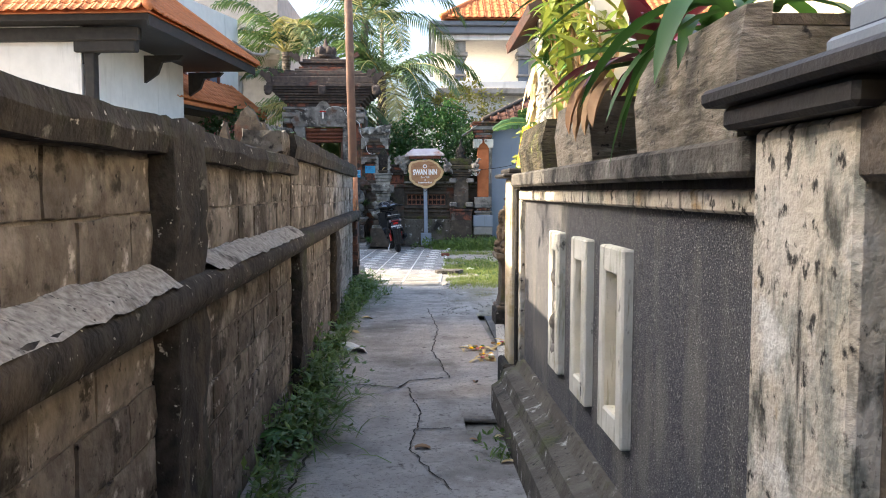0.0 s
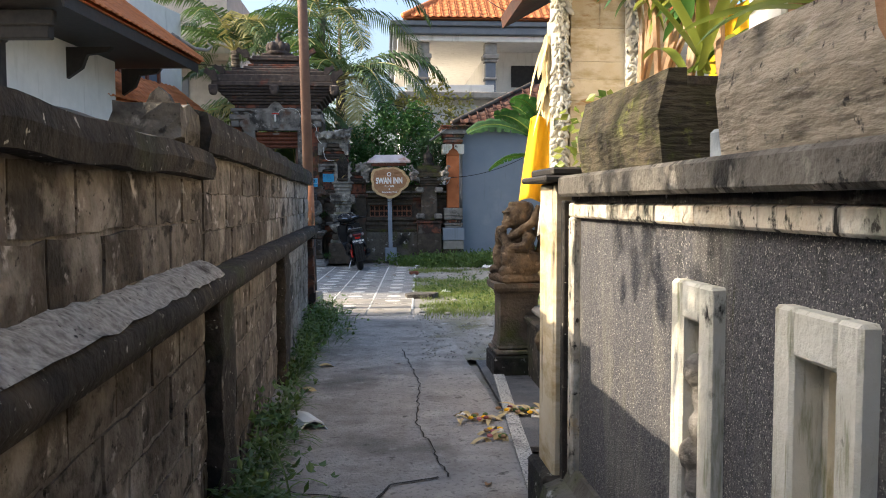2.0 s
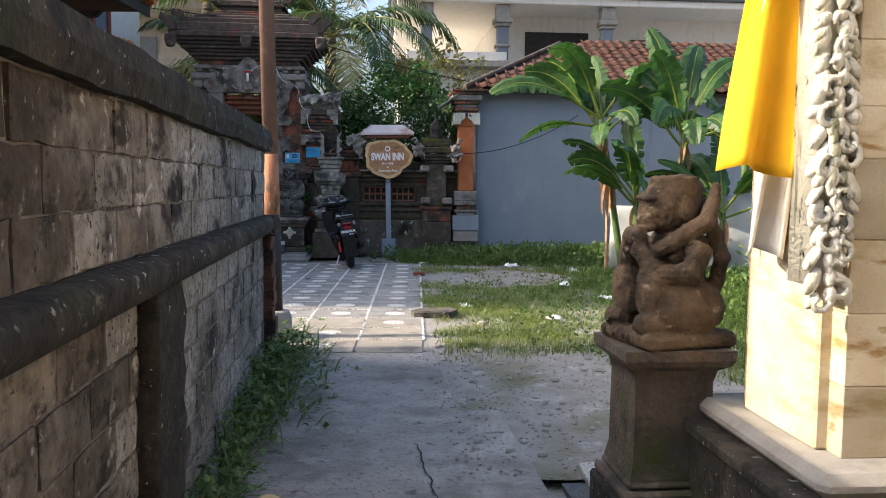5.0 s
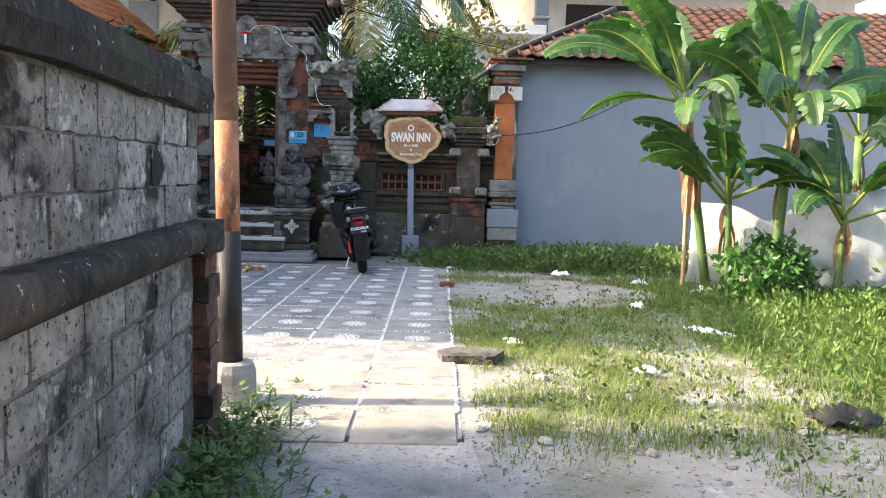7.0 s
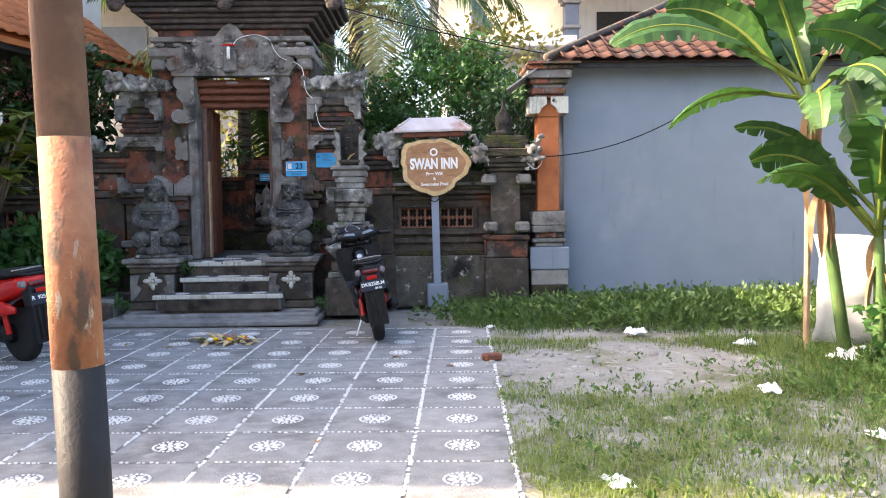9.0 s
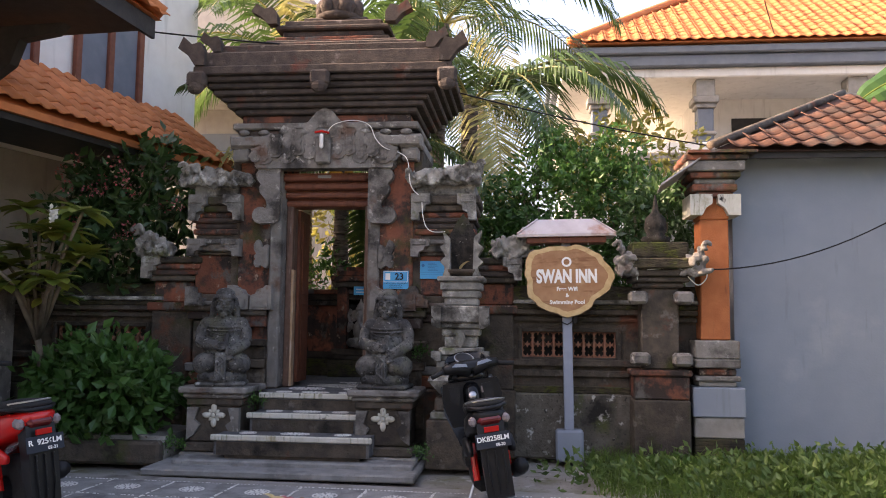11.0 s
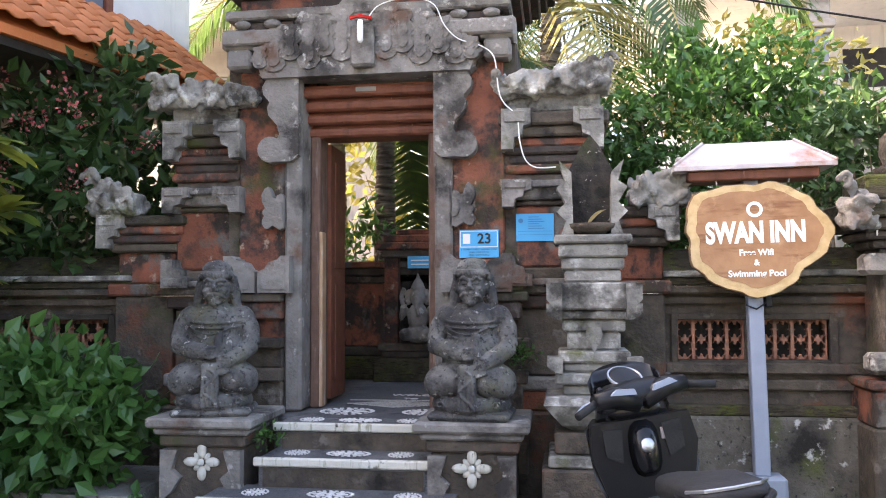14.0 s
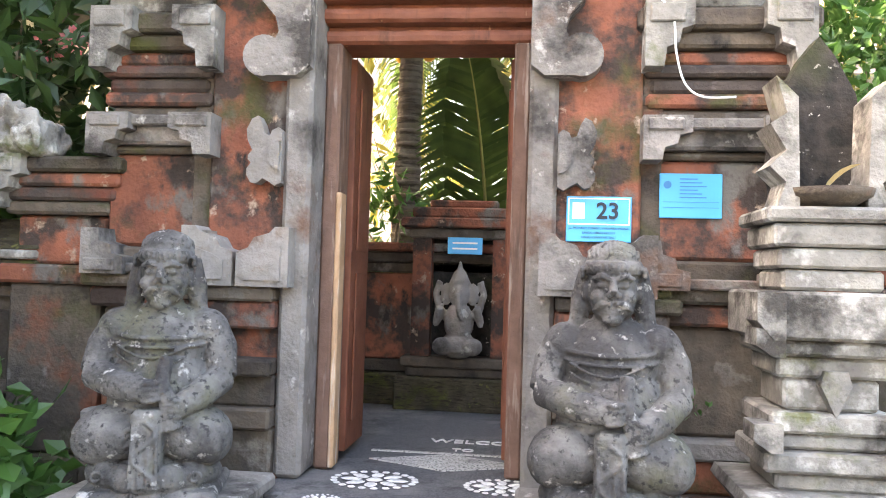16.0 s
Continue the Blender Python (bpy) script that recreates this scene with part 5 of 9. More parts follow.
# end pillar of the street wall and its small bell-shaped finial
t = thing("wall_pillar", pose(1.75, 20.3, 0), "mossy stone wall pillar with brick base and carved cap", "pillar", kind="structure")
for z0, z1, w, mt in ((0, 0.7, 0.3, "darkstone"), (0.7, 0.95, 0.29, "brick"), (0.95, 1.02, 0.32, "brick"), (1.02, 1.9, 0.2, "darkstone"), (1.9, 1.96, 0.25, "darkstone"), (1.96, 2.02, 0.31, "darkstone"), (2.02, 2.1, 0.36, "darkstone"), (2.1, 2.22, 0.42, "mossstone"), (2.22, 2.4, 0.3, "mossstone")):
    part("course", Geo().box(-w, w, -w * 0.8, w * 0.8, z0, z1 - 0.004, 0.015), M[mt], t)
for s in (-1, 1):
    part("ear", Geo().box(s * 0.22 - 0.1, s * 0.22 + 0.1, -0.3, -0.1, 1.06, 1.2, 0.03), M["grey"], t)
    part("ear", Geo().box(s * 0.24 - 0.1, s * 0.24 + 0.1, -0.3, -0.1, 1.72, 1.86, 0.03), M["grey"], t)
    eroded(part("ear", foliage_crest(s * 0.36 - 0.1, s * 0.36 + 0.1, 2.04, 0.38, -0.36, -0.14, 31 + s, s), M["grey"], t, "pale eroded carved ear", True), 0.012)
single("finial", Geo().lathe([(0.16, 0), (0.17, 0.05), (0.1, 0.07), (0.13, 0.14), (0.12, 0.24), (0.05, 0.3), (0.03, 0.36), (0.008, 0.48)], 14), M["blackstone"], pose(1.73, 20.25, 2.4) @ Matrix.Diagonal((0.95, 0.95, 1.12, 1)), "dark bell-shaped stone finial on the wall pillar", "finial", smooth=True)
t = thing("orange_pillar", pose(2.36, 20.4, 0), "orange plaster corner pillar with carved stone cap and grey foot", "pillar", kind="structure")
for z0, z1, w, mt in ((0, 0.3, 0.26, "mossstone"), (0.3, 0.52, 0.26, "cement"), (0.52, 0.84, 0.275, "bluegrey"), (0.84, 0.9, 0.2, "cement"), (0.9, 0.96, 0.24, "grey"), (0.96, 1.04, 0.2, "brick"), (1.04, 1.14, 0.24, "grey"), (1.14, 1.34, 0.235, "grey"), (1.34, 2.66, 0.155, "orange"),
                      (2.9, 2.97, 0.2, "brick"), (2.66, 2.9, 0.16, "orange"), (2.97, 3.05, 0.24, "brick"), (3.05, 3.11, 0.22, "grey"), (3.11, 3.18, 0.27, "brick"), (3.18, 3.3, 0.31, "grey"), (3.3, 3.36, 0.34, "brick")):
    part("course", Geo().box(-w, w, -w, w, z0, z1 - 0.004, 0.012), M[mt], t)
for s in (-1, 1):
    part("capital", Geo().prism([(s * 0.03, 2.93), (s * 0.27, 2.93), (s * 0.27, 2.7), (s * 0.14, 2.7), (s * 0.1, 2.78), (s * 0.03, 2.83)][::-s], -0.25, 0.2, "y"), M["white_frame"], t, "pale stone capital block")

# ---- guardians, plinths and steps ----
def plinth(x, top):
    t = thing("statue_plinth", pose(x, 19.72, 0), "dark carved stone plinth with a pale stone flower", "plinth", "plinths of the guardian statues")
    for z0, z1, w, mt in ((0, 0.12, 0.35, "grey"), (0.12, 0.22, 0.31, "darkstone"), (0.22, 0.6, 0.27, "darkstone"), (0.6, 0.68, 0.3, "darkstone"), (0.68, 0.73, 0.33, "grey"), (0.73, top, 0.37, "grey")):
        part("course", Geo().box(-w, w, -w + 0.05, w, z0, z1 - 0.004, 0.015), M[mt], t)
    for s in (-1, 1):
        part("corner_leaf", Geo().prism([(s * 0.28, 0.24), (s * 0.28, 0.58), (s * 0.16, 0.58), (s * 0.2, 0.45), (s * 0.14, 0.4), (s * 0.2, 0.3)][::-s], -0.27, -0.2, "y"), M["grey"], t)
    g = Geo()
    for k in range(4):
        a = radians(90 * k)
        g.ell((0.075 * math.cos(a), -0.235, 0.5 + 0.075 * math.sin(a)), (0.055, 0.022, 0.032), 8, 6, Euler((0, -a, 0)).to_matrix().to_4x4())
        a += radians(45)
        g.ell((0.05 * math.cos(a), -0.23, 0.5 + 0.05 * math.sin(a)), (0.03, 0.012, 0.018), 8, 6, Euler((0, -a, 0)).to_matrix().to_4x4())
    g.ell((0, -0.25, 0.5), (0.025, 0.025, 0.025), 8, 6)
    part("flower", g, M["white_frame"], t, "cream stone flower", True)
PL = 0.8
plinth(-2.965, PL)
plinth(-1.16, PL)


def remeshed(name, g, mat, m, label, category, voxel, group="", wear=0.008):
    """A carved figure: overlapping forms fused into one skin with a rough surface."""
    ob = single(name, g, mat, m, label, category, group, smooth=True)
    md = ob.modifiers.new("fuse", "REMESH")
    md.mode, md.voxel_size, md.use_smooth_shade = "VOXEL", voxel, True
    tex = bpy.data.textures.new(name + "_wear", "CLOUDS")
    tex.noise_scale, tex.noise_depth = 0.035, 3
    dp = ob.modifiers.new("wear", "DISPLACE")
    dp.texture, dp.strength, dp.mid_level = tex, wear, 0.5
    return ob


def guardian(x, turn, seed):
    """A seated stone guardian: banded headdress, moustache, robe across the chest, hands round a club and crossed legs."""
    g, r = Geo(), random.Random(seed)
    R = lambda a, b, c: Euler((radians(a), radians(b), radians(c))).to_matrix().to_4x4()
    # cushion and legs
    g.box(-0.29, 0.29, -0.27, 0.22, 0.0, 0.05, 0.02)
    for k in range(7):
        a = radians(200 + 140 * k / 6)
        g.ell((0.24 * math.cos(a), -0.02 + 0.22 * math.sin(a), 0.095), (0.085, 0.06, 0.055), 12, 8, R(0, 0, math.degrees(a) + 90))
    g.ell((0, 0.02, 0.12), (0.27, 0.22, 0.09), 18, 10)
    for s in (-1, 1):
        g.ell((s * 0.165, -0.1, 0.245), (0.165, 0.165, 0.115), 18, 12, R(0, 0, s * -14))
        g.ell((s * 0.235, -0.13, 0.23), (0.1, 0.12, 0.1), 14, 10)
        g.tube([(s * 0.05 + s * 0.05 * k, -0.245 + 0.012 * k, 0.29 - 0.02 * k) for k in range(5)], 0.012, 6)
        q = 0.03
        g.tube([(s * 0.2 + q * math.cos(a) * (1 - a / 8), -0.245, 0.1 + q * math.sin(a) * (1 - a / 8)) for a in [k * 0.6 for k in range(11)]], 0.008, 5)
    # cloth hanging between the legs
    g.box(-0.062, 0.062, -0.3, -0.18, 0.05, 0.36, 0.02)
    for k in range(4):
        u = -0.045 + 0.03 * k
        g.tube([(u, -0.285, 0.35), (u * 1.1, -0.302, 0.24), (u * 1.2, -0.302, 0.07)], 0.008, 5)
    g.tube([(0.045 * math.sin(k * 0.9), -0.308, 0.32 - 0.026 * k) for k in range(10)], 0.009, 6)
    # body and robe
    g.ell((0, 0.0, 0.42), (0.225, 0.2, 0.2), 20, 12)
    g.ell((0, 0.01, 0.58), (0.205, 0.16, 0.16), 20, 12)
    g.ell((0, 0.015, 0.68), (0.15, 0.11, 0.08), 16, 10)
    ring = lambda z, w, d: [(w * math.cos(radians(a)), 0.005 - d * math.sin(radians(a)), z - 0.02 * math.sin(radians(a))) for a in range(0, 181, 15)]
    g.tube(ring(0.635, 0.2, 0.158), 0.01, 6)
    g.tube(ring(0.6, 0.206, 0.168), 0.007, 6)
    for k in range(4):
        g.tube([(-0.17 + 0.3 * i / 7, 0.0 - 0.172 * math.sqrt(max(0.1, 1 - ((-0.17 + 0.3 * i / 7) / 0.23) ** 2)), 0.585 - 0.035 * k - 0.045 * math.sin(math.pi * i / 7)) for i in range(8)], 0.006, 5)
    for k in range(3):
        g.tube(ring(0.385 - 0.022 * k, 0.222, 0.205), 0.008, 6)
    # arms: one hand laid on the club's head, the other closed round it
    for s, elbow, hand in ((-1, (-0.275, -0.05, 0.47), (0.0, -0.255, 0.425)), (1, (0.27, -0.05, 0.46), (0.115, -0.245, 0.365))):
        g.ell((s * 0.19, 0.015, 0.65), (0.09, 0.095, 0.08), 14, 10)
        g.tube([(s * 0.2, 0.015, 0.655), (s * 0.25, 0.0, 0.57), elbow], [0.078, 0.076, 0.064], 14)
        mid = tuple((a + b) / 2 + e for a, b, e in zip(elbow, hand, (0, -0.03, -0.01)))
        g.tube([elbow, mid, hand], [0.064, 0.058, 0.045], 14)
        g.lathe([(0.05, -0.012), (0.056, 0.0), (0.05, 0.012)], 12, m=Matrix.Translation([a * 0.25 + b * 0.75 for a, b in zip(elbow, hand)]) @ R(70, 0, s * 55))
        g.ell(hand, (0.056, 0.046, 0.048), 12, 8)
        for k in range(4):
            g.ell((hand[0] - s * 0.012, hand[1] - 0.032, hand[2] + 0.032 - 0.021 * k), (0.04, 0.018, 0.0115), 8, 6, R(0, s * 8, 0))
    g.tube([(0.1, -0.24, 0.29), (0.08, -0.255, 0.38), (0.05, -0.25, 0.45), (0.06, -0.215, 0.55)], [0.052, 0.036, 0.034, 0.03], 12)
    # neck, head and face
    g.ell((0, 0.01, 0.735), (0.085, 0.08, 0.07), 12, 8)
    g.ell((0, 0.0, 0.865), (0.108, 0.118, 0.13), 20, 14)
    g.ell((0, -0.045, 0.795), (0.09, 0.08, 0.06), 16, 10)
    g.tube([(0, -0.112, 0.9), (0, -0.132, 0.868), (0, -0.148, 0.842)], [0.013, 0.017, 0.022], 10)
    g.ell((0, -0.12, 0.787), (0.04, 0.014, 0.008), 10, 6)
    g.ell((0, -0.116, 0.772), (0.034, 0.014, 0.009), 10, 6)
    g.ell((0, -0.098, 0.748), (0.045, 0.036, 0.024), 10, 8)
    for s in (-1, 1):
        g.ell((s * 0.02, -0.138, 0.836), (0.015, 0.015, 0.012), 8, 6)
        g.ell((s * 0.045, -0.108, 0.874), (0.025, 0.0135, 0.0125), 12, 8)
        g.tube([(s * 0.014, -0.122, 0.896), (s * 0.045, -0.122, 0.908), (s * 0.085, -0.09, 0.897)], [0.01, 0.012, 0.008], 8)
        g.ell((s * 0.06, -0.09, 0.828), (0.034, 0.032, 0.03), 12, 8)
        g.tube([(s * 0.008, -0.136, 0.807), (s * 0.04, -0.128, 0.806), (s * 0.07, -0.104, 0.788), (s * 0.082, -0.088, 0.778)], [0.01, 0.012, 0.009, 0.005], 7)
        g.ell((s * 0.112, -0.015, 0.85), (0.016, 0.03, 0.042), 10, 8)
        g.tube([(s * 0.105, 0.03, 0.93), (s * 0.125, 0.035, 0.82), (s * 0.15, 0.03, 0.71)], [0.04, 0.05, 0.034], 10)
        for k in range(4):
            g.tube([(s * (0.118 + 0.01 * k), -0.005 + 0.02 * k, 0.86), (s * (0.14 + 0.008 * k), 0.0 + 0.016 * k, 0.77), (s * (0.165 + 0.008 * k), 0.0, 0.69)], 0.009, 5)
        for k in range(5):
            a = 2 * math.pi * k / 5
            g.ell((s * 0.128, -0.035 + 0.017 * math.cos(a), 0.918 + 0.017 * math.sin(a)), (0.011, 0.013, 0.013), 7, 5)
    # headband and cap of combed hair
    g.lathe([(0.1, -0.024), (0.116, -0.022), (0.122, 0.0), (0.118, 0.024), (0.1, 0.026)], 26, m=Matrix.Translation((0, 0.003, 0.937)) @ Matrix.Diagonal((1, 1.07, 1, 1)))
    for k in range(16):
        a = radians(185 + 170 * k / 15)
        g.ell((0.119 * math.cos(a), 0.003 + 0.128 * math.sin(a), 0.938), (0.009, 0.009, 0.015), 6, 5)
    g.ell((0, 0.02, 0.955), (0.116, 0.122, 0.085), 18, 12)
    for k in range(13):
        u = -0.1 + 0.2 * k / 12
        w = math.sqrt(max(0.05, 1 - (u / 0.118) ** 2))
        g.tube([(u, 0.02 - 0.118 * w * math.cos(b), 0.955 + 0.084 * w * math.sin(b) + 0.002) for b in [q * 0.35 for q in range(1, 9)]], 0.0065 + 0.003 * r.random(), 5)
    return remeshed("guardian_statue", g, M["statue"], pose(x, 19.7, PL - 0.005, 0, 0, turn) @ Matrix.Diagonal((0.91, 0.92, 1.01, 1)), "mossy grey stone guardian seated cross-legged on a plinth", "statue", 0.0052, "guardian statues", 0.004)
guardian(-2.965, 14, 1)
guardian(-1.17, -4, 2)

steps = thing("steps", Matrix(), "three dark pebble steps edged with pale stone at the gate", "steps", kind="structure")
for x0, x1, y0, y1, z0, z1 in ((-2.88, -1.22, 19.18, 19.6, 0.14, 0.34), (-2.62, -1.42, 19.5, 19.95, 0.3, 0.53), (-2.6, -1.42, 19.82, 20.2, 0.3, 0.71)):
    part("tread", Geo().box(x0 + 0.03, x1 - 0.03, y0 + 0.035, y1, z0, z1 - 0.002, 0.004), M["blackpebble"], steps, "black pebble tread")
    part("riser", Geo().box(x0 + 0.06, x1 - 0.06, y0 + 0.03, y0 + 0.034, z0, z1 - 0.07), M["darkstone"], steps)
    part("nosing", Geo().box(x0, x1, y0, y0 + 0.04, z1 - 0.055, z1 + 0.004, 0.01), M["white_frame"], steps, "pale stone nosing")
    for u in (0.2, 0.5, 0.8):
        part("rosette", ros_me, None, steps, m=Matrix.Translation((x0 + (x1 - x0) * u, (y0 + y1) / 2 - 0.02, z1 + 0.003)) @ Matrix.Diagonal((1.4 if u == 0.5 else 0.8, 0.8, 1, 1)))
part("lower_block", Geo().box(-2.75, -1.35, 19.25, 20.2, 0.0, 0.3), M["darkstone"], steps)
part("apron", Geo().box(-3.45, -0.74, 18.85, 20.3, -0.02, 0.05, 0.015), M["slab"], steps, "grey stippled apron before the steps")
part("apron_step", Geo().box(-3.25, -0.8, 19.12, 20.3, 0.03, 0.1, 0.015), M["slab"], steps)

# ---- the blue-grey house ----
house = thing("house", Matrix(), "low house with a plain blue-grey wall and old clay tile roof", "house")
HY = 20.5
part("wall", Geo().box(2.62, 13.5, HY, 26.5, 0, 3.42), M["bluegrey"], house, "smooth blue-grey painted wall")
part("eave_board", Geo().box(2.3, 14.0, HY - 0.32, HY - 0.28, 3.33, 3.42), M["dark"], house)


def tile_mesh(w, l, mat, name="roof_tile"):
    """One curved clay pantile, lying along +y uphill."""
    g, n = Geo(), 6
    for j in (0, 1):
        for lift in (0, 0.014):
            for i in range(n + 1):
                x = w * (i / n - 0.5)
                z = 0.3 * w * (math.cos(2 * math.pi * i / n + 0.6) * 0.5 + 0.5) * 0.55
                g.v.append((x, j * l, z + lift + (0.012 if j == 0 else -0.012)))
    a = n + 1
    for i in range(n):
        g.f += [(a + i, a + i + 1, 3 * a + i + 1, 3 * a + i), (i, 2 * a + i, 2 * a + i + 1, i + 1), (i, i + 1, a + i + 1, a + i)]
    g.f += [(0, a, 3 * a, 2 * a), (n, 2 * a + n, 3 * a + n, a + n)]
    return g.mesh(name, mat, True)


def tiled_plane(parent, corner, along, up, n_along, n_up, w, l, me, keep=None, limit=300):
    """Rows of tiles on a slope: corner of the eave, unit vectors along the eave and up the slope."""
    along, up = Vector(along).normalized(), Vector(up).normalized()
    nrm = along.cross(up)
    rot = Matrix((along, up, nrm)).transposed().to_4x4()
    cells = [(i, j) for j in range(n_up) for i in range(n_along) if not keep or keep(i * w, j * l)]
    rest = Geo()
    src_v, src_f = [v.co.copy() for v in me.vertices], [tuple(p.vertices) for p in me.polygons]
    for k, (i, j) in enumerate(cells):
        p = Vector(corner) + along * (i + 0.5) * w + up * j * l * 0.86 + nrm * rng.uniform(0, 0.008)
        m = Matrix.Translation(p) @ rot @ pose(0, 0, 0, rng.uniform(1.0, 3.0), 0, rng.uniform(-1.2, 1.2))
        if k < limit:
            part("roof_tile", me, None, parent, m=m)
        else:
            rest.add(src_v, src_f, m)
    if rest.v:
        tagged(part("roof_tiles", rest, me.materials[0], parent, smooth=True), kind="stuff")


old_tile = tile_mesh(0.24, 0.3, M["tile"])
sl = Vector((0, math.cos(radians(27)), math.sin(radians(27))))
tiled_plane(house, (2.3, HY - 0.38, 3.42), (1, 0, 0), sl, 48, 13, 0.24, 0.3, old_tile, lambda a, b: a > b * 0.8)
g = Geo().add([(2.3, HY - 0.36, 3.4), (14, HY - 0.36, 3.4), (14, 23.5, 4.93), (5.0, 23.5, 4.93), (2.3, 26.0, 3.4), (14, 26.5, 3.4)], [(0, 1, 2, 3), (0, 3, 4), (2, 5, 4, 3), (0, 4, 5, 1)])
part("roof_deck", g, M["tile"], house)
part("ridge", Geo().tube([(2.32 + 2.68 * k / 10, HY - 0.36 + 3.36 * k / 10, 3.47 + 1.5 * k / 10) for k in range(11)], 0.055, 8), M["darkstone"], house, "mortared hip ridge", True)
part("sheet_flap", Geo().add([(1.75, 19.95, 3.0), (2.35, 20.1, 3.42), (2.45, 20.9, 3.42), (1.85, 20.9, 3.05), (1.75, 19.95, 3.02), (2.35, 20.1, 3.44), (2.45, 20.9, 3.44), (1.85, 20.9, 3.07)], [(0, 1, 2, 3), (7, 6, 5, 4), (0, 4, 5, 1), (3, 2, 6, 7), (0, 3, 7, 4)]), M["metalroof"], house, "rusty sheet-metal flap")
part("pillar_plate", Geo().box(2.05, 2.78, 20.0, 20.7, 3.365, 3.395), M["brick"], house, "red-brown plate over the pillar")
# ---- street pole ----
pole = thing("utility_pole", pose(-0.395, 11.2, 0), "tall steel pole in black, rusty orange and brown paint", "pole")
part("footing", Geo().lathe([(0.155, 0), (0.15, 0.2), (0.13, 0.25), (0.1, 0.26)], 14), M["cement"], pole, "cement footing")
LEAN = -0.022
def pole_seg(z0, z1, r0, r1):
    return Geo().tube([(LEAN * z0, 0, z0), (LEAN * z1, 0, z1)], [r0, r1], 18)
part("lower_pole", pole_seg(0.2, 1.06, 0.073, 0.072), M["blackpaint"], pole, "black painted foot", True)
part("middle_pole", pole_seg(1.06, 1.72, 0.072, 0.071), M["rust"], pole, "rusty orange band", True)
part("upper_pole", pole_seg(1.72, 7.5, 0.071, 0.06), M["rustdark"], pole, "brown upper pole", True)

# ---- plants: helpers ----
def rand_dir(r):
    v = Vector((r.gauss(0, 1), r.gauss(0, 1), r.gauss(0, 1)))
    return v.normalized()


def leaf_mass(seed, centre, radii, clumps, per, size, shape=0.5, hang=-0.2, up_only=False):
    """Leaves in clumps scattered through a rough ellipsoid with gaps."""
    r, g = random.Random(seed), Geo()
    c = Vector(centre)
    for _ in range(clumps):
        d = rand_dir(r)
        if up_only and d.z < -0.2:
            d.z *= -1
        k = r.uniform(0.55, 1.0) * (1 + 0.25 * noise.noise(d * 2.2 + c))
        p = c + Vector((d.x * radii[0], d.y * radii[1], d.z * radii[2])) * k
        spread = size * r.uniform(1.2, 2.4)
        for _ in range(per):
            q = p + rand_dir(r) * spread * r.random()
            w = (d * 0.6 + rand_dir(r) + Vector((0, 0, hang))).normalized()
            s = w.cross(rand_dir(r)).normalized()
            ln = size * r.uniform(0.7, 1.3)
            g.leaf(q, w, s, ln, ln * shape)
    return g


def stems(seed, base, top_c, radii, n, r0):
    r, g = random.Random(seed), Geo()
    for _ in range(n):
        d = rand_dir(r)
        e = Vector(top_c) + Vector((d.x * radii[0], d.y * radii[1], abs(d.z) * radii[2])) * 0.7
        b = Vector(base) + Vector((r.uniform(-0.1, 0.1), r.uniform(-0.1, 0.1), 0))
        mid = (b + e) / 2 + rand_dir(r) * 0.12
        g.tube([b, mid, e], [r0, r0 * 0.6, r0 * 0.2], 5)
    return g


def bush(name, base, centre, radii, clumps, per, size, mat, label, seed, shape=0.5, category="bush", bark="bark", group=""):
    t = thing(name, Matrix.Translation(base), label, category, group)
    off = Vector(base)
    part("branchwork", stems(seed, (0, 0, 0), Vector(centre) - off, radii, 7, 0.025), M[bark], t)
    part("leaves", leaf_mass(seed, Vector(centre) - off, radii, clumps, per, size, shape), M[mat], t)
    return t


def frond(g, rach, base, way, length, droop, n, leaf_len, r, segs=12):
    """A palm frond: a bending rib with two rows of narrow hanging leaflets."""
    p, d = Vector(base), Vector(way).normalized()
    pts = [p.copy()]
    dirs = [d.copy()]
    for i in range(segs):
        d = (d + Vector((0, 0, -droop * (0.5 + i / segs) / segs * 2))).normalized()
        p = p + d * length / segs
        pts.append(p.copy())
        dirs.append(d.copy())
    rach.tube(pts, [0.03 * (1 - 0.85 * i / segs) for i in range(segs + 1)], 5)
    for k in range(n):
        t = 0.12 + 0.88 * k / n
        i = min(int(t * segs), segs - 1)
        q = pts[i].lerp(pts[i + 1], t * segs - i)
        di = dirs[i]
        side = di.cross(Vector((0, 0, 1)))
        side = side.normalized() if side.length > 0.05 else Vector((1, 0, 0))
        L = leaf_len * (math.sin(math.pi * min(0.97, 0.15 + 0.8 * t)) ** 0.6)
        for s in (-1, 1):
            w = (side * s + di * 0.75 + Vector((0, 0, -0.15 + r.uniform(-0.25, 0.1)))).normalized()
            e = q + w * L * 0.55
            f = e + (w + Vector((0, 0, -0.9))).normalized() * L * 0.45
            wd = di * 0.031
            g.add([q - wd * 0.6, q + wd * 0.6, e + wd, e - wd, f], [(0, 1, 2, 3), (3, 2, 4)])


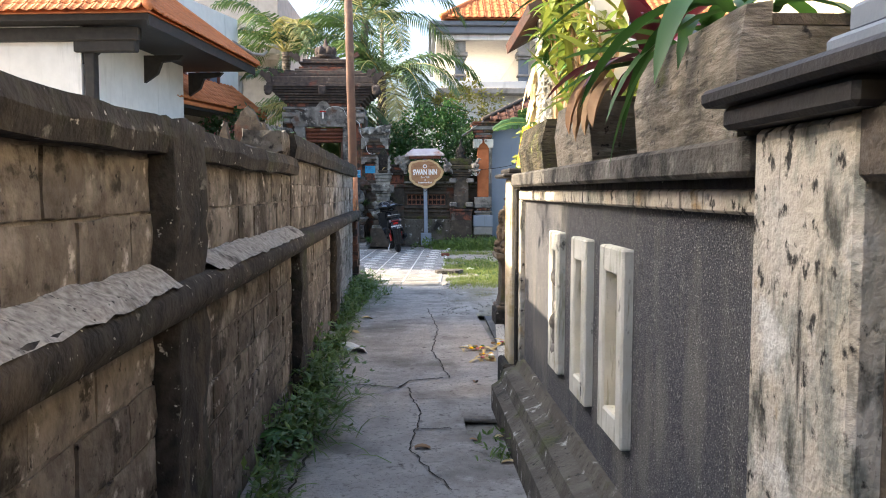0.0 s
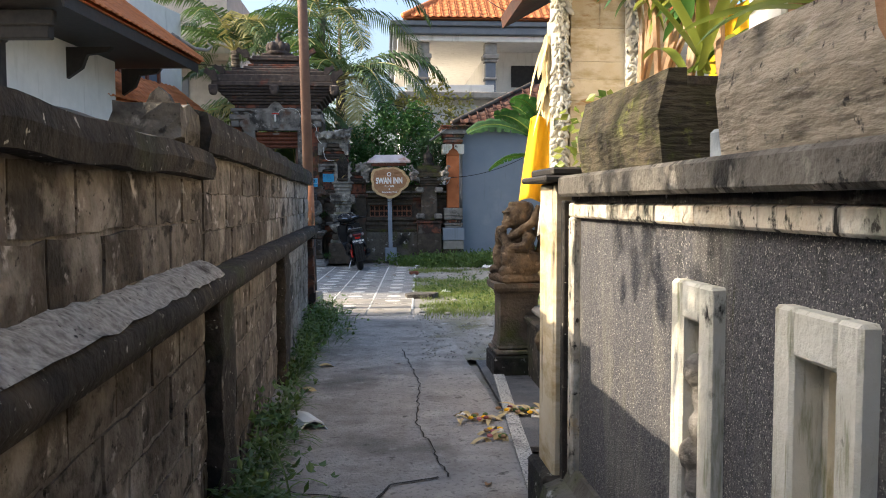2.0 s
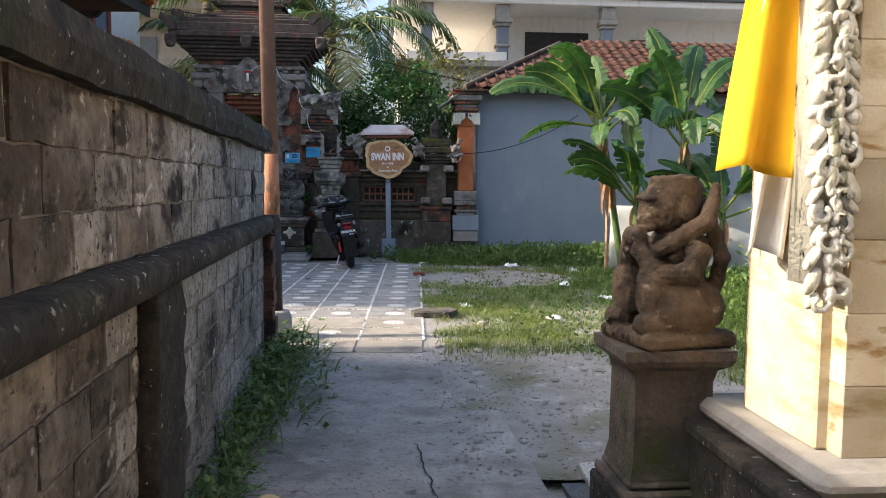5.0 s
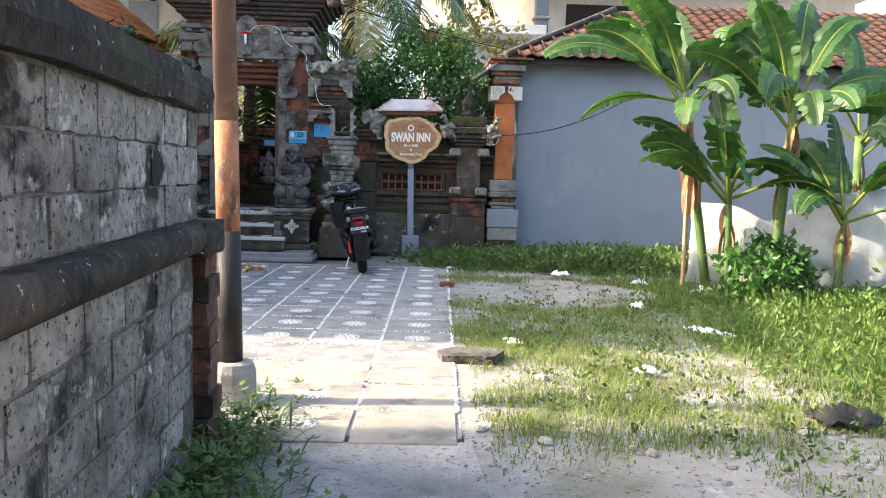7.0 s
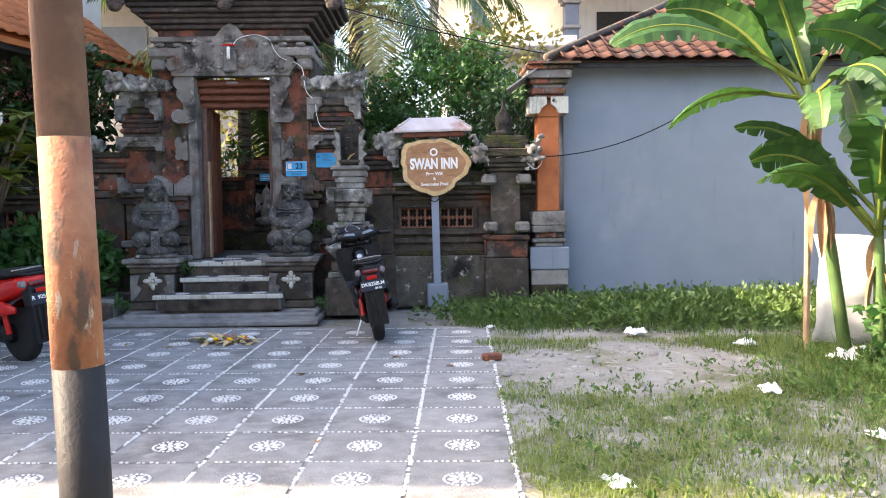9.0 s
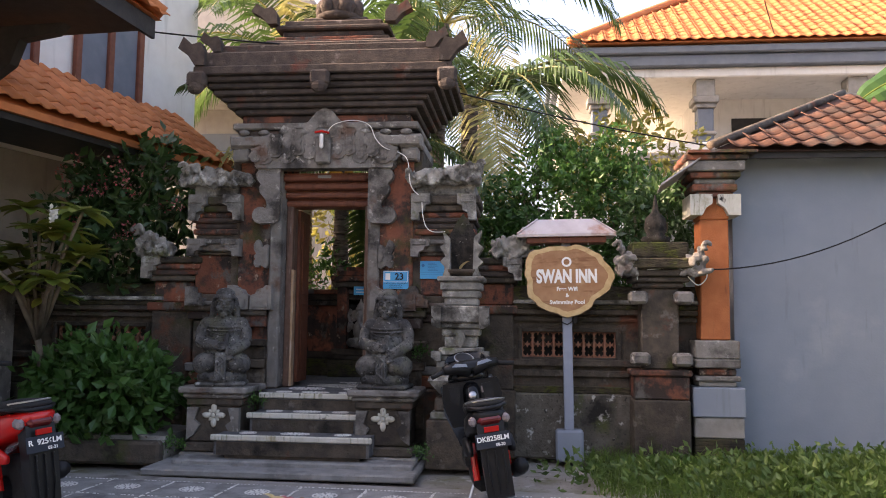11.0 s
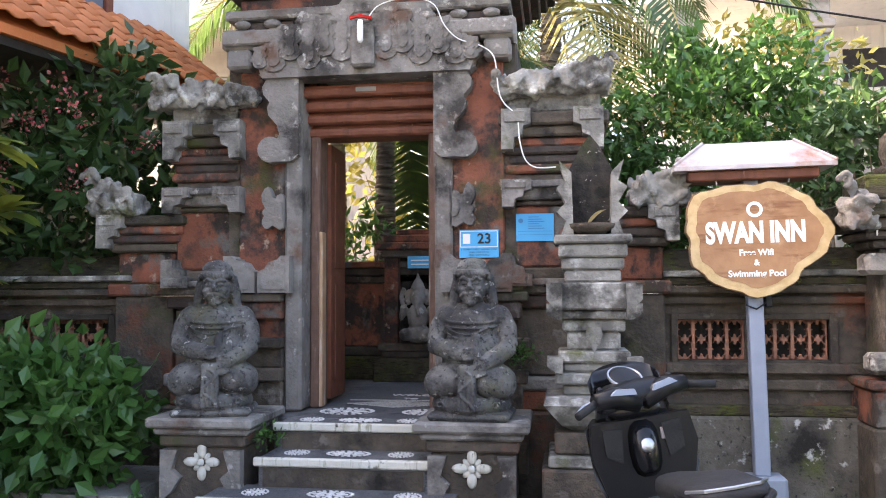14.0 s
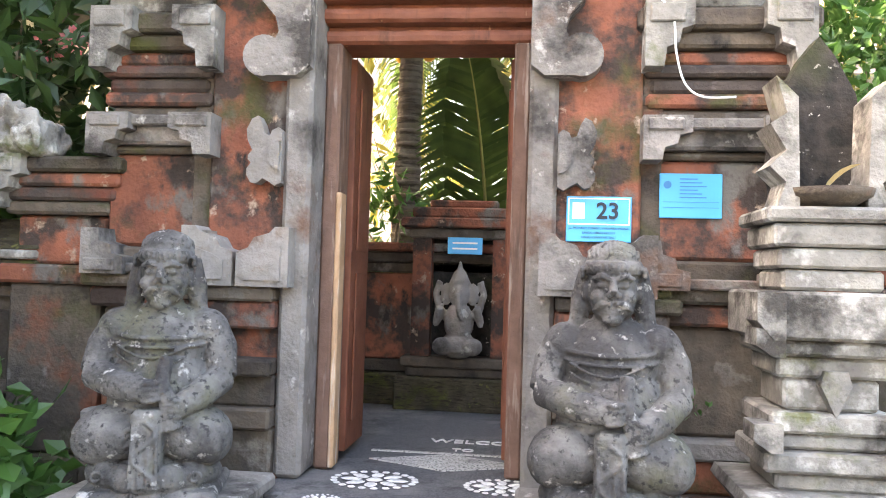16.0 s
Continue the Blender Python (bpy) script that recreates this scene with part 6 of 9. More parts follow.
def palm(name, base, height, fronds, length, seed, label, lean=(0, 0), droop=1.1, ways=None, trunk_r=0.16, leaf_len=0.75):
    t = thing(name, Matrix.Translation(base), label, "palm tree")
    r = random.Random(seed)
    pts = [(lean[0] * (k / 10) ** 2, lean[1] * (k / 10) ** 2, height * k / 10) for k in range(11)]
    g = Geo().tube(pts, [trunk_r * (1.25 - 0.45 * k / 10) for k in range(11)], 12)
    for k in range(int(height / 0.12)):
        z = k * 0.12
        f = z / height
        g.lathe([(trunk_r * (1.27 - 0.45 * f), 0), (trunk_r * (1.33 - 0.45 * f), 0.03), (trunk_r * (1.26 - 0.45 * f), 0.05)], 12, (lean[0] * f * f, lean[1] * f * f, z))
    part("trunk", g, M["palmtrunk"], t, "ringed palm trunk", True)
    top = Vector(pts[-1])
    green, old, ribs = Geo(), Geo(), Geo()
    for k in range(fronds):
        a = 2 * math.pi * k / fronds + r.uniform(-0.25, 0.25)
        el = r.uniform(0.1, 1.2)
        frond(old if k % 7 == 3 else green, ribs, top, (math.cos(a) * math.cos(el), math.sin(a) * math.cos(el), math.sin(el)), length * r.uniform(0.85, 1.1), droop * r.uniform(0.8, 1.3), 46, leaf_len, r)
    part("fronds", green, M["palm"], t)
    if old.v:
        part("old_fronds", old, M["palmyellow"], t, "yellowed hanging fronds")
    part("ribs", ribs, M["palmyellow"], t)
    return t


def banana(base, leaves, seed, label, stem_h=1.4, stem_r=0.07, lean=(0, 0), group="banana plants in the yard", dry=2):
    """A banana plant: a thick sheathed stem and broad drooping leaves with a pale midrib, torn at the edge."""
    t = thing("banana_plant", Matrix.Translation(base), label, "banana plant", group)
    r = random.Random(seed)
    g = Geo().tube([(lean[0] * k / 5, lean[1] * k / 5, stem_h * k / 5) for k in range(6)], [stem_r * (1.1 - 0.08 * k) for k in range(6)], 10)
    part("stem", g, M["trunk"], t, "sheathed green-brown stem", True)
    top = Vector((lean[0], lean[1], stem_h))
    extra = [(r.uniform(0, 360), r.uniform(30, 80), r.uniform(1.3, 1.9), r.uniform(0.42, 0.56), r.uniform(0.9, 1.9)) for _ in range(2 if "yard" in group else 0)]
    for k, (az, el, ln, wd, dr) in enumerate(list(leaves) + extra):
        way = Vector((math.cos(radians(az)) * math.cos(radians(el)), math.sin(radians(az)) * math.cos(radians(el)), math.sin(radians(el))))
        wd *= 0.92 if "yard" in group else 1.0
        lg, twist = Geo(), r.choice((-1, 1)) * r.uniform(0.35, 1.1)
        p, d = top * (1 - 0.05 * (k % 4)), way.copy()
        stalk = 0.28 * ln
        q = p + d * stalk
        pts, ds = [p, q], [d, d]
        n = 34
        for i in range(n):
            d = (d + Vector((0, 0, -dr * (0.4 + 1.2 * i / n) / n))).normalized()
            q = q + d * (ln - stalk) / n
            pts.append(q.copy())
            ds.append(d.copy())
        vs = []
        for i in range(1, n + 2):
            s = (i - 1) / n
            side = ds[i].cross(Vector((0, 0, 1)))
            side = side.normalized() if side.length > 0.05 else Vector((1, 0, 0))
            side = Matrix.Rotation(twist * min(1, 2 * s), 3, ds[i]) @ side
            nr = side.cross(ds[i])
            w = wd / 2 * min(1, (math.sin(math.pi * (0.06 + 0.92 * s)) ** 0.45)) * (1 + 0.08 * math.sin(i * 1.1 + seed))
            vs.append((pts[i] - side * w - nr * w * 0.12, pts[i] - side * w * 0.5 + nr * w * 0.12, pts[i], pts[i] + side * w * 0.5 + nr * w * 0.12, pts[i] + side * w - nr * w * 0.12))
        for i in range(n):
            for j in range(4):
                if j in (0, 3) and r.random() < 0.2:
                    rim, inner = (0, 1) if j == 0 else (4, 3)
                    lg.add([vs[i][inner], vs[i + 1][inner], vs[i + r.randrange(2)][rim]], [(0, 1, 2)])
                    continue
                lg.add([vs[i][j], vs[i][j + 1], vs[i + 1][j + 1], vs[i + 1][j]], [(0, 1, 2, 3)])
        lf = part("leaf", lg, M["banana"], t, "broad green banana leaf", True)
        part("midrib", Geo().tube(pts, [0.022 * (1 - 0.8 * i / len(pts)) for i in range(len(pts))], 6), M["croton"], lf)
    for k in range(dry):
        az = r.uniform(0, 360)
        part("dry_leaf", Geo().blade(top * r.uniform(0.6, 0.95), (math.cos(az) * 0.25, math.sin(az) * 0.25, -0.6), r.uniform(0.3, 0.65), 0.09, 1.4, 7, 0.9), M["dryleaf"], t, "hanging dead brown leaf")
    return t


# ---- things in the alley ----
def squat_statue(seed, fat):
    """A crouching carved figure with big head, folded arms and curled tail, worn smooth."""
    g = Geo()
    R = lambda a, b, c: Euler((radians(a), radians(b), radians(c))).to_matrix().to_4x4()
    g.box(-0.2, 0.2, -0.21, 0.2, 0, 0.07, 0.02)
    for k in range(9):
        g.ell((-0.17 + 0.042 * k, -0.2, 0.04), (0.02, 0.02, 0.025), 6, 5)
    for s in (-1, 1):
        g.ell((s * 0.13, 0.0, 0.16), (0.09, 0.17, 0.12), 12, 8)
        g.ell((s * 0.1, -0.13, 0.22), (0.075, 0.075, 0.13), 12, 8)
        g.ell((s * 0.12, -0.15, 0.1), (0.06, 0.08, 0.05), 10, 8)
        g.tube([(s * 0.16, 0.03, 0.4), (s * 0.19, -0.02, 0.3), (s * 0.12, -0.13, 0.29), (s * 0.03, -0.17, 0.4)], [0.055, 0.052, 0.045, 0.04], 10)
        g.ell((s * 0.03, -0.165, 0.43), (0.04, 0.04, 0.045), 10, 8)
        g.ell((s * 0.055, -0.105, 0.53), (0.025, 0.02, 0.02), 8, 6)
        g.ell((s * 0.105, 0.0, 0.54), (0.02, 0.04, 0.05), 8, 6)
        g.tube([(s * 0.1, 0.03, 0.5), (s * 0.13, 0.0, 0.4), (s * 0.1, -0.06, 0.34)], 0.022, 6)
    g.ell((0, 0.01, 0.26), (0.15, 0.13, 0.15), 14, 10)
    g.ell((0, 0.03, 0.38), (0.15, 0.11, 0.1), 14, 10)
    g.ell((0, -0.01, 0.55), (0.115, 0.13, 0.115), 14, 10)
    g.ell((0, -0.115, 0.47), (0.055, 0.04, 0.022), 10, 8)
    g.ell((0, -0.12, 0.585), (0.08, 0.03, 0.014), 10, 6)
    g.ell((0, -0.1, 0.5), (0.06, 0.06, 0.04), 10, 8)
    g.ell((0, -0.12, 0.53), (0.025, 0.03, 0.022), 8, 6)
    for k in range(5):
        g.tube([(0.1 * math.cos(a), 0.02 - 0.1 * math.sin(a), 0.6 + 0.015 * k) for a in [q * 0.35 for q in range(-1, 11)]], 0.014, 5)
    g.ell((0, 0.03, 0.62), (0.095, 0.1, 0.06), 12, 8)
    g.tube([(0.08, 0.12, 0.1), (0.14, 0.15, 0.35), (0.08, 0.12, 0.52), (0.02, 0.1, 0.6)], [0.03, 0.035, 0.03, 0.025], 8)
    g.tube([(0.06, -0.14, 0.36), (0.13, -0.06, 0.42), (0.17, 0.06, 0.5), (0.13, 0.12, 0.64)], [0.025, 0.035, 0.04, 0.02], 8)
    return g


ped = thing("pedestal", pose(1.76, 6.83, 0, 0, 0, 1), "square grey stone pedestal with moulded cap and foot", "pedestal")
for z0, z1, w in ((0, 0.18, 0.23), (0.18, 0.225, 0.215), (0.225, 0.26, 0.19)):
    part("foot", Geo().box(-w, w, -w, w, z0, z1 - 0.002, 0.012), M["darkstone" if z0 else "blackstone"], ped)
g = Geo().lathe([(0.255, 0.26), (0.232, 0.33), (0.228, 0.66), (0.245, 0.71), (0.3, 0.735), (0.32, 0.76), (0.32, 0.8)], 4, m=pose(0, 0, 0, 0, 0, 45))
part("shaft", g, M["darkstone"], ped)
remeshed("monkey_statue", squat_statue(1, 1), M["sandstatue"], Matrix.Translation((1.785, 6.82, 0.795)) @ pose(0, 0, 0, 0, 0, -78) @ Matrix.Diagonal((0.98, 1.02, 1.04, 1)), "brown sandstone crouching monkey figure on a pedestal", "statue", 0.0065, wear=0.016)
g = Geo()
R = lambda a, b, c: Euler((radians(a), radians(b), radians(c))).to_matrix().to_4x4()
g.lathe([(0.27, 0), (0.28, 0.06), (0.25, 0.12), (0.23, 0.4), (0.25, 0.55), (0.2, 0.66), (0.1, 0.7)], 16)
for k in range(6):
    g.tube([((0.245 + 0.01 * math.sin(k)) * math.cos(a), (0.245 + 0.01 * math.sin(k)) * math.sin(a), 0.2 + 0.075 * k + 0.05 * math.sin(a + k)) for a in [q * 0.5 for q in range(14)]], 0.018, 6)
g.ell((0, 0.03, 0.92), (0.17, 0.15, 0.22), 16, 10)
g.ell((0, -0.05, 1.1), (0.11, 0.11, 0.07), 12, 8)
for k in range(3):
    g.tube([(0.13 * math.cos(a), -0.02 - 0.12 * math.sin(a), 1.1 - 0.04 * k - 0.04 * math.sin(a)) for a in [q * 0.35 for q in range(10)]], 0.02, 6)
for s in (-1, 1):
    g.ell((s * 0.14, -0.09, 0.72), (0.11, 0.2, 0.13), 14, 10, R(0, 0, s * 12))
    g.ell((s * 0.18, 0.02, 1.04), (0.085, 0.09, 0.09), 12, 8)
    g.tube([(s * 0.2, 0.02, 1.05), (s * 0.25, -0.04, 0.92), (s * 0.17, -0.17, 0.95), (s * 0.08, -0.23, 1.02)], [0.075, 0.07, 0.06, 0.05], 10)
    for k in range(4):
        g.ell((s * 0.07 + 0.0, -0.235 - 0.012 * k, 1.03 + 0.026 * k), (0.035, 0.03, 0.016), 8, 6)
    g.ell((s * 0.125, -0.05, 1.29), (0.022, 0.045, 0.08), 10, 8)
    g.lathe([(0.048, -0.012), (0.05, 0.012), (0.03, 0.016), (0.028, 0.006)], 14, m=Matrix.Translation((s * 0.145, -0.055, 1.25)) @ R(0, s * 90, 0))
    g.ell((s * 0.065, -0.215, 1.25), (0.055, 0.052, 0.055), 10, 8)
    g.ell((s * 0.055, -0.262, 1.315), (0.032, 0.018, 0.018), 10, 6)
    g.ell((s * 0.055, -0.255, 1.343), (0.045, 0.018, 0.009), 10, 6, R(0, s * 12, 0))
    g.ell((s * 0.018, -0.28, 1.268), (0.016, 0.016, 0.014), 8, 6)
g.ell((0, -0.13, 1.29), (0.135, 0.145, 0.145), 16, 12)
g.ell((0, -0.275, 1.29), (0.02, 0.028, 0.04), 8, 6)
g.ell((0, -0.272, 1.222), (0.045, 0.022, 0.012), 10, 6)
g.ell((0, -0.268, 1.2), (0.04, 0.022, 0.012), 10, 6)
g.ell((0, -0.22, 1.175), (0.055, 0.045, 0.03), 10, 8)
g.ell((0, -0.11, 1.375), (0.145, 0.155, 0.07), 16, 10)
for k in range(70):
    a, b = rng.uniform(0, 6.28), rng.uniform(0.05, 1.3)
    g.ell((0.14 * math.cos(a) * math.cos(b), -0.11 + 0.15 * math.sin(a) * math.cos(b), 1.37 + 0.07 * math.sin(b)), (0.014, 0.014, 0.012), 6, 5)
g.lathe([(0.05, 0), (0.075, 0.02), (0.08, 0.08), (0.086, 0.09), (0.07, 0.09), (0.062, 0.03)], 16, m=Matrix.Translation((0.06, -0.18, 1.02)) @ R(-18, 14, 0))
remeshed("pot_bearer_statue", g, M["sandstatue"], pose(1.74, 4.1, 0.0, 0, 0, -84), "mossy brown stone squat figure holding a bowl by the gateway", "statue", 0.008, wear=0.015)


def cloth(name, x, y, z1, z0, w, mat, label, seed, group=""):
    r = random.Random(seed)
    g = Geo()
    n, k = 14, 16
    for j in range(k + 1):
        for i in range(n + 1):
            s = i / n
            f = j / k
            g.v.append((x + (s - 0.5) * w * (0.75 + 0.3 * f) - 0.05 * f, y + 0.035 * math.sin(s * 9 + seed + f * 1.5) * (0.4 + f), z1 + (z0 - z1) * f + 0.02 * math.sin(s * 5)))
    g.f = [(j * (n + 1) + i, j * (n + 1) + i + 1, (j + 1) * (n + 1) + i + 1, (j + 1) * (n + 1) + i) for j in range(k) for i in range(n)]
    ob = single(name, g, M[mat], Matrix(), label, "cloth", group, smooth=True)
    so = ob.modifiers.new("thick", "SOLIDIFY")
    so.thickness = 0.004
    return ob
cloth("hanging_cloth", 1.83, 6.08, 2.14, 1.5, 0.22, "yellowcloth", "bright yellow temple cloth hanging beside the gateway", 1, "hanging cloths")
cloth("hanging_cloth", 1.96, 6.2, 2.9, 1.62, 0.15, "straw", "golden yellow cloth strip behind the yellow one", 2, "hanging cloths")
cloth("hanging_cloth", 1.95, 6.24, 1.7, 1.22, 0.15, "whitecloth", "off-white hanging cloth end beside the gateway", 3, "hanging cloths")
g = Geo()
for k in range(44):
    g.blade((1.9 + rng.uniform(-0.05, 0.05), 6.05 + rng.uniform(-0.04, 0.04), 2.5 + rng.uniform(-0.2, 0.35)), (rng.uniform(-0.4, 0.4), rng.uniform(-0.5, 0.1), -1), rng.uniform(0.2, 0.45), 0.05, 0.2, 5, 0.4)
single("palm_leaf_ornament", g, M["straw"], Matrix(), "dried woven palm-leaf ornament hanging under the eave", "ornament")

# small stone figure in the first slit window
g = Geo()
for z, rr in ((0.0, 0.05), (0.07, 0.045), (0.14, 0.05), (0.22, 0.042), (0.3, 0.038), (0.37, 0.042)):
    g.ell((rng.uniform(-0.012, 0.012), rng.uniform(-0.012, 0.012), z), (rr, rr, 0.05), 8, 6)
remeshed("niche_figure", g, M["grey"], ALLEY @ pose(P + 0.0, 1.88, NZ0 + 0.11), "small worn stone figure in the slit window", "figurine", 0.008)

# litter on the path
g = Geo()
prof = [(-0.1, 0.0), (-0.06, 0.05), (0.0, 0.065), (0.06, 0.05), (0.1, 0.0), (0.09, 0.0), (0.055, 0.04), (0.0, 0.055), (-0.055, 0.04), (-0.09, 0.0)]
g.prism(prof, -0.14, 0.14, "y")
single("ridge_tile", g, M["litter"], pose(0.08, 5.22, 0.005, 0, 4, 25), "pale grey glazed ridge tile lying on the path", "roof tile")


def dead_leaf(x, y, s, turn, mat="dryleaf", z=0.008, label="curled yellow-brown dead leaf on the path"):
    g = Geo().blade((-s / 2, 0, 0.0), (1, 0, 0.35), s, s * 0.45, 0.7, 6, 0.5)
    return single("dead_leaf", g, M[mat], pose(x, y, z, 0, 0, turn), label, "leaf", "leaves on the path")
for x, y, s, tn, mt in ((0.1, 7.17, 0.16, 20, "straw"), (0.02, 6.2, 0.17, -30, "straw"), (-0.12, 5.55, 0.12, 40, "dryleaf"), (0.76, 2.35, 0.13, 5, "dryleaf"), (1.22, 2.55, 0.1, 30, "straw"), (-0.1, 8.6, 0.12, 60, "straw"), (1.05, 2.5, 0.06, 0, "dryleaf"), (0.2, 9.3, 0.1, 10, "straw"), (1.15, 4.0, 0.08, 70, "dryleaf"), (1.2, 2.1, 0.09, 170, "straw")):
    dead_leaf(x, y, s, tn, mt)


def offering(x, y, z, seed, turn, name="offering", size=1.0):
    """A trampled palm-leaf offering basket with petals."""
    t = thing(name, pose(x, y, z, 0, 0, turn) @ Matrix.Diagonal((size, size, size, 1)), "trampled woven palm-leaf offering with flower petals", "offering", "offerings on the ground")
    r = random.Random(seed)
    g = Geo()
    for k in range(14):
        g.blade((r.uniform(-0.1, 0.1), r.uniform(-0.08, 0.08), 0.005), (r.uniform(-1, 1), r.uniform(-1, 1), r.uniform(0.05, 0.6)), r.uniform(0.1, 0.2), 0.04, 0.7, 5, 0.3)
    part("palm_leaf", g, M["straw"], t)
    for k, mt in enumerate(("pinkflower", "yellowcloth", "litter", "weed", "dryleaf")):
        for _ in range(2):
            part("petal", Geo().ell((r.uniform(-0.1, 0.1), r.uniform(-0.09, 0.09), 0.03), (0.022, 0.018, 0.012), 7, 5), M[mt], t, smooth=True)
    return t
offering(1.5, 5.35, 0.015, 1, 10)
offering(1.68, 5.38, 0.015, 2, 80)
offering(1.22, 5.25, 0.006, 3, 40)
offering(1.3, 4.85, 0.006, 9, 140)
offering(-1.64, 17.6, 0.01, 4, 0, size=1.7)
offering(-1.42, 17.58, 0.012, 5, 120, size=1.6)

# weeds at the foot of the block wall
def weed_patch(seed, spots, name="weeds", mat="weed", label="low green weeds along the wall's foot"):
    r, g = random.Random(seed), Geo()
    for x, y, rad, h, n in spots:
        for _ in range(n):
            px, py = x + r.gauss(0, rad * 0.5), y + r.gauss(0, rad)
            w = Vector((r.uniform(-0.2, 0.9), r.uniform(-0.7, 0.7), r.uniform(0.5, 1.4)))
            if r.random() < 0.5:
                g.blade((px, py, 0), w, h * r.uniform(0.5, 1.2), 0.014, 0.9, 4, 0.2)
            else:
                top = Vector((px, py, 0)) + w.normalized() * h * r.uniform(0.2, 1.0)
                for _ in range(3):
                    d = rand_dir(r)
                    d.z = abs(d.z) * 0.5
                    s = d.cross(Vector((0, 0, 1))).normalized()
                    g.leaf(top, d.normalized(), s, r.uniform(0.03, 0.075), r.uniform(0.02, 0.045))
    return single(name, g, M[mat], ALLEY, label, "weeds", kind="stuff")
spots = []
for k in range(46):
    y = 1.2 + 9.2 * k / 46
    dens = (0.6 + 0.8 * noise.noise(Vector((y * 0.9, 3, 0)))) * (1.0 if y < 4.6 or y > 6.4 else 0.7)
    spots.append((-0.02 + rng.uniform(0, 0.06), y, 0.11, 0.2 + 0.12 * rng.random(), int(max(10, 75 * dens))))
spots += [(0.06, 2.6, 0.25, 0.32, 170), (0.05, 3.4, 0.3, 0.34, 200), (0.05, 8.6, 0.35, 0.3, 200), (0.08, 9.6, 0.4, 0.26, 240), (0.0, 10.5, 0.25, 0.25, 260), (1.2, 2.2, 0.1, 0.12, 30)]
weed_patch(4, spots)
wb = Geo()
for k in range(16):
    a = k * 2.4
    wb.blade((0, 0, 0.02), (math.cos(a), math.sin(a), 0.7), 0.16, 0.06, 0.6, 5, 0.2)
for x, y in ((-0.0, 3.6), (0.02, 2.2), (0.0, 4.9)):
    single("broad_weed", wb, M["bush"], ALLEY @ pose(x, y, 0.1), "broad-leaved weed sprouting at the wall's foot", "weed", kind="stuff", smooth=True)

# planter plants
def strap_plant(base, n, ln, wd, mat, seed, label, droop=0.8, spread=1.0, cat="potted plant"):
    r, g = random.Random(seed), Geo()
    for k in range(n):
        a = r.uniform(0, 6.28)
        g.blade((r.uniform(-0.06, 0.06), r.uniform(-0.06, 0.06), 0), (math.cos(a) * spread, math.sin(a) * spread, r.uniform(0.3, 1.3)), ln * r.uniform(0.7, 1.2), wd * r.uniform(0.8, 1.2), droop * r.uniform(0.6, 1.4), 8, 0.35)
    return single("planter_plant", g, M[mat], ALLEY @ Matrix.Translation(base), label, cat, "plants in the stone planters", smooth=True)
strap_plant((P + 0.16, 0.75, 1.95), 20, 0.48, 0.065, "redleaf", 5, "dark red strap-leaved plant in the stone planter", 0.7, 1.1)
strap_plant((P + 0.14, 0.1, 1.9), 14, 0.52, 0.05, "banana", 6, "green strap-leaved plant arching over the planter", 1.3, 0.9)
strap_plant((P + 0.05, -0.25, 1.92), 11, 0.7, 0.055, "banana", 16, "green strap-leaved plant hanging over the planter's edge", 1.6, 0.9)
strap_plant((P + 0.2, 1.5, 1.9), 16, 0.5, 0.06, "croton", 7, "yellow-green broad-leaved plant in the planter", 0.6, 0.8)
strap_plant((P + 0.12, 2.2, 1.88), 12, 0.5, 0.045, "croton", 8, "yellow-green spindly plant in the mossy planter", 0.5, 0.6)
strap_plant((P + 0.2, 0.5, 1.9), 12, 0.55, 0.07, "bush", 9, "large green leaves above the planter", 0.6, 0.9)
for y0, sd in ((2.1, 1), (2.35, 2), (2.6, 3), (2.8, 4), (1.7, 5)):
    t = thing("croton_shrub", ALLEY @ pose(P + 0.14, y0, 1.86), "leggy shrub with yellow-green leaves in a stone planter", "shrub", "plants in the stone planters")
    g = Geo()
    r = random.Random(sd)
    lf = Geo()
    for k in range(5):
        e = Vector((r.uniform(-0.15, 0.1), r.uniform(-0.15, 0.15), r.uniform(0.4, 0.85)))
        g.tube([(0, 0, 0), e * 0.5 + Vector((0.03, 0, 0)), e], [0.014, 0.011, 0.006], 5)
        for q in range(16):
            w = rand_dir(r) + Vector((-0.1, 0, 0.25))
            lf.blade(e * r.uniform(0.65, 1.05), w, r.uniform(0.1, 0.2), 0.045, 0.6, 4, 0.3)
    part("branchwork", g, M["rawwood"], t)
    part("leaves", lf, M["croton" if sd % 2 else "bush"], t, smooth=True)
g = Geo()
for y, z in ((0.86, 1.93), (0.76, 1.9), (0.68, 1.92), (0.62, 1.88)):
    for k in range(2):
        g.blade((P - 0.06, y + 0.05 * k, z), (-0.55, rng.uniform(-0.2, 0.2), -0.5), rng.uniform(0.18, 0.27), 0.075, 0.9, 7, 0.8)
single("dead_leaves", g, M["dryleaf"], ALLEY, "large dead brown leaves hanging over the planter", "leaves", smooth=True)
single("yellow_sash", Geo().box(-0.06, 0.06, -0.14, 0.14, 0.0, 0.24, 0.03), M["yellowcloth"], ALLEY @ pose(P + 0.32, 2.35, 1.88), "folded bright yellow cloth among the plants", "cloth")
r = random.Random(3)
g = Geo()
for k in range(260):
    p = Vector((P + r.uniform(-0.04, 0.3), r.uniform(2.6, 3.55), 1.62 + r.uniform(0, 0.28)))
    d = rand_dir(r)
    g.leaf(p, d, d.cross(rand_dir(r)).normalized(), 0.05, 0.035)
single("creeper", g, M["croton"], ALLEY, "small pale green creeper on the wall's end", "creeper")

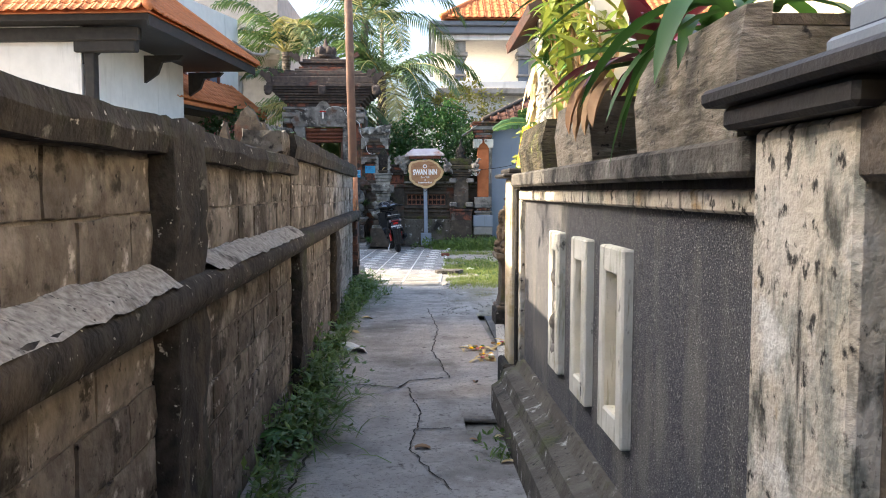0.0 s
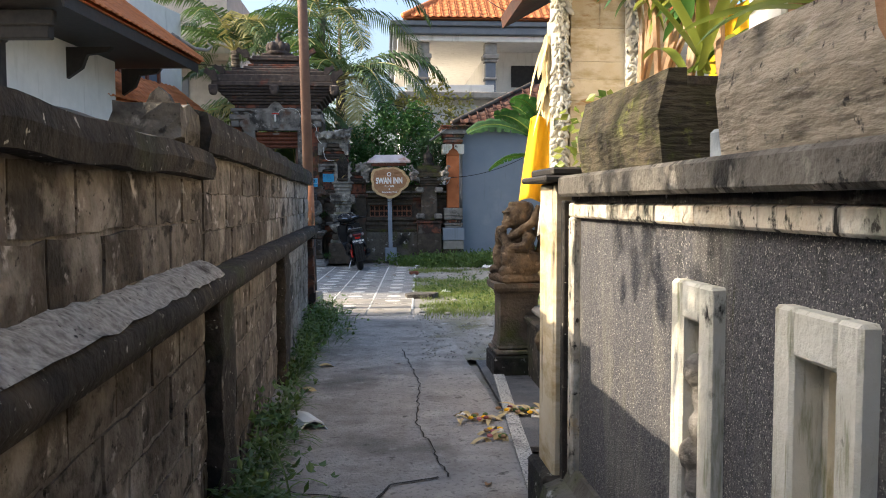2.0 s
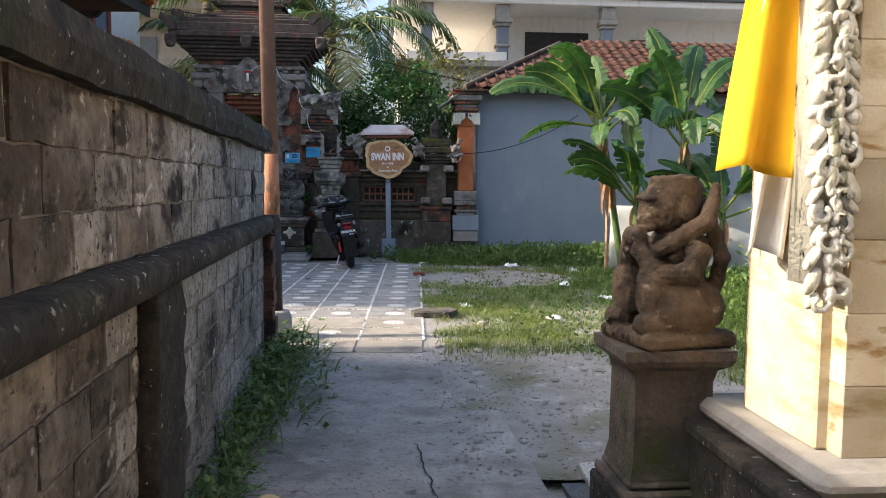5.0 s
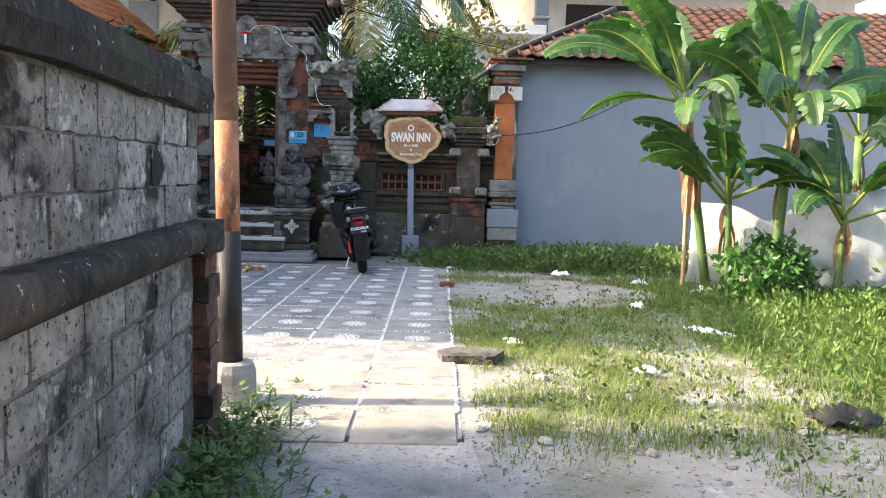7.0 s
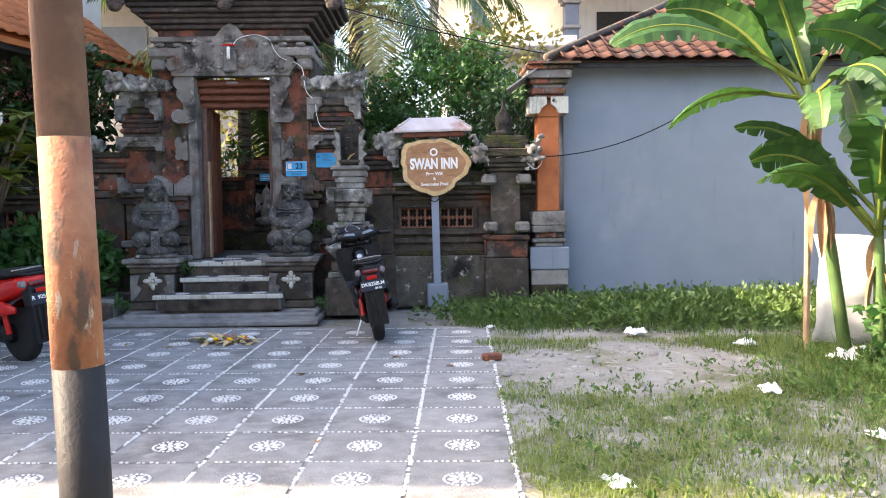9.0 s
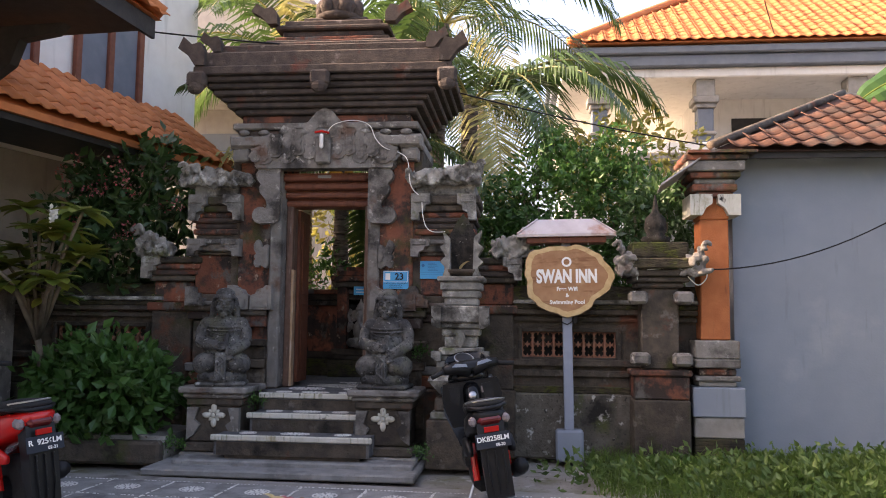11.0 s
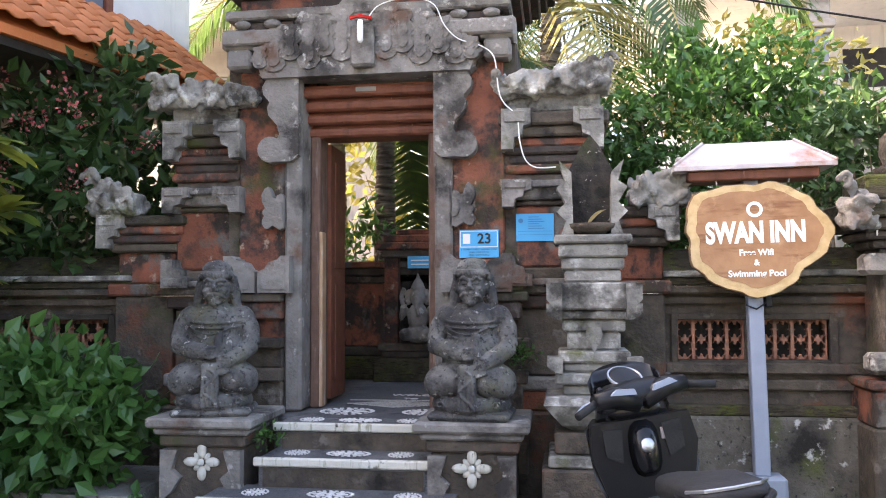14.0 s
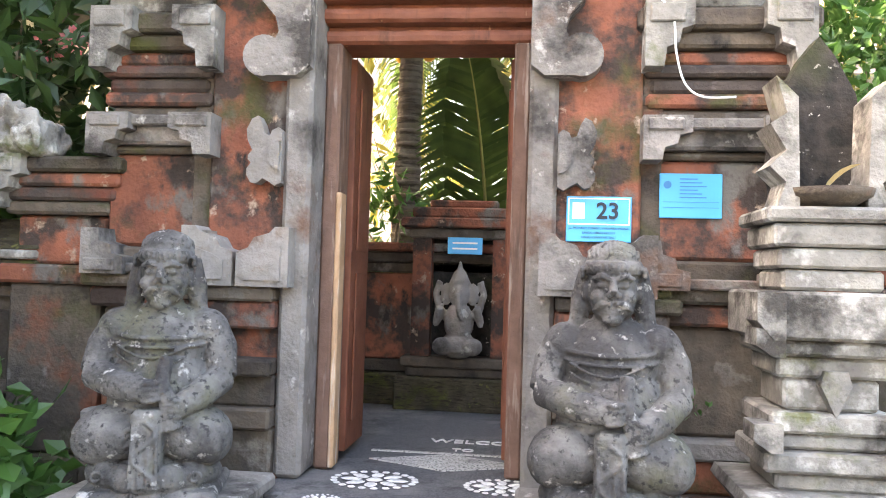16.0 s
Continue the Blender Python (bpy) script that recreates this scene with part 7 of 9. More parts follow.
# over the block wall: banana leaves and a little offering shrine
banana((-1.55, 2.9, 0.0), [(40, 8, 1.0, 0.26, 0.7), (75, 14, 1.1, 0.26, 0.7), (150, 30, 1.2, 0.34, 0.8), (200, 20, 1.2, 0.34, 0.8), (120, 12, 1.0, 0.3, 0.9)], 11, "banana plant behind the block wall, leaves reaching over it", 1.75, 0.08, group="banana plants behind the wall")
banana((-1.45, 4.4, 0.0), [(10, 15, 1.1, 0.24, 0.7), (60, 35, 0.9, 0.22, 0.7), (-60, 30, 0.9, 0.22, 0.7), (170, 40, 1.2, 0.3, 0.6)], 12, "small banana plant behind the block wall", 1.6, 0.06, group="banana plants behind the wall")
t = thing("offering_shrine", pose(-0.95, 5.6, 0), "small dark carved stone offering shrine behind the block wall", "shrine")
part("post", Geo().box(-0.1, 0.1, -0.1, 0.1, 0, 1.75, 0.015), M["darkstone"], t)
part("tray", Geo().box(-0.19, 0.19, -0.19, 0.19, 1.75, 1.83, 0.02), M["darkstone"], t)
part("back", Geo().prism([(-0.12, 1.83), (0.12, 1.83), (0.13, 2.1), (0.06, 2.25), (0, 2.3), (-0.06, 2.25), (-0.13, 2.1)], 0.04, 0.14, "y"), M["darkstone"], t)
for s in (-1, 1):
    part("wing", Geo().prism([(s * 0.13, 1.83), (s * 0.22, 1.83), (s * 0.24, 2.0), (s * 0.18, 2.14), (s * 0.15, 1.98)][::-s], -0.12, 0.0, "y"), M["darkstone"], t)
bush("garden_shrub", (-1.0, 6.6, 0), (-0.95, 6.6, 1.75), (0.35, 0.6, 0.35), 60, 9, 0.12, "bush", "leafy green shrub with white blossoms behind the wall", 21, 0.45)

# ---- the sign ----
sign = thing("inn_sign", pose(0.785, 20.27, 0, 0, -1.0, 0), "wood-slice inn sign on a grey post under a little metal roof", "sign")
part("footing", Geo().box(-0.15, 0.15, -0.1, 0.1, 0.0, 0.34, 0.02), M["bluegrey"], sign, "grey painted cement footing")
part("post", Geo().box(-0.052, 0.052, -0.045, 0.045, 0.34, 2.45, 0.006), M["paintgrey"], sign, "grey painted square steel post")
M["slice"] = surface("sawn_wood_face", (0.4, 0.22, 0.11), (0.31, 0.155, 0.075), 7, 0.6, [((0.22, 0.1, 0.045), 3, 0.54, 0.68, (1, 1, 5)), ((0.52, 0.33, 0.18), 5, 0.6, 0.75, None)], 0.2)
M["sapwood"] = surface("pale_sapwood", (0.62, 0.45, 0.24), (0.5, 0.34, 0.16), 14, 0.7, [((0.3, 0.17, 0.07), 5, 0.62, 0.72, None)], 0.3)
M["treebark"] = surface("slice_bark", (0.16, 0.1, 0.055), (0.24, 0.16, 0.09), 14, 0.9, [], 0.7)
rim = []
for k in range(60):
    a = 2 * math.pi * k / 60
    rr = 1 + 0.06 * math.sin(3 * a + 0.6) + 0.045 * math.sin(5 * a + 2) + 0.02 * math.sin(11 * a) + 0.012 * math.sin(19 * a + 1)
    rim.append((0.485 * rr * math.cos(a), 0.395 * rr * math.sin(a)))
SZ = 1.995
board = part("board", Geo().prism([(x, z + SZ) for x, z in rim], -0.11, -0.052, "y"), M["treebark"], sign, "sawn slab with bark edge")
part("sapwood", Geo().prism([(x * 0.985, z * 0.985 + SZ) for x, z in rim], -0.116, -0.11, "y"), M["sapwood"], board, "pale sapwood rim")
part("heartwood", Geo().prism([(x * 0.85, z * 0.85 + SZ + 0.004) for x, z in rim], -0.12, -0.116, "y"), M["slice"], board, "brown varnished heartwood")
FACE = lambda dx, dz: pose(dx, -0.1225, SZ + dz, 90, 0, 0)
lettering("SWAN INN", 0.2, M["signwhite"], sign, FACE(0, 0.02) @ Matrix.Diagonal((0.66, 1.0, 1, 1)), bold=0.009)
lettering("Free Wifi", 0.06, M["signwhite"], sign, FACE(0.0, -0.115), bold=0.002)
lettering("&", 0.055, M["signwhite"], sign, FACE(0.0, -0.185), bold=0.002)
lettering("Swimming Pool", 0.062, M["signwhite"], sign, FACE(0.0, -0.26), bold=0.002)
g = Geo()
for k in range(20):
    a, b = 2 * math.pi * k / 20, 2 * math.pi * (k + 1) / 20
    g.add([(r * math.cos(q), -0.1225, SZ + 0.185 + r * math.sin(q)) for q, r in ((a, 0.033), (b, 0.033), (b, 0.055), (a, 0.055))], [(0, 1, 2, 3)])
part("emblem", g, M["signwhite"], sign, "round white emblem")
g = Geo()
g.add([(-0.54, -0.18, 2.49), (0.54, -0.18, 2.49), (0.31, 0.0, 2.67), (-0.31, 0.0, 2.67), (-0.54, 0.2, 2.49), (0.54, 0.2, 2.49),
       (-0.54, -0.18, 2.46), (0.54, -0.18, 2.46), (0.54, 0.2, 2.46), (-0.54, 0.2, 2.46)],
      [(0, 1, 2, 3), (5, 4, 3, 2), (0, 3, 4), (1, 5, 2), (0, 6, 7, 1), (6, 9, 8, 7), (4, 5, 8, 9), (0, 4, 9, 6), (1, 7, 8, 5)])
part("roof_sheet", g, M["metalroof"], sign, "rust-stained sheet-metal roof")
for s in (-1, 1):
    part("roof_seam", Geo().tube([(s * 0.54, -0.182, 2.495), (s * 0.31, 0.0, 2.675)], 0.012, 6), M["metalroof"], sign)
part("roof_frame", Geo().box(-0.44, 0.44, -0.13, 0.16, 2.39, 2.46, 0.01), M["wood"], sign, "red-brown roof frame")
for s in (-1, 1):
    part("hook", Geo().tube([(s * 0.24, -0.09, SZ + 0.37), (s * 0.25, -0.09, SZ + 0.42), (s * 0.22, -0.09, 2.46)], 0.006, 5), M["steel"], sign)
part("wire_box", Geo().box(0.06, 0.11, -0.06, 0.03, 1.5, 1.6, 0.008), M["plastic"], sign)
part("cable_loop", Geo().tube([(-0.07, -0.06, 1.52), (0.0, -0.06, 1.49), (0.06, -0.06, 1.53), (0.08, -0.05, 1.56)], 0.006, 5), M["plastic"], sign)

# ---- house-number and register plates ----
t = thing("number_plate_sign", pose(-1.185, 20.325, 1.977), "blue enamel house-number plate fixed to the gate", "sign", "blue plates on the gate")
part("plate", Geo().box(-0.148, 0.148, -0.012, 0, -0.105, 0.105, 0.003), M["sky_blue"], t)
for a, b, c, d in ((-0.14, 0.14, 0.092, 0.097), (-0.14, 0.14, -0.026, -0.021), (-0.14, -0.135, -0.021, 0.092), (0.135, 0.14, -0.021, 0.092)):
    part("border", Geo().box(a, b, -0.015, -0.0125, c, d), M["signwhite"], t)
part("crest_field", Geo().box(-0.12, -0.065, -0.015, -0.0125, 0.0, 0.075), M["signwhite"], t, "white crest square")
lettering("23", 0.105, M["ink"], t, pose(0.04, -0.0175, 0.035, 90, 0, 0), bold=0.002)
for k, line in enumerate(("JL. MONKEY FOREST, WANARA WANA", "LINGK. UBUD KELOD", "UBUD, GIANYAR, BALI")):
    lettering(line, 0.0155, M["ink"], t, pose(0, -0.0145, -0.042 - 0.021 * k, 90, 0, 0), "address_line", depth=0.0008)
t = thing("register_plate", pose(-0.77, 20.355, 2.095), "blank blue enamel register plate with fine print", "sign", "blue plates on the gate")
part("plate", Geo().box(-0.14, 0.14, -0.012, 0, -0.103, 0.103, 0.003), M["sky_blue"], t)
for k in range(6):
    part("text_line", Geo().box(-0.05, 0.03 + 0.02 * (k % 3), -0.0145, -0.0125, 0.075 - 0.017 * k, 0.08 - 0.017 * k), M["blueink"], t)
part("emblem", Geo().lathe([(0.018, 0), (0.018, 0.002)], 14, m=pose(-0.105, -0.0125, 0.05, 90)), M["blueink"], t)
for z in (-0.03, -0.055):
    part("rule", Geo().box(-0.125, 0.125, -0.0145, -0.0125, z, z + 0.002), M["blueink"], t)


# ---- scooters ----
def wheel(parent, y, z, r, w):
    wh = part("wheel", Geo().lathe([(r * 0.62, -w * 0.3), (r * 0.66, -w * 0.42), (r * 0.66, w * 0.42), (r * 0.62, w * 0.3)], 24, m=Matrix.Translation((0, y, z)) @ pose(0, 0, 0, 0, 90, 0)), M["plastic"], parent, "black alloy rim")
    prof = [(r * 0.64, -w * 0.42), (r * 0.78, -w * 0.5), (r * 0.9, -w * 0.46), (r * 0.985, -w * 0.25), (r, 0), (r * 0.985, w * 0.25), (r * 0.9, w * 0.46), (r * 0.78, w * 0.5), (r * 0.64, w * 0.42)]
    part("tyre", Geo().lathe(prof, 28, m=Matrix.Translation((0, y, z)) @ pose(0, 0, 0, 0, 90, 0)), M["rubber"], wh, smooth=True)
    return wh


def section_body(secs, n=14):
    """A skin over rounded cross-sections: y, centre z, half width, half height."""
    g = Geo()
    for y, z, hw, hh in secs:
        for k in range(n):
            a = 2 * math.pi * k / n
            ca, sa = math.cos(a), math.sin(a)
            g.v.append((hw * math.copysign(abs(ca) ** 0.7, ca), y, z + hh * math.copysign(abs(sa) ** 0.7, sa)))
    for i in range(len(secs) - 1):
        g.f += [(i * n + k, (i + 1) * n + k, (i + 1) * n + (k + 1) % n, i * n + (k + 1) % n) for k in range(n)]
    g.f += [tuple(range(n)), tuple(range((len(secs) - 1) * n, len(secs) * n))[::-1]]
    return g


def scooter(m, body, label, plate):
    """A parked step-through scooter, its tail towards -y."""
    t = thing("scooter", m, label, "scooter", "parked scooters")
    wheel(t, 0.0, 0.27, 0.27, 0.12)
    wheel(t, 1.25, 0.27, 0.27, 0.1)
    part("tail", section_body([(-0.36, 0.83, 0.06, 0.03), (-0.31, 0.81, 0.13, 0.07), (-0.15, 0.76, 0.165, 0.1), (0.1, 0.7, 0.17, 0.13), (0.35, 0.62, 0.15, 0.16), (0.55, 0.5, 0.12, 0.14)]), body, t, "tail panels", True)
    seat = part("seat", section_body([(-0.3, 0.905, 0.11, 0.02), (-0.22, 0.905, 0.15, 0.04), (0.05, 0.87, 0.16, 0.05), (0.3, 0.81, 0.14, 0.05), (0.5, 0.78, 0.09, 0.04), (0.58, 0.77, 0.04, 0.02)]), M["rubber"], t, "black padded seat", True)
    part("seat_piping", Geo().tube([(-0.15, -0.2, 0.925), (-0.1, -0.265, 0.935), (0, -0.285, 0.938), (0.1, -0.265, 0.935), (0.15, -0.2, 0.925)], 0.007, 5), M["steel"], seat)
    part("floorboard", Geo().box(-0.17, 0.17, 0.5, 0.98, 0.28, 0.42, 0.04), M["plastic"], t)
    part("leg_shield", Geo().add([(-0.14, 0.9, 0.36), (0.14, 0.9, 0.36), (0.27, 1.0, 0.72), (0.27, 1.06, 0.96), (-0.27, 1.06, 0.96), (-0.27, 1.0, 0.72), (-0.1, 1.1, 0.36), (0.1, 1.1, 0.36), (0.21, 1.18, 0.72), (0.2, 1.2, 0.98), (-0.2, 1.2, 0.98), (-0.21, 1.18, 0.72)], [(0, 1, 2, 5), (5, 2, 3, 4), (6, 11, 8, 7), (11, 10, 9, 8), (0, 6, 7, 1), (1, 7, 8, 2), (2, 8, 9, 3), (3, 9, 10, 4), (4, 10, 11, 5), (5, 11, 6, 0)]), M["gloss"], t, "glossy black leg shield")
    part("inner_shield", Geo().prism([(-0.25, 0.99), (0.25, 0.99), (0.275, 0.84), (0.17, 0.42), (-0.17, 0.42), (-0.275, 0.84)][::-1], -0.02, 0.03, "y"), M["plastic"], t, "black inner leg shield", m=pose(0, 0.985, 0, 0, 0, 0))
    part("centre_ridge", section_body([(0.9, 0.78, 0.02, 0.03), (0.92, 0.82, 0.055, 0.1), (0.97, 0.84, 0.085, 0.15)]), M["gloss"], t, "raised centre ridge of the leg shield", True)
    part("ignition_lock", Geo().lathe([(0.036, 0), (0.036, 0.03), (0.028, 0.035)], 16, m=pose(0.0, 0.925, 0.86, 75, 0, 0)), M["steel"], t, "round metal ignition lock", True)
    part("sticker", Geo().box(0.09, 0.17, 0.958, 0.966, 0.87, 0.93, 0.003), M["clear"], t, "pale sticker")
    part("front_cowl", section_body([(1.0, 1.02, 0.1, 0.05), (1.08, 1.02, 0.19, 0.08), (1.2, 0.95, 0.19, 0.13), (1.3, 0.85, 0.14, 0.14), (1.38, 0.75, 0.06, 0.08)]), M["gloss"], t, smooth=True)
    vis = Geo()
    for q in range(13):
        u = radians(-80 + 160 * q / 12)
        for rr, y, z in ((0.2, 1.1, 1.09), (0.195, 1.17, 1.17), (0.16, 1.2, 1.205)):
            vis.v.append((rr * math.sin(u), y + 0.08 * math.cos(u), z + 0.04 * math.cos(u)))
    vis.f = [(q * 3 + k, q * 3 + 3 + k, q * 3 + 4 + k, q * 3 + 1 + k) for q in range(12) for k in range(2)]
    part("visor", vis, M["gloss"], t, "dark smoked visor", True).modifiers.new("thick", "SOLIDIFY").thickness = 0.005
    steer = Matrix.Translation((0, 1.02, 1.1)) @ pose(0, 0, 0, 0, 0, 20) @ Matrix.Translation((0, -1.02, -1.08))
    bars = part("handlebar", Geo().tube([(-0.38, 0.9, 1.07), (-0.2, 0.99, 1.1), (0, 1.04, 1.1), (0.2, 0.99, 1.1), (0.38, 0.9, 1.07)], 0.016, 8), M["steel"], t, smooth=True, m=steer)
    part("bar_cover", section_body([(0.93, 1.08, 0.05, 0.025), (0.97, 1.1, 0.19, 0.04), (1.05, 1.11, 0.19, 0.05), (1.12, 1.1, 0.1, 0.05)]), M["plastic"], bars, smooth=True)
    part("dial", Geo().lathe([(0.085, 0), (0.085, 0.02), (0.07, 0.025)], 20, m=pose(0, 1.08, 1.155, 35, 0, 0)), M["plastic"], bars, "round instrument dial", True)
    part("dial_ring", Geo().tube([(0.088 * math.cos(a), 1.07 + 0.075 * math.sin(a), 1.17 + 0.045 * math.sin(a)) for a in [k * math.pi / 10 for k in range(21)]], 0.008, 6), M["steel"], bars)
    for s in (-1, 1):
        part("bar_arm", Geo().tube([(s * 0.02, 0.97, 1.05), (s * 0.15, 0.96, 1.1), (s * 0.27, 0.95, 1.1)], [0.05, 0.055, 0.04], 10), M["plastic"], bars, "black handlebar cowl", True)
        part("silver_trim", Geo().prism([(s * 0.05, 1.1), (s * 0.2, 1.12), (s * 0.16, 1.145), (s * 0.06, 1.13)][::s], 0.905, 0.92, "y"), M["paintgrey"], bars, "silver cowl trim")
        part("pocket", Geo().prism([(s * 0.1, 0.95), (s * 0.2, 0.96), (s * 0.2, 0.82), (s * 0.12, 0.78)][::-s], 0.955, 0.975, "y"), M["rubber"], t, "open glove pocket")
        part("mirror_boss", Geo().lathe([(0.018, 0), (0.018, 0.03), (0.008, 0.04)], 10, (s * 0.21, 0.99, 1.12)), M["plastic"], bars)
        part("grip", Geo().tube([(s * 0.25, 0.965, 1.092), (s * 0.41, 0.885, 1.065)], 0.021, 10), M["rubber"], bars, "black rubber grip", True)
        part("switch_box", Geo().box(s * 0.21 - 0.035, s * 0.21 + 0.035, 0.94, 1.01, 1.07, 1.125, 0.012), M["plastic"], bars)
        part("brake_lever", Geo().tube([(s * 0.2, 1.02, 1.1), (s * 0.3, 1.02, 1.08), (s * 0.38, 0.96, 1.06)], 0.008, 6), M["steel"], bars)
        part("side_panel", section_body([(-0.2, 0.55, 0.02, 0.03), (0.0, 0.56, 0.035, 0.07), (0.3, 0.52, 0.03, 0.08), (0.5, 0.45, 0.015, 0.05)]), body, t, smooth=True, m=pose(s * 0.165, 0, 0))
        part("indicator", Geo().box(s * 0.125 - 0.03, s * 0.125 + 0.03, -0.345, -0.25, 0.76, 0.83, 0.02), M["clear"], t, "clear indicator lens")
        part("fork", Geo().tube([(s * 0.09, 1.25, 0.27), (s * 0.09, 1.12, 0.7)], 0.022, 8), M["steel"], t)
        part("shock", Geo().tube([(s * 0.13, 0.0, 0.3), (s * 0.13, 0.06, 0.58)], 0.028, 8), M["redplastic"], t, "red shock absorber spring")
    part("grab_rail", Geo().tube([(-0.14, 0.0, 0.88), (-0.14, -0.26, 0.89), (-0.07, -0.35, 0.885), (0.07, -0.35, 0.885), (0.14, -0.26, 0.89), (0.14, 0.0, 0.88)], 0.016, 8), M["plastic"], t, smooth=True)
    part("tail_light", Geo().box(-0.09, 0.09, -0.375, -0.3, 0.765, 0.83, 0.025), M["darkred"], t, "dark red tail light")
    part("reflector", Geo().box(-0.055, 0.055, -0.4, -0.385, 0.715, 0.755, 0.003), M["redplastic"], t, "red reflector")
    part("rear_mudguard", Geo().prism([(-0.34, 0.78), (-0.22, 0.76), (-0.27, 0.45), (-0.36, 0.22), (-0.41, 0.24), (-0.385, 0.6)], -0.1, 0.1, "x"), M["plastic"], t)
    for k in range(3):
        part("guard_rib", Geo().tube([((k - 1) * 0.06, -0.4, 0.58), ((k - 1) * 0.06, -0.42, 0.4), ((k - 1) * 0.05, -0.42, 0.27)], 0.007, 5), M["plastic"], t)
    pl = part("licence_plate", Geo().box(-0.13, 0.13, -0.006, 0.0, -0.055, 0.055, 0.002), M["ink"], t, "black licence plate with white characters", m=pose(0, -0.405, 0.655, -8, 0, 0))
    if plate:
        lettering(plate[0], 0.052, M["signwhite"], pl, pose(0, -0.0075, 0.012, 90, 0, 0), bold=0.0012, depth=0.0008)
        lettering(plate[1], 0.03, M["signwhite"], pl, pose(0.05, -0.0075, -0.036, 90, 0, 0), bold=0.0008, depth=0.0008)
    part("exhaust", Geo().tube([(0.19, 0.35, 0.3), (0.19, 0.1, 0.32), (0.2, -0.2, 0.4), (0.2, -0.26, 0.42)], [0.03, 0.06, 0.065, 0.05], 12), M["plastic"], t, "black exhaust can", True)
    part("engine", Geo().box(-0.16, 0.14, 0.0, 0.45, 0.2, 0.38, 0.05), M["plastic"], t)
    part("front_mudguard", Geo().prism([(1.25 + 0.31 * math.cos(radians(a)), 0.27 + 0.31 * math.sin(radians(a))) for a in range(20, 150, 10)] + [(1.25 + 0.285 * math.cos(radians(a)), 0.27 + 0.285 * math.sin(radians(a))) for a in range(140, 10, -10)], -0.07, 0.07, "x"), body, t)
    part("stand", Geo().tube([(-0.12, 0.35, 0.25), (-0.24, 0.3, 0.01)], 0.012, 6), M["steel"], t)
    return t
M["darkred"] = surface("dark_red_lens", (0.09, 0.012, 0.014), (0.14, 0.02, 0.022), 6, 0.15, [], 0, spec=0.5)
scooter(pose(0.1, 17.62, 0.0, 0, -9, 9), M["plastic"], "black scooter leaning on its stand, tail to the path", ("DK8258LM", "08-20"))
M["redpaint"] = surface("red_scooter_paint", (0.55, 0.015, 0.012), (0.48, 0.012, 0.01), 4, 0.2, [], 0, spec=0.5)
scooter(pose(-3.3, 16.75, 0.0, 0, -5, 58), M["redpaint"], "red scooter parked by the planting bed", ("R  9256LM", "02-21"))

# ---- stone shrine column right of the gate ----
t = thing("shrine_column", pose(-0.38, 19.82, 0), "lichen-white carved stone shrine column with an offering tray", "shrine")
for z0, z1, w, mt in ((0, 0.5, 0.34, "darkstone"), (0.5, 0.58, 0.3, "cement"), (0.58, 0.72, 0.26, "darkstone"), (0.95, 1.02, 0.2, "grey"), (1.02, 1.1, 0.25, "cement"), (1.1, 1.16, 0.2, "grey"), (1.16, 1.24, 0.23, "cement"), (1.24, 1.36, 0.17, "grey"), (1.36, 1.44, 0.2, "cement"), (1.44, 1.5, 0.24, "grey"), (1.5, 1.68, 0.28, "cement"), (1.68, 1.76, 0.18, "grey"),
                      (1.76, 1.84, 0.2, "cement"), (1.84, 1.93, 0.22, "grey"), (1.93, 1.99, 0.25, "cement")):
    part("course", Geo().box(-w, w, -w * 0.9, w * 0.9, z0, z1 - 0.004, 0.012), M["lichen" if mt != "darkstone" else mt], t)
for s in (-1, 1):
    for z, h in ((1.44, 0.1), (1.5, 0.17), (1.1, 0.1)):
        part("ear", Geo().prism([(s * 0.2, z + h), (s * 0.3, z + h), (s * 0.3, z + h * 0.4), (s * 0.24, z), (s * 0.2, z)][::-s], -0.27 - 0.03 * (z - 1.1) - 0.05 * h, -0.12, "y"), M["lichen"], t)
part("flared_foot", Geo().lathe([(0.2, 0.72), (0.3, 0.76), (0.46, 0.9), (0.44, 0.94), (0.3, 0.95)], 4, m=pose(0, 0, 0, 0, 0, 45)), M["lichen"], t, "flared lotus-shaped stone foot")
part("heart", Geo().prism([(-0.055, 1.34), (0.0, 1.22), (0.055, 1.34), (0.04, 1.39), (-0.04, 1.39)], -0.21, -0.15, "y"), M["lichen"], t, "pale carved heart")
part("back_stone", Geo().prism([(-0.15, 1.99), (0.15, 1.99), (0.17, 2.2), (0.14, 2.45), (0.06, 2.6), (0, 2.68), (-0.06, 2.6), (-0.14, 2.45), (-0.17, 2.2)], 0.02, 0.14, "y"), M["blackstone"], t, "blackened pointed back stone")
for s in (-1, 1):
    part("flame_side", Geo().prism([(s * 0.12, 1.99), (s * 0.2, 1.99), (s * 0.17, 2.08), (s * 0.23, 2.14), (s * 0.17, 2.2), (s * 0.23, 2.3), (s * 0.17, 2.34), (s * 0.21, 2.48), (s * 0.13, 2.4)][::-s], -0.16, 0.04, "y"), M["lichen"], t, "flame-edged side stone")
part("tray", Geo().lathe([(0.08, 1.99), (0.15, 2.03), (0.16, 2.06), (0.13, 2.06), (0.12, 2.04)], 16, (0, -0.1, 0)), M["darkstone"], t, "dark offering tray", True)
single("offering_leaf", Geo().blade((0, 0, 0), (0.5, -0.2, 0.9), 0.16, 0.07, 0.5, 5, 0.4), M["straw"], pose(-0.4, 19.7, 2.05), "dry woven leaf standing in the tray", "offering")

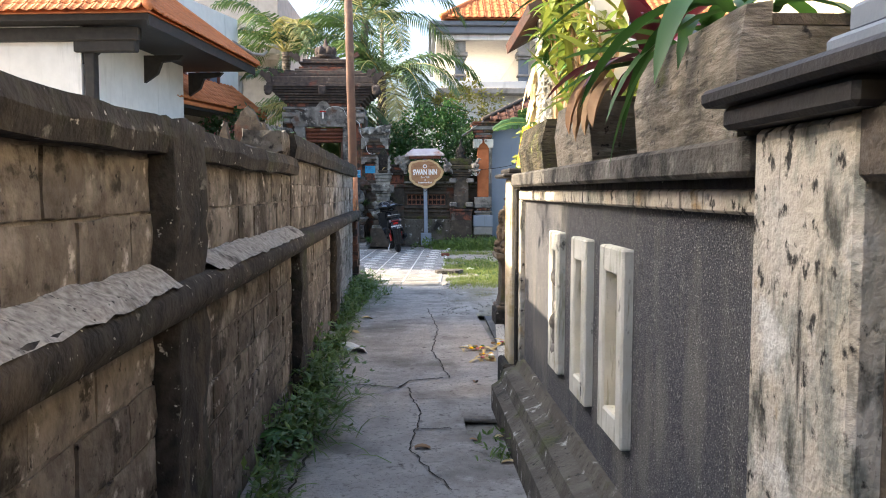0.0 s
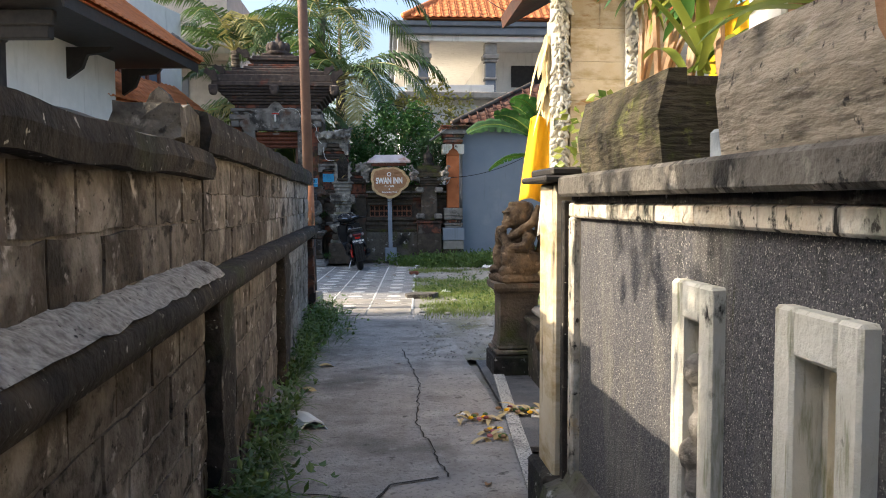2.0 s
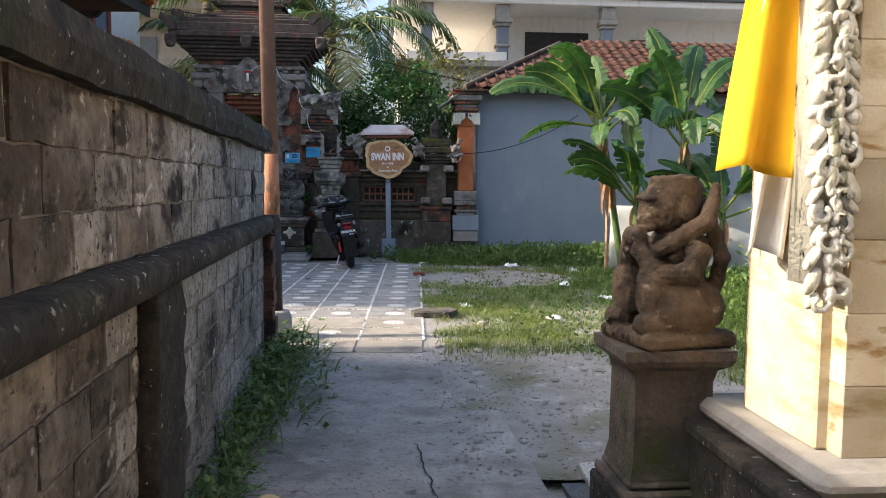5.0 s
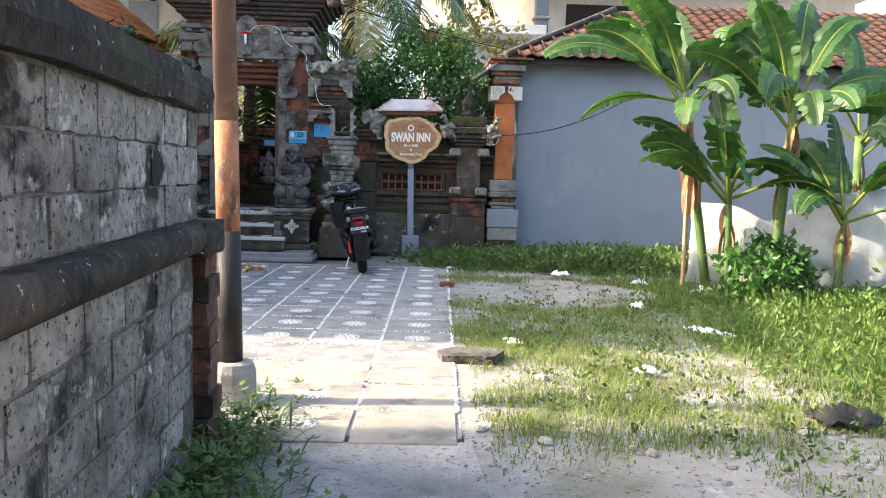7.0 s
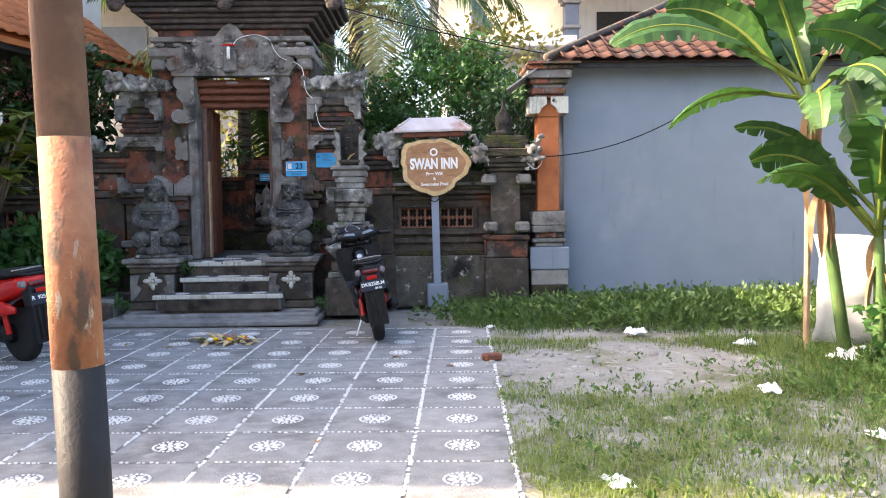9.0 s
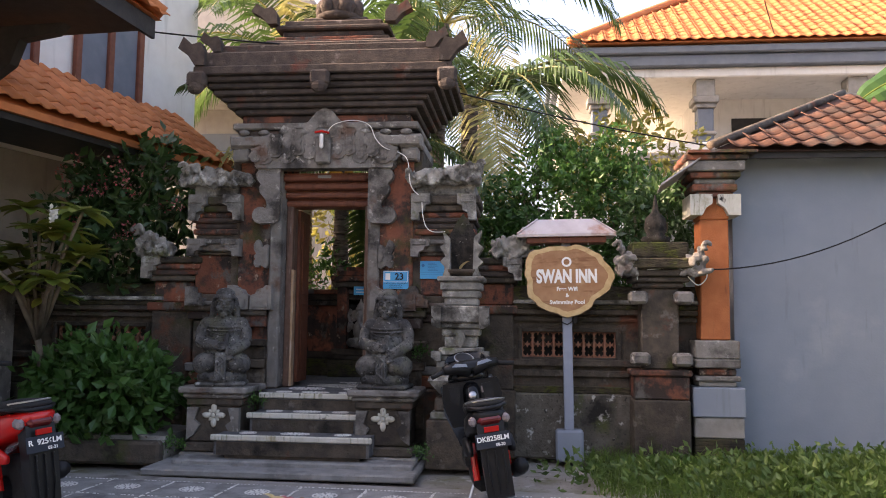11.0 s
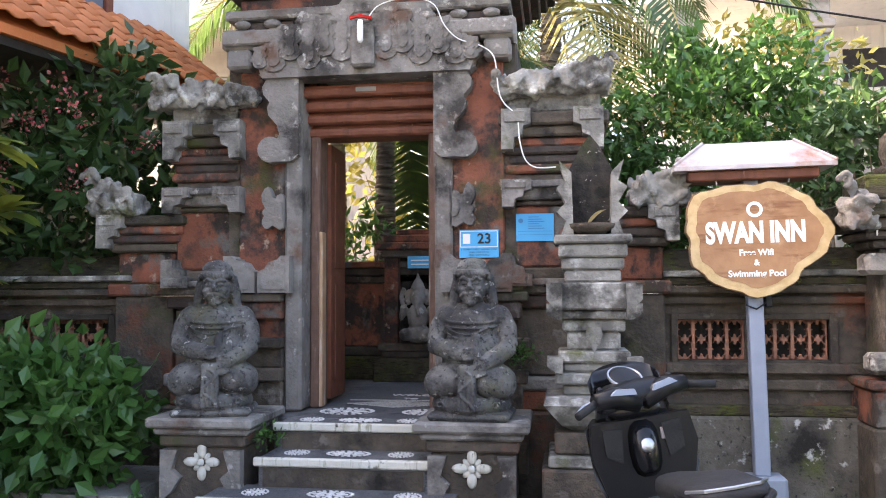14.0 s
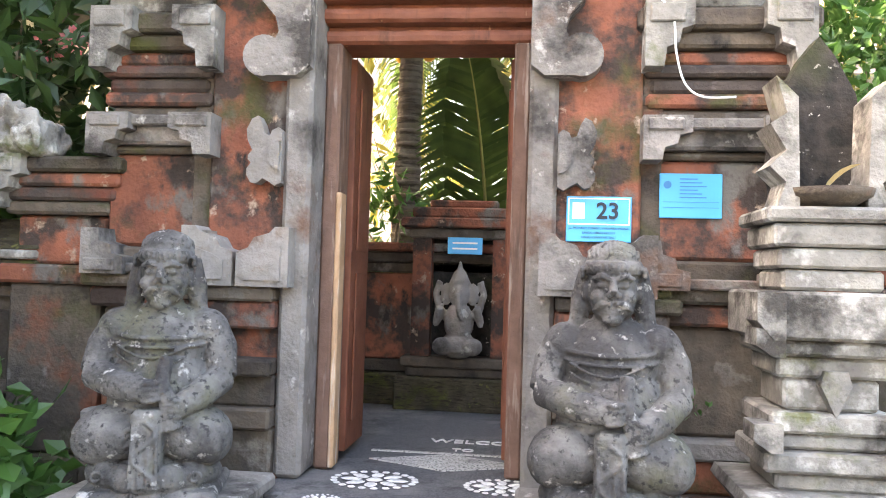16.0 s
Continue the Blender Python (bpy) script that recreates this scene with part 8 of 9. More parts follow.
# ---- inside the gate ----
M["coconut"] = surface("yellow_coconut", (0.62, 0.33, 0.03), (0.5, 0.25, 0.03), 8, 0.5, [], 0.1)
inner = thing("courtyard_wall", Matrix(), "dark brick screen wall behind the gate with a statue niche", "wall", kind="structure")
for z0, z1, d, mt in ((0.7, 0.95, 0.06, "mossstone"), (0.95, 1.05, 0.03, "darkstone"), (1.05, 1.72, 0.0, "brick"), (1.72, 1.8, 0.05, "darkstone"), (1.8, 1.88, 0.1, "darkstone"), (1.88, 1.95, 0.14, "brick")):
    part("course", Geo().box(-4.4, 0.2, 22.75 - d, 23.0, z0, z1 - 0.004, 0.012), M[mt], inner)
for z0, z1, w, mt in ((0.7, 0.95, 0.48, "mossstone"), (0.95, 1.02, 0.4, "darkstone"), (1.02, 1.1, 0.44, "darkstone"), (1.98, 2.06, 0.4, "darkstone"), (2.06, 2.14, 0.46, "brick"), (2.14, 2.22, 0.38, "brick"), (2.22, 2.28, 0.26, "brick")):
    part("niche_course", Geo().box(-2.02 - w, -2.02 + w, 22.75 - w * 0.55, 22.75, z0, z1 - 0.004, 0.012), M[mt], inner)
for s in (-1, 1):
    part("niche_side", Geo().box(-2.02 + s * 0.3 - 0.07, -2.02 + s * 0.3 + 0.07, 22.55, 22.75, 1.1, 1.98), M["brick"], inner)
part("niche_back", Geo().box(-2.25, -1.79, 22.7, 22.745, 1.1, 1.98), M["blackstone"], inner)
part("courtyard_floor", Geo().box(-4.5, 0.3, 21.0, 22.9, 0.5, 0.705), M["blackpebble"], inner, "dark pebble courtyard floor")
g = Geo()
g.ell((0, 0, 0.1), (0.2, 0.15, 0.1), 12, 8)
g.ell((0, 0, 0.28), (0.15, 0.13, 0.16), 12, 8)
g.ell((0, -0.02, 0.5), (0.1, 0.1, 0.11), 12, 8)
g.tube([(0, -0.11, 0.5), (0.01, -0.15, 0.38), (0.05, -0.16, 0.3)], [0.035, 0.03, 0.022], 8)
for s in (-1, 1):
    g.ell((s * 0.13, 0, 0.5), (0.06, 0.03, 0.09), 10, 8)
    g.tube([(s * 0.15, 0, 0.38), (s * 0.22, -0.06, 0.28), (s * 0.18, -0.12, 0.4)], 0.04, 8)
    g.ell((s * 0.15, -0.1, 0.1), (0.1, 0.09, 0.07), 10, 8)
    g.tube([(s * 0.17, 0.02, 0.3), (s * 0.24, 0.03, 0.5), (s * 0.2, 0.03, 0.6)], 0.035, 8)
g.lathe([(0.09, 0.56), (0.1, 0.6), (0.07, 0.66), (0.03, 0.7), (0.01, 0.76)], 12)
remeshed("niche_statue", g, M["grey"], pose(-2.02, 22.45, 1.1) @ Matrix.Diagonal((0.74, 0.85, 0.94, 1)), "grey stone seated deity figure in the courtyard niche", "statue", 0.012)
t = thing("blue_plaque", pose(-1.98, 22.34, 1.92), "small blue plaque above the niche", "sign")
part("plate", Geo().box(-0.125, 0.125, -0.012, 0, -0.06, 0.06, 0.003), M["sky_blue"], t)
for z in (0.02, -0.02):
    part("text_line", Geo().box(-0.09, 0.09, -0.015, -0.0125, z - 0.006, z + 0.006), M["signwhite"], t)
lettering("WELCOME", 0.13, M["whitepebble"], steps, pose(-1.75, 21.35, 0.72, 0, 0, 0), "welcome_letters", depth=0.003)
lettering("TO", 0.09, M["whitepebble"], steps, pose(-1.85, 21.12, 0.72, 0, 0, 0), "welcome_letters", depth=0.003)
for x, y, s in ((-2.2, 20.35, 1.9), (-1.6, 20.35, 1.6)):
    part("rosette", ros_me, None, steps, m=Matrix.Translation((x, y, 0.722)) @ Matrix.Diagonal((s, s * 0.8, 1, 1)))
part("mosaic_diamond", Geo().prism([(-0.42, 0.0), (-0.2, -0.1), (0.0, -0.19), (0.2, -0.1), (0.42, 0.0), (0.2, 0.1), (0.0, 0.19), (-0.2, 0.1)], 0.7155, 0.722, "z"), M["pebblestrip"], steps, "pale pebble diamond set in the landing", m=pose(-1.9, 20.8, 0))
part("mosaic_band", Geo().box(-2.35, -1.45, 21.0, 21.03, 0.716, 0.722), M["pebblestrip"], steps)
cp = palm("courtyard_palm", (-2.68, 23.9, 0.6), 3.5, 17, 3.6, 31, "coconut palm with yellow nuts in the courtyard behind the gate", (0.0, 0.1), 1.0, trunk_r=0.125, leaf_len=0.85)
for k in range(6):
    a = k * 1.05 + 0.3
    part("coconut", Geo().ell((0.16 * math.cos(a), 0.1 + 0.16 * math.sin(a), 3.22 + 0.05 * (k % 2)), (0.075, 0.075, 0.1), 12, 8), M["coconut"], cp, "yellow coconut", True)
# dark leaves carry the shadow deep in the courtyard
bush("courtyard_shrub", (-1.2, 24.9, 0.7), (-1.2, 25.2, 2.2), (1.2, 0.4, 1.4), 260, 9, 0.17, "darkbush", "shrub behind the courtyard palms, shadow put into its dark leaves", 43, 0.35)
r = random.Random(8)
green, ribs = Geo(), Geo()
for k, (az, el, ln) in enumerate(((20, 76, 3.0), (260, 78, 2.7), (100, 62, 2.4), (-20, 66, 2.8), (330, 50, 2.4), (60, 55, 2.6))):
    frond(green, ribs, (0, 0, 0), (math.cos(radians(az)) * math.cos(radians(el)), math.sin(radians(az)) * math.cos(radians(el)), math.sin(radians(el))), ln, 0.7, 80, 0.75, r)
t = thing("young_palm", pose(-1.9, 24.4, 1.2), "young palm with arching fronds behind the courtyard wall", "palm tree")
part("fronds", green, M["palm"], t)
part("ribs", ribs, M["palmyellow"], t)
bush("courtyard_shrub", (-2.9, 23.8, 0.7), (-2.9, 23.8, 1.8), (0.8, 0.5, 0.9), 130, 9, 0.15, "bush", "green and yellow shrubs behind the courtyard wall", 41, 0.35)
bush("courtyard_shrub", (-2.5, 26, 0.7), (-2.5, 26.5, 2.4), (2.4, 0.6, 2.2), 200, 9, 0.22, "yellowbush", "sunlit yellow shrubs deep in the courtyard", 42, 0.4)

# ---- houses around ----
new_tile = tile_mesh(0.22, 0.3, M["newtile"])


def hip_roof(parent, x0, x1, y0, y1, z, h, mat, turn=None):
    """The closed deck of a hipped roof over a rectangle, with a boxed eave."""
    g = Geo()
    ins = min(x1 - x0, y1 - y0) / 2
    rx0, rx1, ry0, ry1 = x0 + ins, x1 - ins, y0 + ins, y1 - ins
    g.add([(x0, y0, z), (x1, y0, z), (x1, y1, z), (x0, y1, z), (rx0, ry0, z + h), (rx1, ry0, z + h), (rx1, ry1, z + h), (rx0, ry1, z + h)], [(0, 1, 5, 4), (1, 2, 6, 5), (2, 3, 7, 6), (3, 0, 4, 7), (4, 5, 6, 7), (3, 2, 1, 0)])
    return part("roof", g, mat, parent)


TL = pose(-3.63, 19.3, 0, 0, 0, -5.2)
pav = thing("pavilion", TL, "white-walled pavilion with black timber eaves and orange tile roof", "house")
part("wall", Geo().box(-9.0, -1.6, -6.0, -1.0, 0, 4.6), M["white"], pav, "white plaster wall")
hip_roof(pav, -9.6, 0, -6.6, 0, 4.72, 2.6, M["newtile"])
part("soffit", Geo().box(-9.5, -0.06, -6.5, -0.06, 4.6, 4.715), M["dark"], pav, "black timber soffit")
part("fascia", Geo().box(-0.08, -0.04, -6.5, -0.06, 4.5, 4.7), M["dark"], pav)
part("beam", Geo().box(-1.7, -0.5, -6.1, -5.9, 4.1, 4.35, 0.02), M["dark"], pav, "black carved roof beam")
part("beam", Geo().box(-9.0, -0.4, -6.15, -6.0, 4.3, 4.55, 0.02), M["dark"], pav)
for x, y in ((-1.45, -5.9),):
    part("post", Geo().box(x - 0.1, x + 0.1, y - 0.1, y + 0.1, 0, 4.6, 0.02), M["dark"], pav, "black timber post")
for y in (-5.9, -3.2, -0.6):
    part("bracket", Geo().prism([(-1.6, 3.9), (-1.6, 4.5), (-0.7, 4.5), (-0.8, 4.4), (-1.2, 4.35), (-1.3, 4.1), (-1.45, 4.0)], y - 0.06, y + 0.06, "y"), M["dark"], pav, "black carved bracket")
up = Vector((-2.6 / math.hypot(2.6, 3.3) * 3.3 / 2.6, 0, 2.6 / math.hypot(2.6, 3.3)))
up = Vector((-3.3, 0, 2.6)).normalized()
tiled_plane(pav, (0.06, -6.6, 4.73), (0, 1, 0), up, 30, 12, 0.22, 0.3, new_tile, lambda a, b: b * 0.8 < a < 6.6 - b * 0.8)
tiled_plane(pav, (-9.6, -6.66, 4.73), (1, 0, 0), Vector((0, 3.3, 2.6)).normalized(), 43, 10, 0.22, 0.3, new_tile, lambda a, b: b * 0.8 < a < 9.6 - b * 0.8, 0)
part("hip", Geo().tube([(0.02 - 3.3 * k / 8, -6.62 + 3.3 * k / 8, 4.8 + 2.6 * k / 8) for k in range(9)], 0.08, 8), M["newtile"], pav, "orange hip tiles", True)
part("hip", Geo().tube([(0.02 - 3.3 * k / 8, 0.0 - 3.3 * k / 8, 4.8 + 2.6 * k / 8) for k in range(9)], 0.08, 8), M["newtile"], pav, "orange hip tiles", True)
part("hip_ornament", Geo().tube([(-0.5, -0.5, 5.3), (-0.1, -0.1, 5.05), (0.12, 0.12, 5.05), (0.2, 0.2, 5.16), (0.12, 0.12, 5.22)], [0.05, 0.045, 0.04, 0.04, 0.02], 7), M["cement"], pav, "grey curled hip ornament", True)

low = thing("veranda_house", pose(-4.22, 22.9, -0.15, 0, 0, -14.0), "white house with an orange-tiled veranda roof and upper windows", "house")
part("wall", Geo().box(-5.0, -1.1, -8.0, 0.6, 3.9, 7.0), M["white"], low, "white plaster wall")
# shade under the veranda roof is put into this wall's grey
part("veranda_wall", Geo().box(-5.0, -1.9, -8.0, 0.6, 0, 3.895), M["shadedplaster"], low, "veranda wall, greyed for the shade under its roof")
g = Geo().add([(0, -8, 3.92), (0, 0.3, 3.92), (-1.2, 0.3, 4.85), (-1.2, -8, 4.85), (0, -8, 3.84), (0, 0.3, 3.84), (-1.2, 0.3, 3.84), (-1.2, -8, 3.84)], [(0, 1, 2, 3), (4, 7, 6, 5), (0, 4, 5, 1), (1, 5, 6, 2), (0, 3, 7, 4)])
part("veranda_roof", g, M["newtile"], low)
part("veranda_soffit", Geo().box(-1.1, -0.05, -7.9, 0.25, 3.76, 3.835), M["dark"], low, "black soffit")
tiled_plane(low, (0.05, -8.0, 3.95), (0, 1, 0), Vector((-1.2, 0, 0.93)).normalized(), 37, 6, 0.22, 0.3, new_tile)
part("veranda_post", Geo().box(-0.3, -0.12, -5.0, -4.8, 0, 3.8, 0.02), M["dark"], low)
for y0 in (-3.9, -2.0):
    w = part("window", Geo().box(-1.1, -1.06, y0, y0 + 1.2, 4.7, 6.2), M["bluetrim"], low, "upper window with brown frame")
    for q in ((y0 - 0.05, y0 + 0.05, 4.65, 6.25), (y0 + 1.15, y0 + 1.25, 4.65, 6.25), (y0 + 0.55, y0 + 0.65, 4.7, 6.2)):
        part("frame", Geo().box(-1.08, -1.0, q[0], q[1], q[2], q[3], 0.01), M["wood"], w)
g = Geo()
g.box(-16, -5.0, 30, 38, 0, 9.5)
wh = thing("plastered_house", Matrix(), "tall plain plastered house behind the gate, its shade put into grey", "house")
# grey here stands for shade on the house front and slab
part("wall", g, M["shadedplaster"], wh)
part("balcony_slab", Geo().box(-10, -4.2, 28.5, 30, 6.6, 6.9), M["shadedplaster"], wh, "overhanging slab greyed as if in shade")
part("window", Geo().box(-7.6, -6.4, 29.96, 30.02, 4.6, 6.0), M["bluetrim"], wh)

villa = thing("villa", pose(0, 32, 0), "two-storey villa with columns, slate-blue eaves and orange roof", "house")
part("wall", Geo().box(5.0, 16, 2.0, 12, 0, 8.2), M["white"], villa, "white upper wall")
part("lower_wall", Geo().box(1.4, 16, 0.4, 12, 0, 5.6), M["white"], villa)
part("balcony_floor", Geo().box(1.2, 5.5, -0.3, 4, 5.55, 5.8, 0.03), M["cement"], villa)
for z0, z1, d in ((7.75, 8.0, 0.0), (8.0, 8.3, 0.18), (8.3, 8.5, 0.3)):
    part("eave_band", Geo().box(1.2 - d, 16.5, -0.2 - d, 12.5, z0, z1 - 0.005, 0.03), M["bluetrim" if z0 != 7.75 else "white"], villa, "slate-blue stepped eave band")
for x in (2.2, 4.87, 8.6):
    c = part("column", Geo().box(x - 0.2, x + 0.2, 0.0, 0.4, 5.8, 7.0, 0.02), M["bluetrim"], villa, "grey column")
    for z0, z1, w in ((7.0, 7.12, 0.26), (7.12, 7.3, 0.32), (7.3, 7.75, 0.24), (6.3, 6.4, 0.26)):
        part("capital", Geo().box(x - w, x + w, 0.2 - w, 0.2 + w, z0, z1 - 0.004, 0.02), M["cement"], c)
part("parapet", Geo().box(1.5, 5.0, -0.1, 0.1, 5.8, 6.1, 0.02), M["white"], villa)
hip_roof(villa, 1.4, 16.6, -0.6, 6.6, 8.55, 2.5, M["newtile"])
tiled_plane(villa, (1.4, -0.62, 8.57), (1, 0, 0), Vector((0, 3.6, 2.5)).normalized(), 50, 14, 0.3, 0.36, tile_mesh(0.3, 0.37, M["newtile"]), lambda a, b: b * 0.8 < a < 15.2 - b * 0.8, 0)
part("hip", Geo().tube([(1.4 + 3.6 * k / 6, -0.6 + 3.6 * k / 6, 8.63 + 2.5 * k / 6) for k in range(7)], 0.12, 8), M["newtile"], villa, smooth=True)
part("ridge", Geo().tube([(5.0, 3.0, 11.08), (13.0, 3.0, 11.08)], 0.13, 8), M["newtile"], villa, smooth=True)
for x in (5.0, 9.4, 13.0):
    part("finial", Geo().lathe([(0.22, 0), (0.26, 0.1), (0.12, 0.2), (0.2, 0.35), (0.08, 0.5), (0.02, 0.9)], 10, (x, 3.0, 11.08)), M["brick"], villa, "red clay ridge finial", True)
part("upper_window", Geo().box(6.0, 8.4, 1.95, 2.0, 6.3, 7.2), M["dark"], villa, "dark ventilation window")
part("window_slit", Geo().box(10.0, 11.6, 1.95, 2.0, 6.2, 7.0), M["dark"], villa)

# plain walls that close the place; two are unseen, added to block sun
single("wall_garden_house", Geo().box(3.4, 9.0, -10, 4.9, 0, 4.2), M["cream"], Matrix(), "plain cream house wall behind the garden wall", "wall", kind="structure")
# the next two stand out of view and only cast shade
single("wall_neighbour", Geo().box(-11.5, -9.0, 6.3, 10.5, 0, 8.6), M["white"], Matrix(), "unseen tall plain wall added to shade the ground before the yard", "wall", kind="structure")
single("wall_rear_house", Geo().box(-5.5, -2.6, -12, 1.75, 0, 4.5), M["white"], Matrix(), "unseen plain white wall added to shade the near alley", "wall", kind="structure")
single("wall_end", Geo().box(-3, 4, -9.2, -8.6, 0, 3.2), M["block"], Matrix(), "plain wall at the alley's other end", "wall", kind="structure")

# ---- trees behind ----
# added out of view so its leaves break the sun on the garden wall
bush("shade_tree", (-2.0, 1.6, 0), (-2.0, 1.6, 3.65), (0.45, 1.2, 0.85), 46, 9, 0.16, "bush", "unseen small leafy tree added beside the alley wall for dappled shade", 58, 0.5, "tree")
palm("coconut_palm", (-0.75, 24.8, 0), 5.2, 13, 3.6, 33, "coconut palm with drooping and yellowed fronds behind the street wall", (0.1, 0.0), 1.15, leaf_len=1.0)
palm("coconut_palm", (-3.9, 26.2, 0), 6.3, 13, 3.6, 34, "coconut palm between the gate and the white house", (-0.2, 0.2), 1.15, leaf_len=0.95)
palm("coconut_palm", (-1.6, 27.5, 0), 7.6, 16, 4.3, 35, "tall coconut palm behind the gate", (0.2, -0.2), 1.05, leaf_len=1.1)
bush("hedge_bush", (0.9, 22.6, 0), (0.95, 22.6, 2.9), (1.4, 0.7, 1.35), 900, 11, 0.105, "bush", "dense bright green bush over the street wall", 51, 0.5)
bush("hedge_bush", (2.1, 25.0, 0), (2.0, 25.2, 4.2), (1.5, 0.7, 1.1), 150, 10, 0.16, "yellowbush", "yellow-green blossoming shrub behind the hedge", 52, 0.45)
# dark leaves stand for shadow behind the wall and in the house gap
bush("hedge_bush", (-0.3, 24.5, 0), (-0.2, 24.6, 2.6), (1.3, 0.6, 1.2), 120, 10, 0.16, "darkbush", "shrub behind the street wall in dark leaves that stand for shadow", 53, 0.5)
bush("hedge_bush", (1.95, 21.5, 0), (1.95, 21.6, 2.7), (0.5, 0.45, 0.75), 150, 10, 0.11, "darkbush", "dark-leaved shrub added for the deep shade in the gap beside the house", 54, 0.5)
t = thing("conifer", pose(-2.3, 56, 0), "tall feathery conifer in the distance", "tree")
part("trunk", Geo().tube([(0, 0, 0), (0, 0, 17.5)], [0.3, 0.05], 8), M["bark"], t)
r = random.Random(2)
g = Geo()
for k in range(26):
    z = 6.5 + 11 * k / 26
    L = 2.4 * (1 - k / 28) + 0.25
    for q in range(6):
        a = q * math.pi / 3 + k * 0.5
        for s in range(9):
            f = (s + 1) / 9
            p = Vector((math.cos(a) * L * f, math.sin(a) * L * f, z + 0.5 * f * f))
            for _ in range(3):
                d = (Vector((math.cos(a), math.sin(a), 0.3)) + rand_dir(r) * 0.8).normalized()
                g.leaf(p, d, d.cross(rand_dir(r)).normalized(), 0.34, 0.07)
part("needle_foliage", g, M["darkbush"], t)

# ---- the planted bed left of the gate ----
bed = thing("garden_bed", Matrix(), "raised planting bed with a dark stone kerb", "planting bed", kind="structure")
part("kerb", Geo().box(-6.4, -3.45, 19.25, 19.4, 0, 0.24, 0.03), M["darkstone"], bed)
part("soil", Geo().box(-6.4, -3.45, 19.4, 20.45, 0, 0.28), M["earth"], bed)
bush("garden_shrub", (-4.3, 19.75, 0.36), (-4.3, 19.62, 0.74), (0.85, 0.42, 0.5), 300, 9, 0.15, "bush", "low broad-leaved green shrub in the bed", 61, 0.6)
bush("garden_shrub", (-4.75, 20.9, 0.0), (-4.8, 20.9, 2.6), (1.0, 0.5, 1.25), 330, 9, 0.17, "darkbush", "tall dark-leaved shrub with dull pink flower heads", 62, 0.5)
r = random.Random(5)
g = Geo()
for k in range(26):
    c = Vector((-4.6 + r.uniform(-0.9, 0.7), 20.55 + r.uniform(-0.25, 0.2), r.uniform(2.4, 3.5)))
    for _ in range(18):
        d = rand_dir(r)
        g.leaf(c + d * 0.06, d, d.cross(rand_dir(r)).normalized(), 0.035, 0.03)
single("flower_heads", g, M["pinkflower"], Matrix(), "dull pink flower heads on the dark shrub", "flowers", kind="stuff")
t = thing("frangipani", pose(-5.0, 19.6, 0.2), "pale-stemmed frangipani with long green leaves and a white bloom", "tree")
br = Geo()
ends = []
r = random.Random(12)
br.tube([(0, 0, 0), (0.05, 0, 0.6), (-0.05, 0, 1.1)], [0.05, 0.04, 0.035], 7)
for k in range(15):
    e = Vector((r.uniform(-0.5, 0.85), r.uniform(-0.6, 0.2), r.uniform(1.5, 2.6)))
    br.tube([(-0.05, 0, 1.05), Vector((-0.05, 0, 1.1)).lerp(e, 0.5) + Vector((0, 0, 0.15)), e], [0.03, 0.024, 0.016], 6)
    ends.append(e)
part("branchwork", br, M["bark"], t, "pale forked branches", True)
lf = Geo()
for e in ends:
    for k in range(13):
        a = k * 2.4 + r.uniform(-0.3, 0.3)
        lf.blade(e, (math.cos(a), math.sin(a), r.uniform(-0.1, 0.9)), r.uniform(0.26, 0.4), 0.17, 0.4, 6, 0.2)
part("leaves", lf, M["croton"], t, smooth=True)
g = Geo()
for k in range(7):
    for q in range(5):
        a = q * 1.257
        g.blade(ends[0] + Vector((0.03 * (k % 3), -0.1, 0.08 + 0.03 * k)), (math.cos(a), -0.5, math.sin(a)), 0.06, 0.04, 0.1, 3, 0.1)
part("blossom", g, M["signwhite"], t, "white and yellow blossom", True)
single("garden_pier", Geo().box(-6.6, -5.45, 19.5, 19.8, 0, 1.95, 0.02), M["grey"], Matrix(), "weathered grey stone pier by the garden bed", "pier", kind="structure")

for x, y, z, sd in ((-2.56, 19.62, 0.53, 91), (-3.36, 19.42, 0.1, 92), (-0.86, 20.12, 1.05, 93), (-0.72, 19.3, 0.1, 94)):
    single("fern_tuft", leaf_mass(sd, (0, 0, 0.08), (0.1, 0.07, 0.09), 22, 7, 0.035, 0.55, 0.3, True), M["bush"], pose(x, y, z), "small green weed sprouting from a joint of the stonework", "weed", "weeds on the stonework", "stuff")

# ---- the yard ----
def grass_field(seed, n, area, mask, h0, h1, mat, label):
    r, g = random.Random(seed), Geo()
    made = 0
    while made < n:
        x, y = r.uniform(area[0], area[1]), r.uniform(area[2], area[3])
        k = mask(x, y)
        if k <= 0 or r.random() > k:
            n -= 0.2
            continue
        h = r.uniform(h0, h1) * (0.5 + 0.7 * min(1, k))
        a = r.uniform(0, 6.28)
        d = Vector((math.cos(a), math.sin(a), 0))
        s = Vector((-d.y, d.x, 0)) * r.uniform(0.002, 0.0048)
        p = Vector((x, y, bumpy(x, y) - 0.005))
        m_ = p + d * h * 0.25 + Vector((0, 0, h * 0.65))
        e = p + d * h * r.uniform(0.6, 1.5) + Vector((0, 0, h * r.uniform(0.35, 1.0)))
        g.add([p - s, p + s, m_ + s * 0.8, m_ - s * 0.8, e], [(0, 1, 2, 3), (3, 2, 4)])
        made += 1
    return single("grass", g, M[mat], Matrix(), label, "grass", kind="stuff")


def mask_wall(x, y):
    return max(0, min(1.0, (y - 17.6 + 0.5 * noise.noise(Vector((x, y, 0)) * 1.2) - max(0, 1.6 - x) * 1.2) * 1.2)) if x > 0.95 else 0


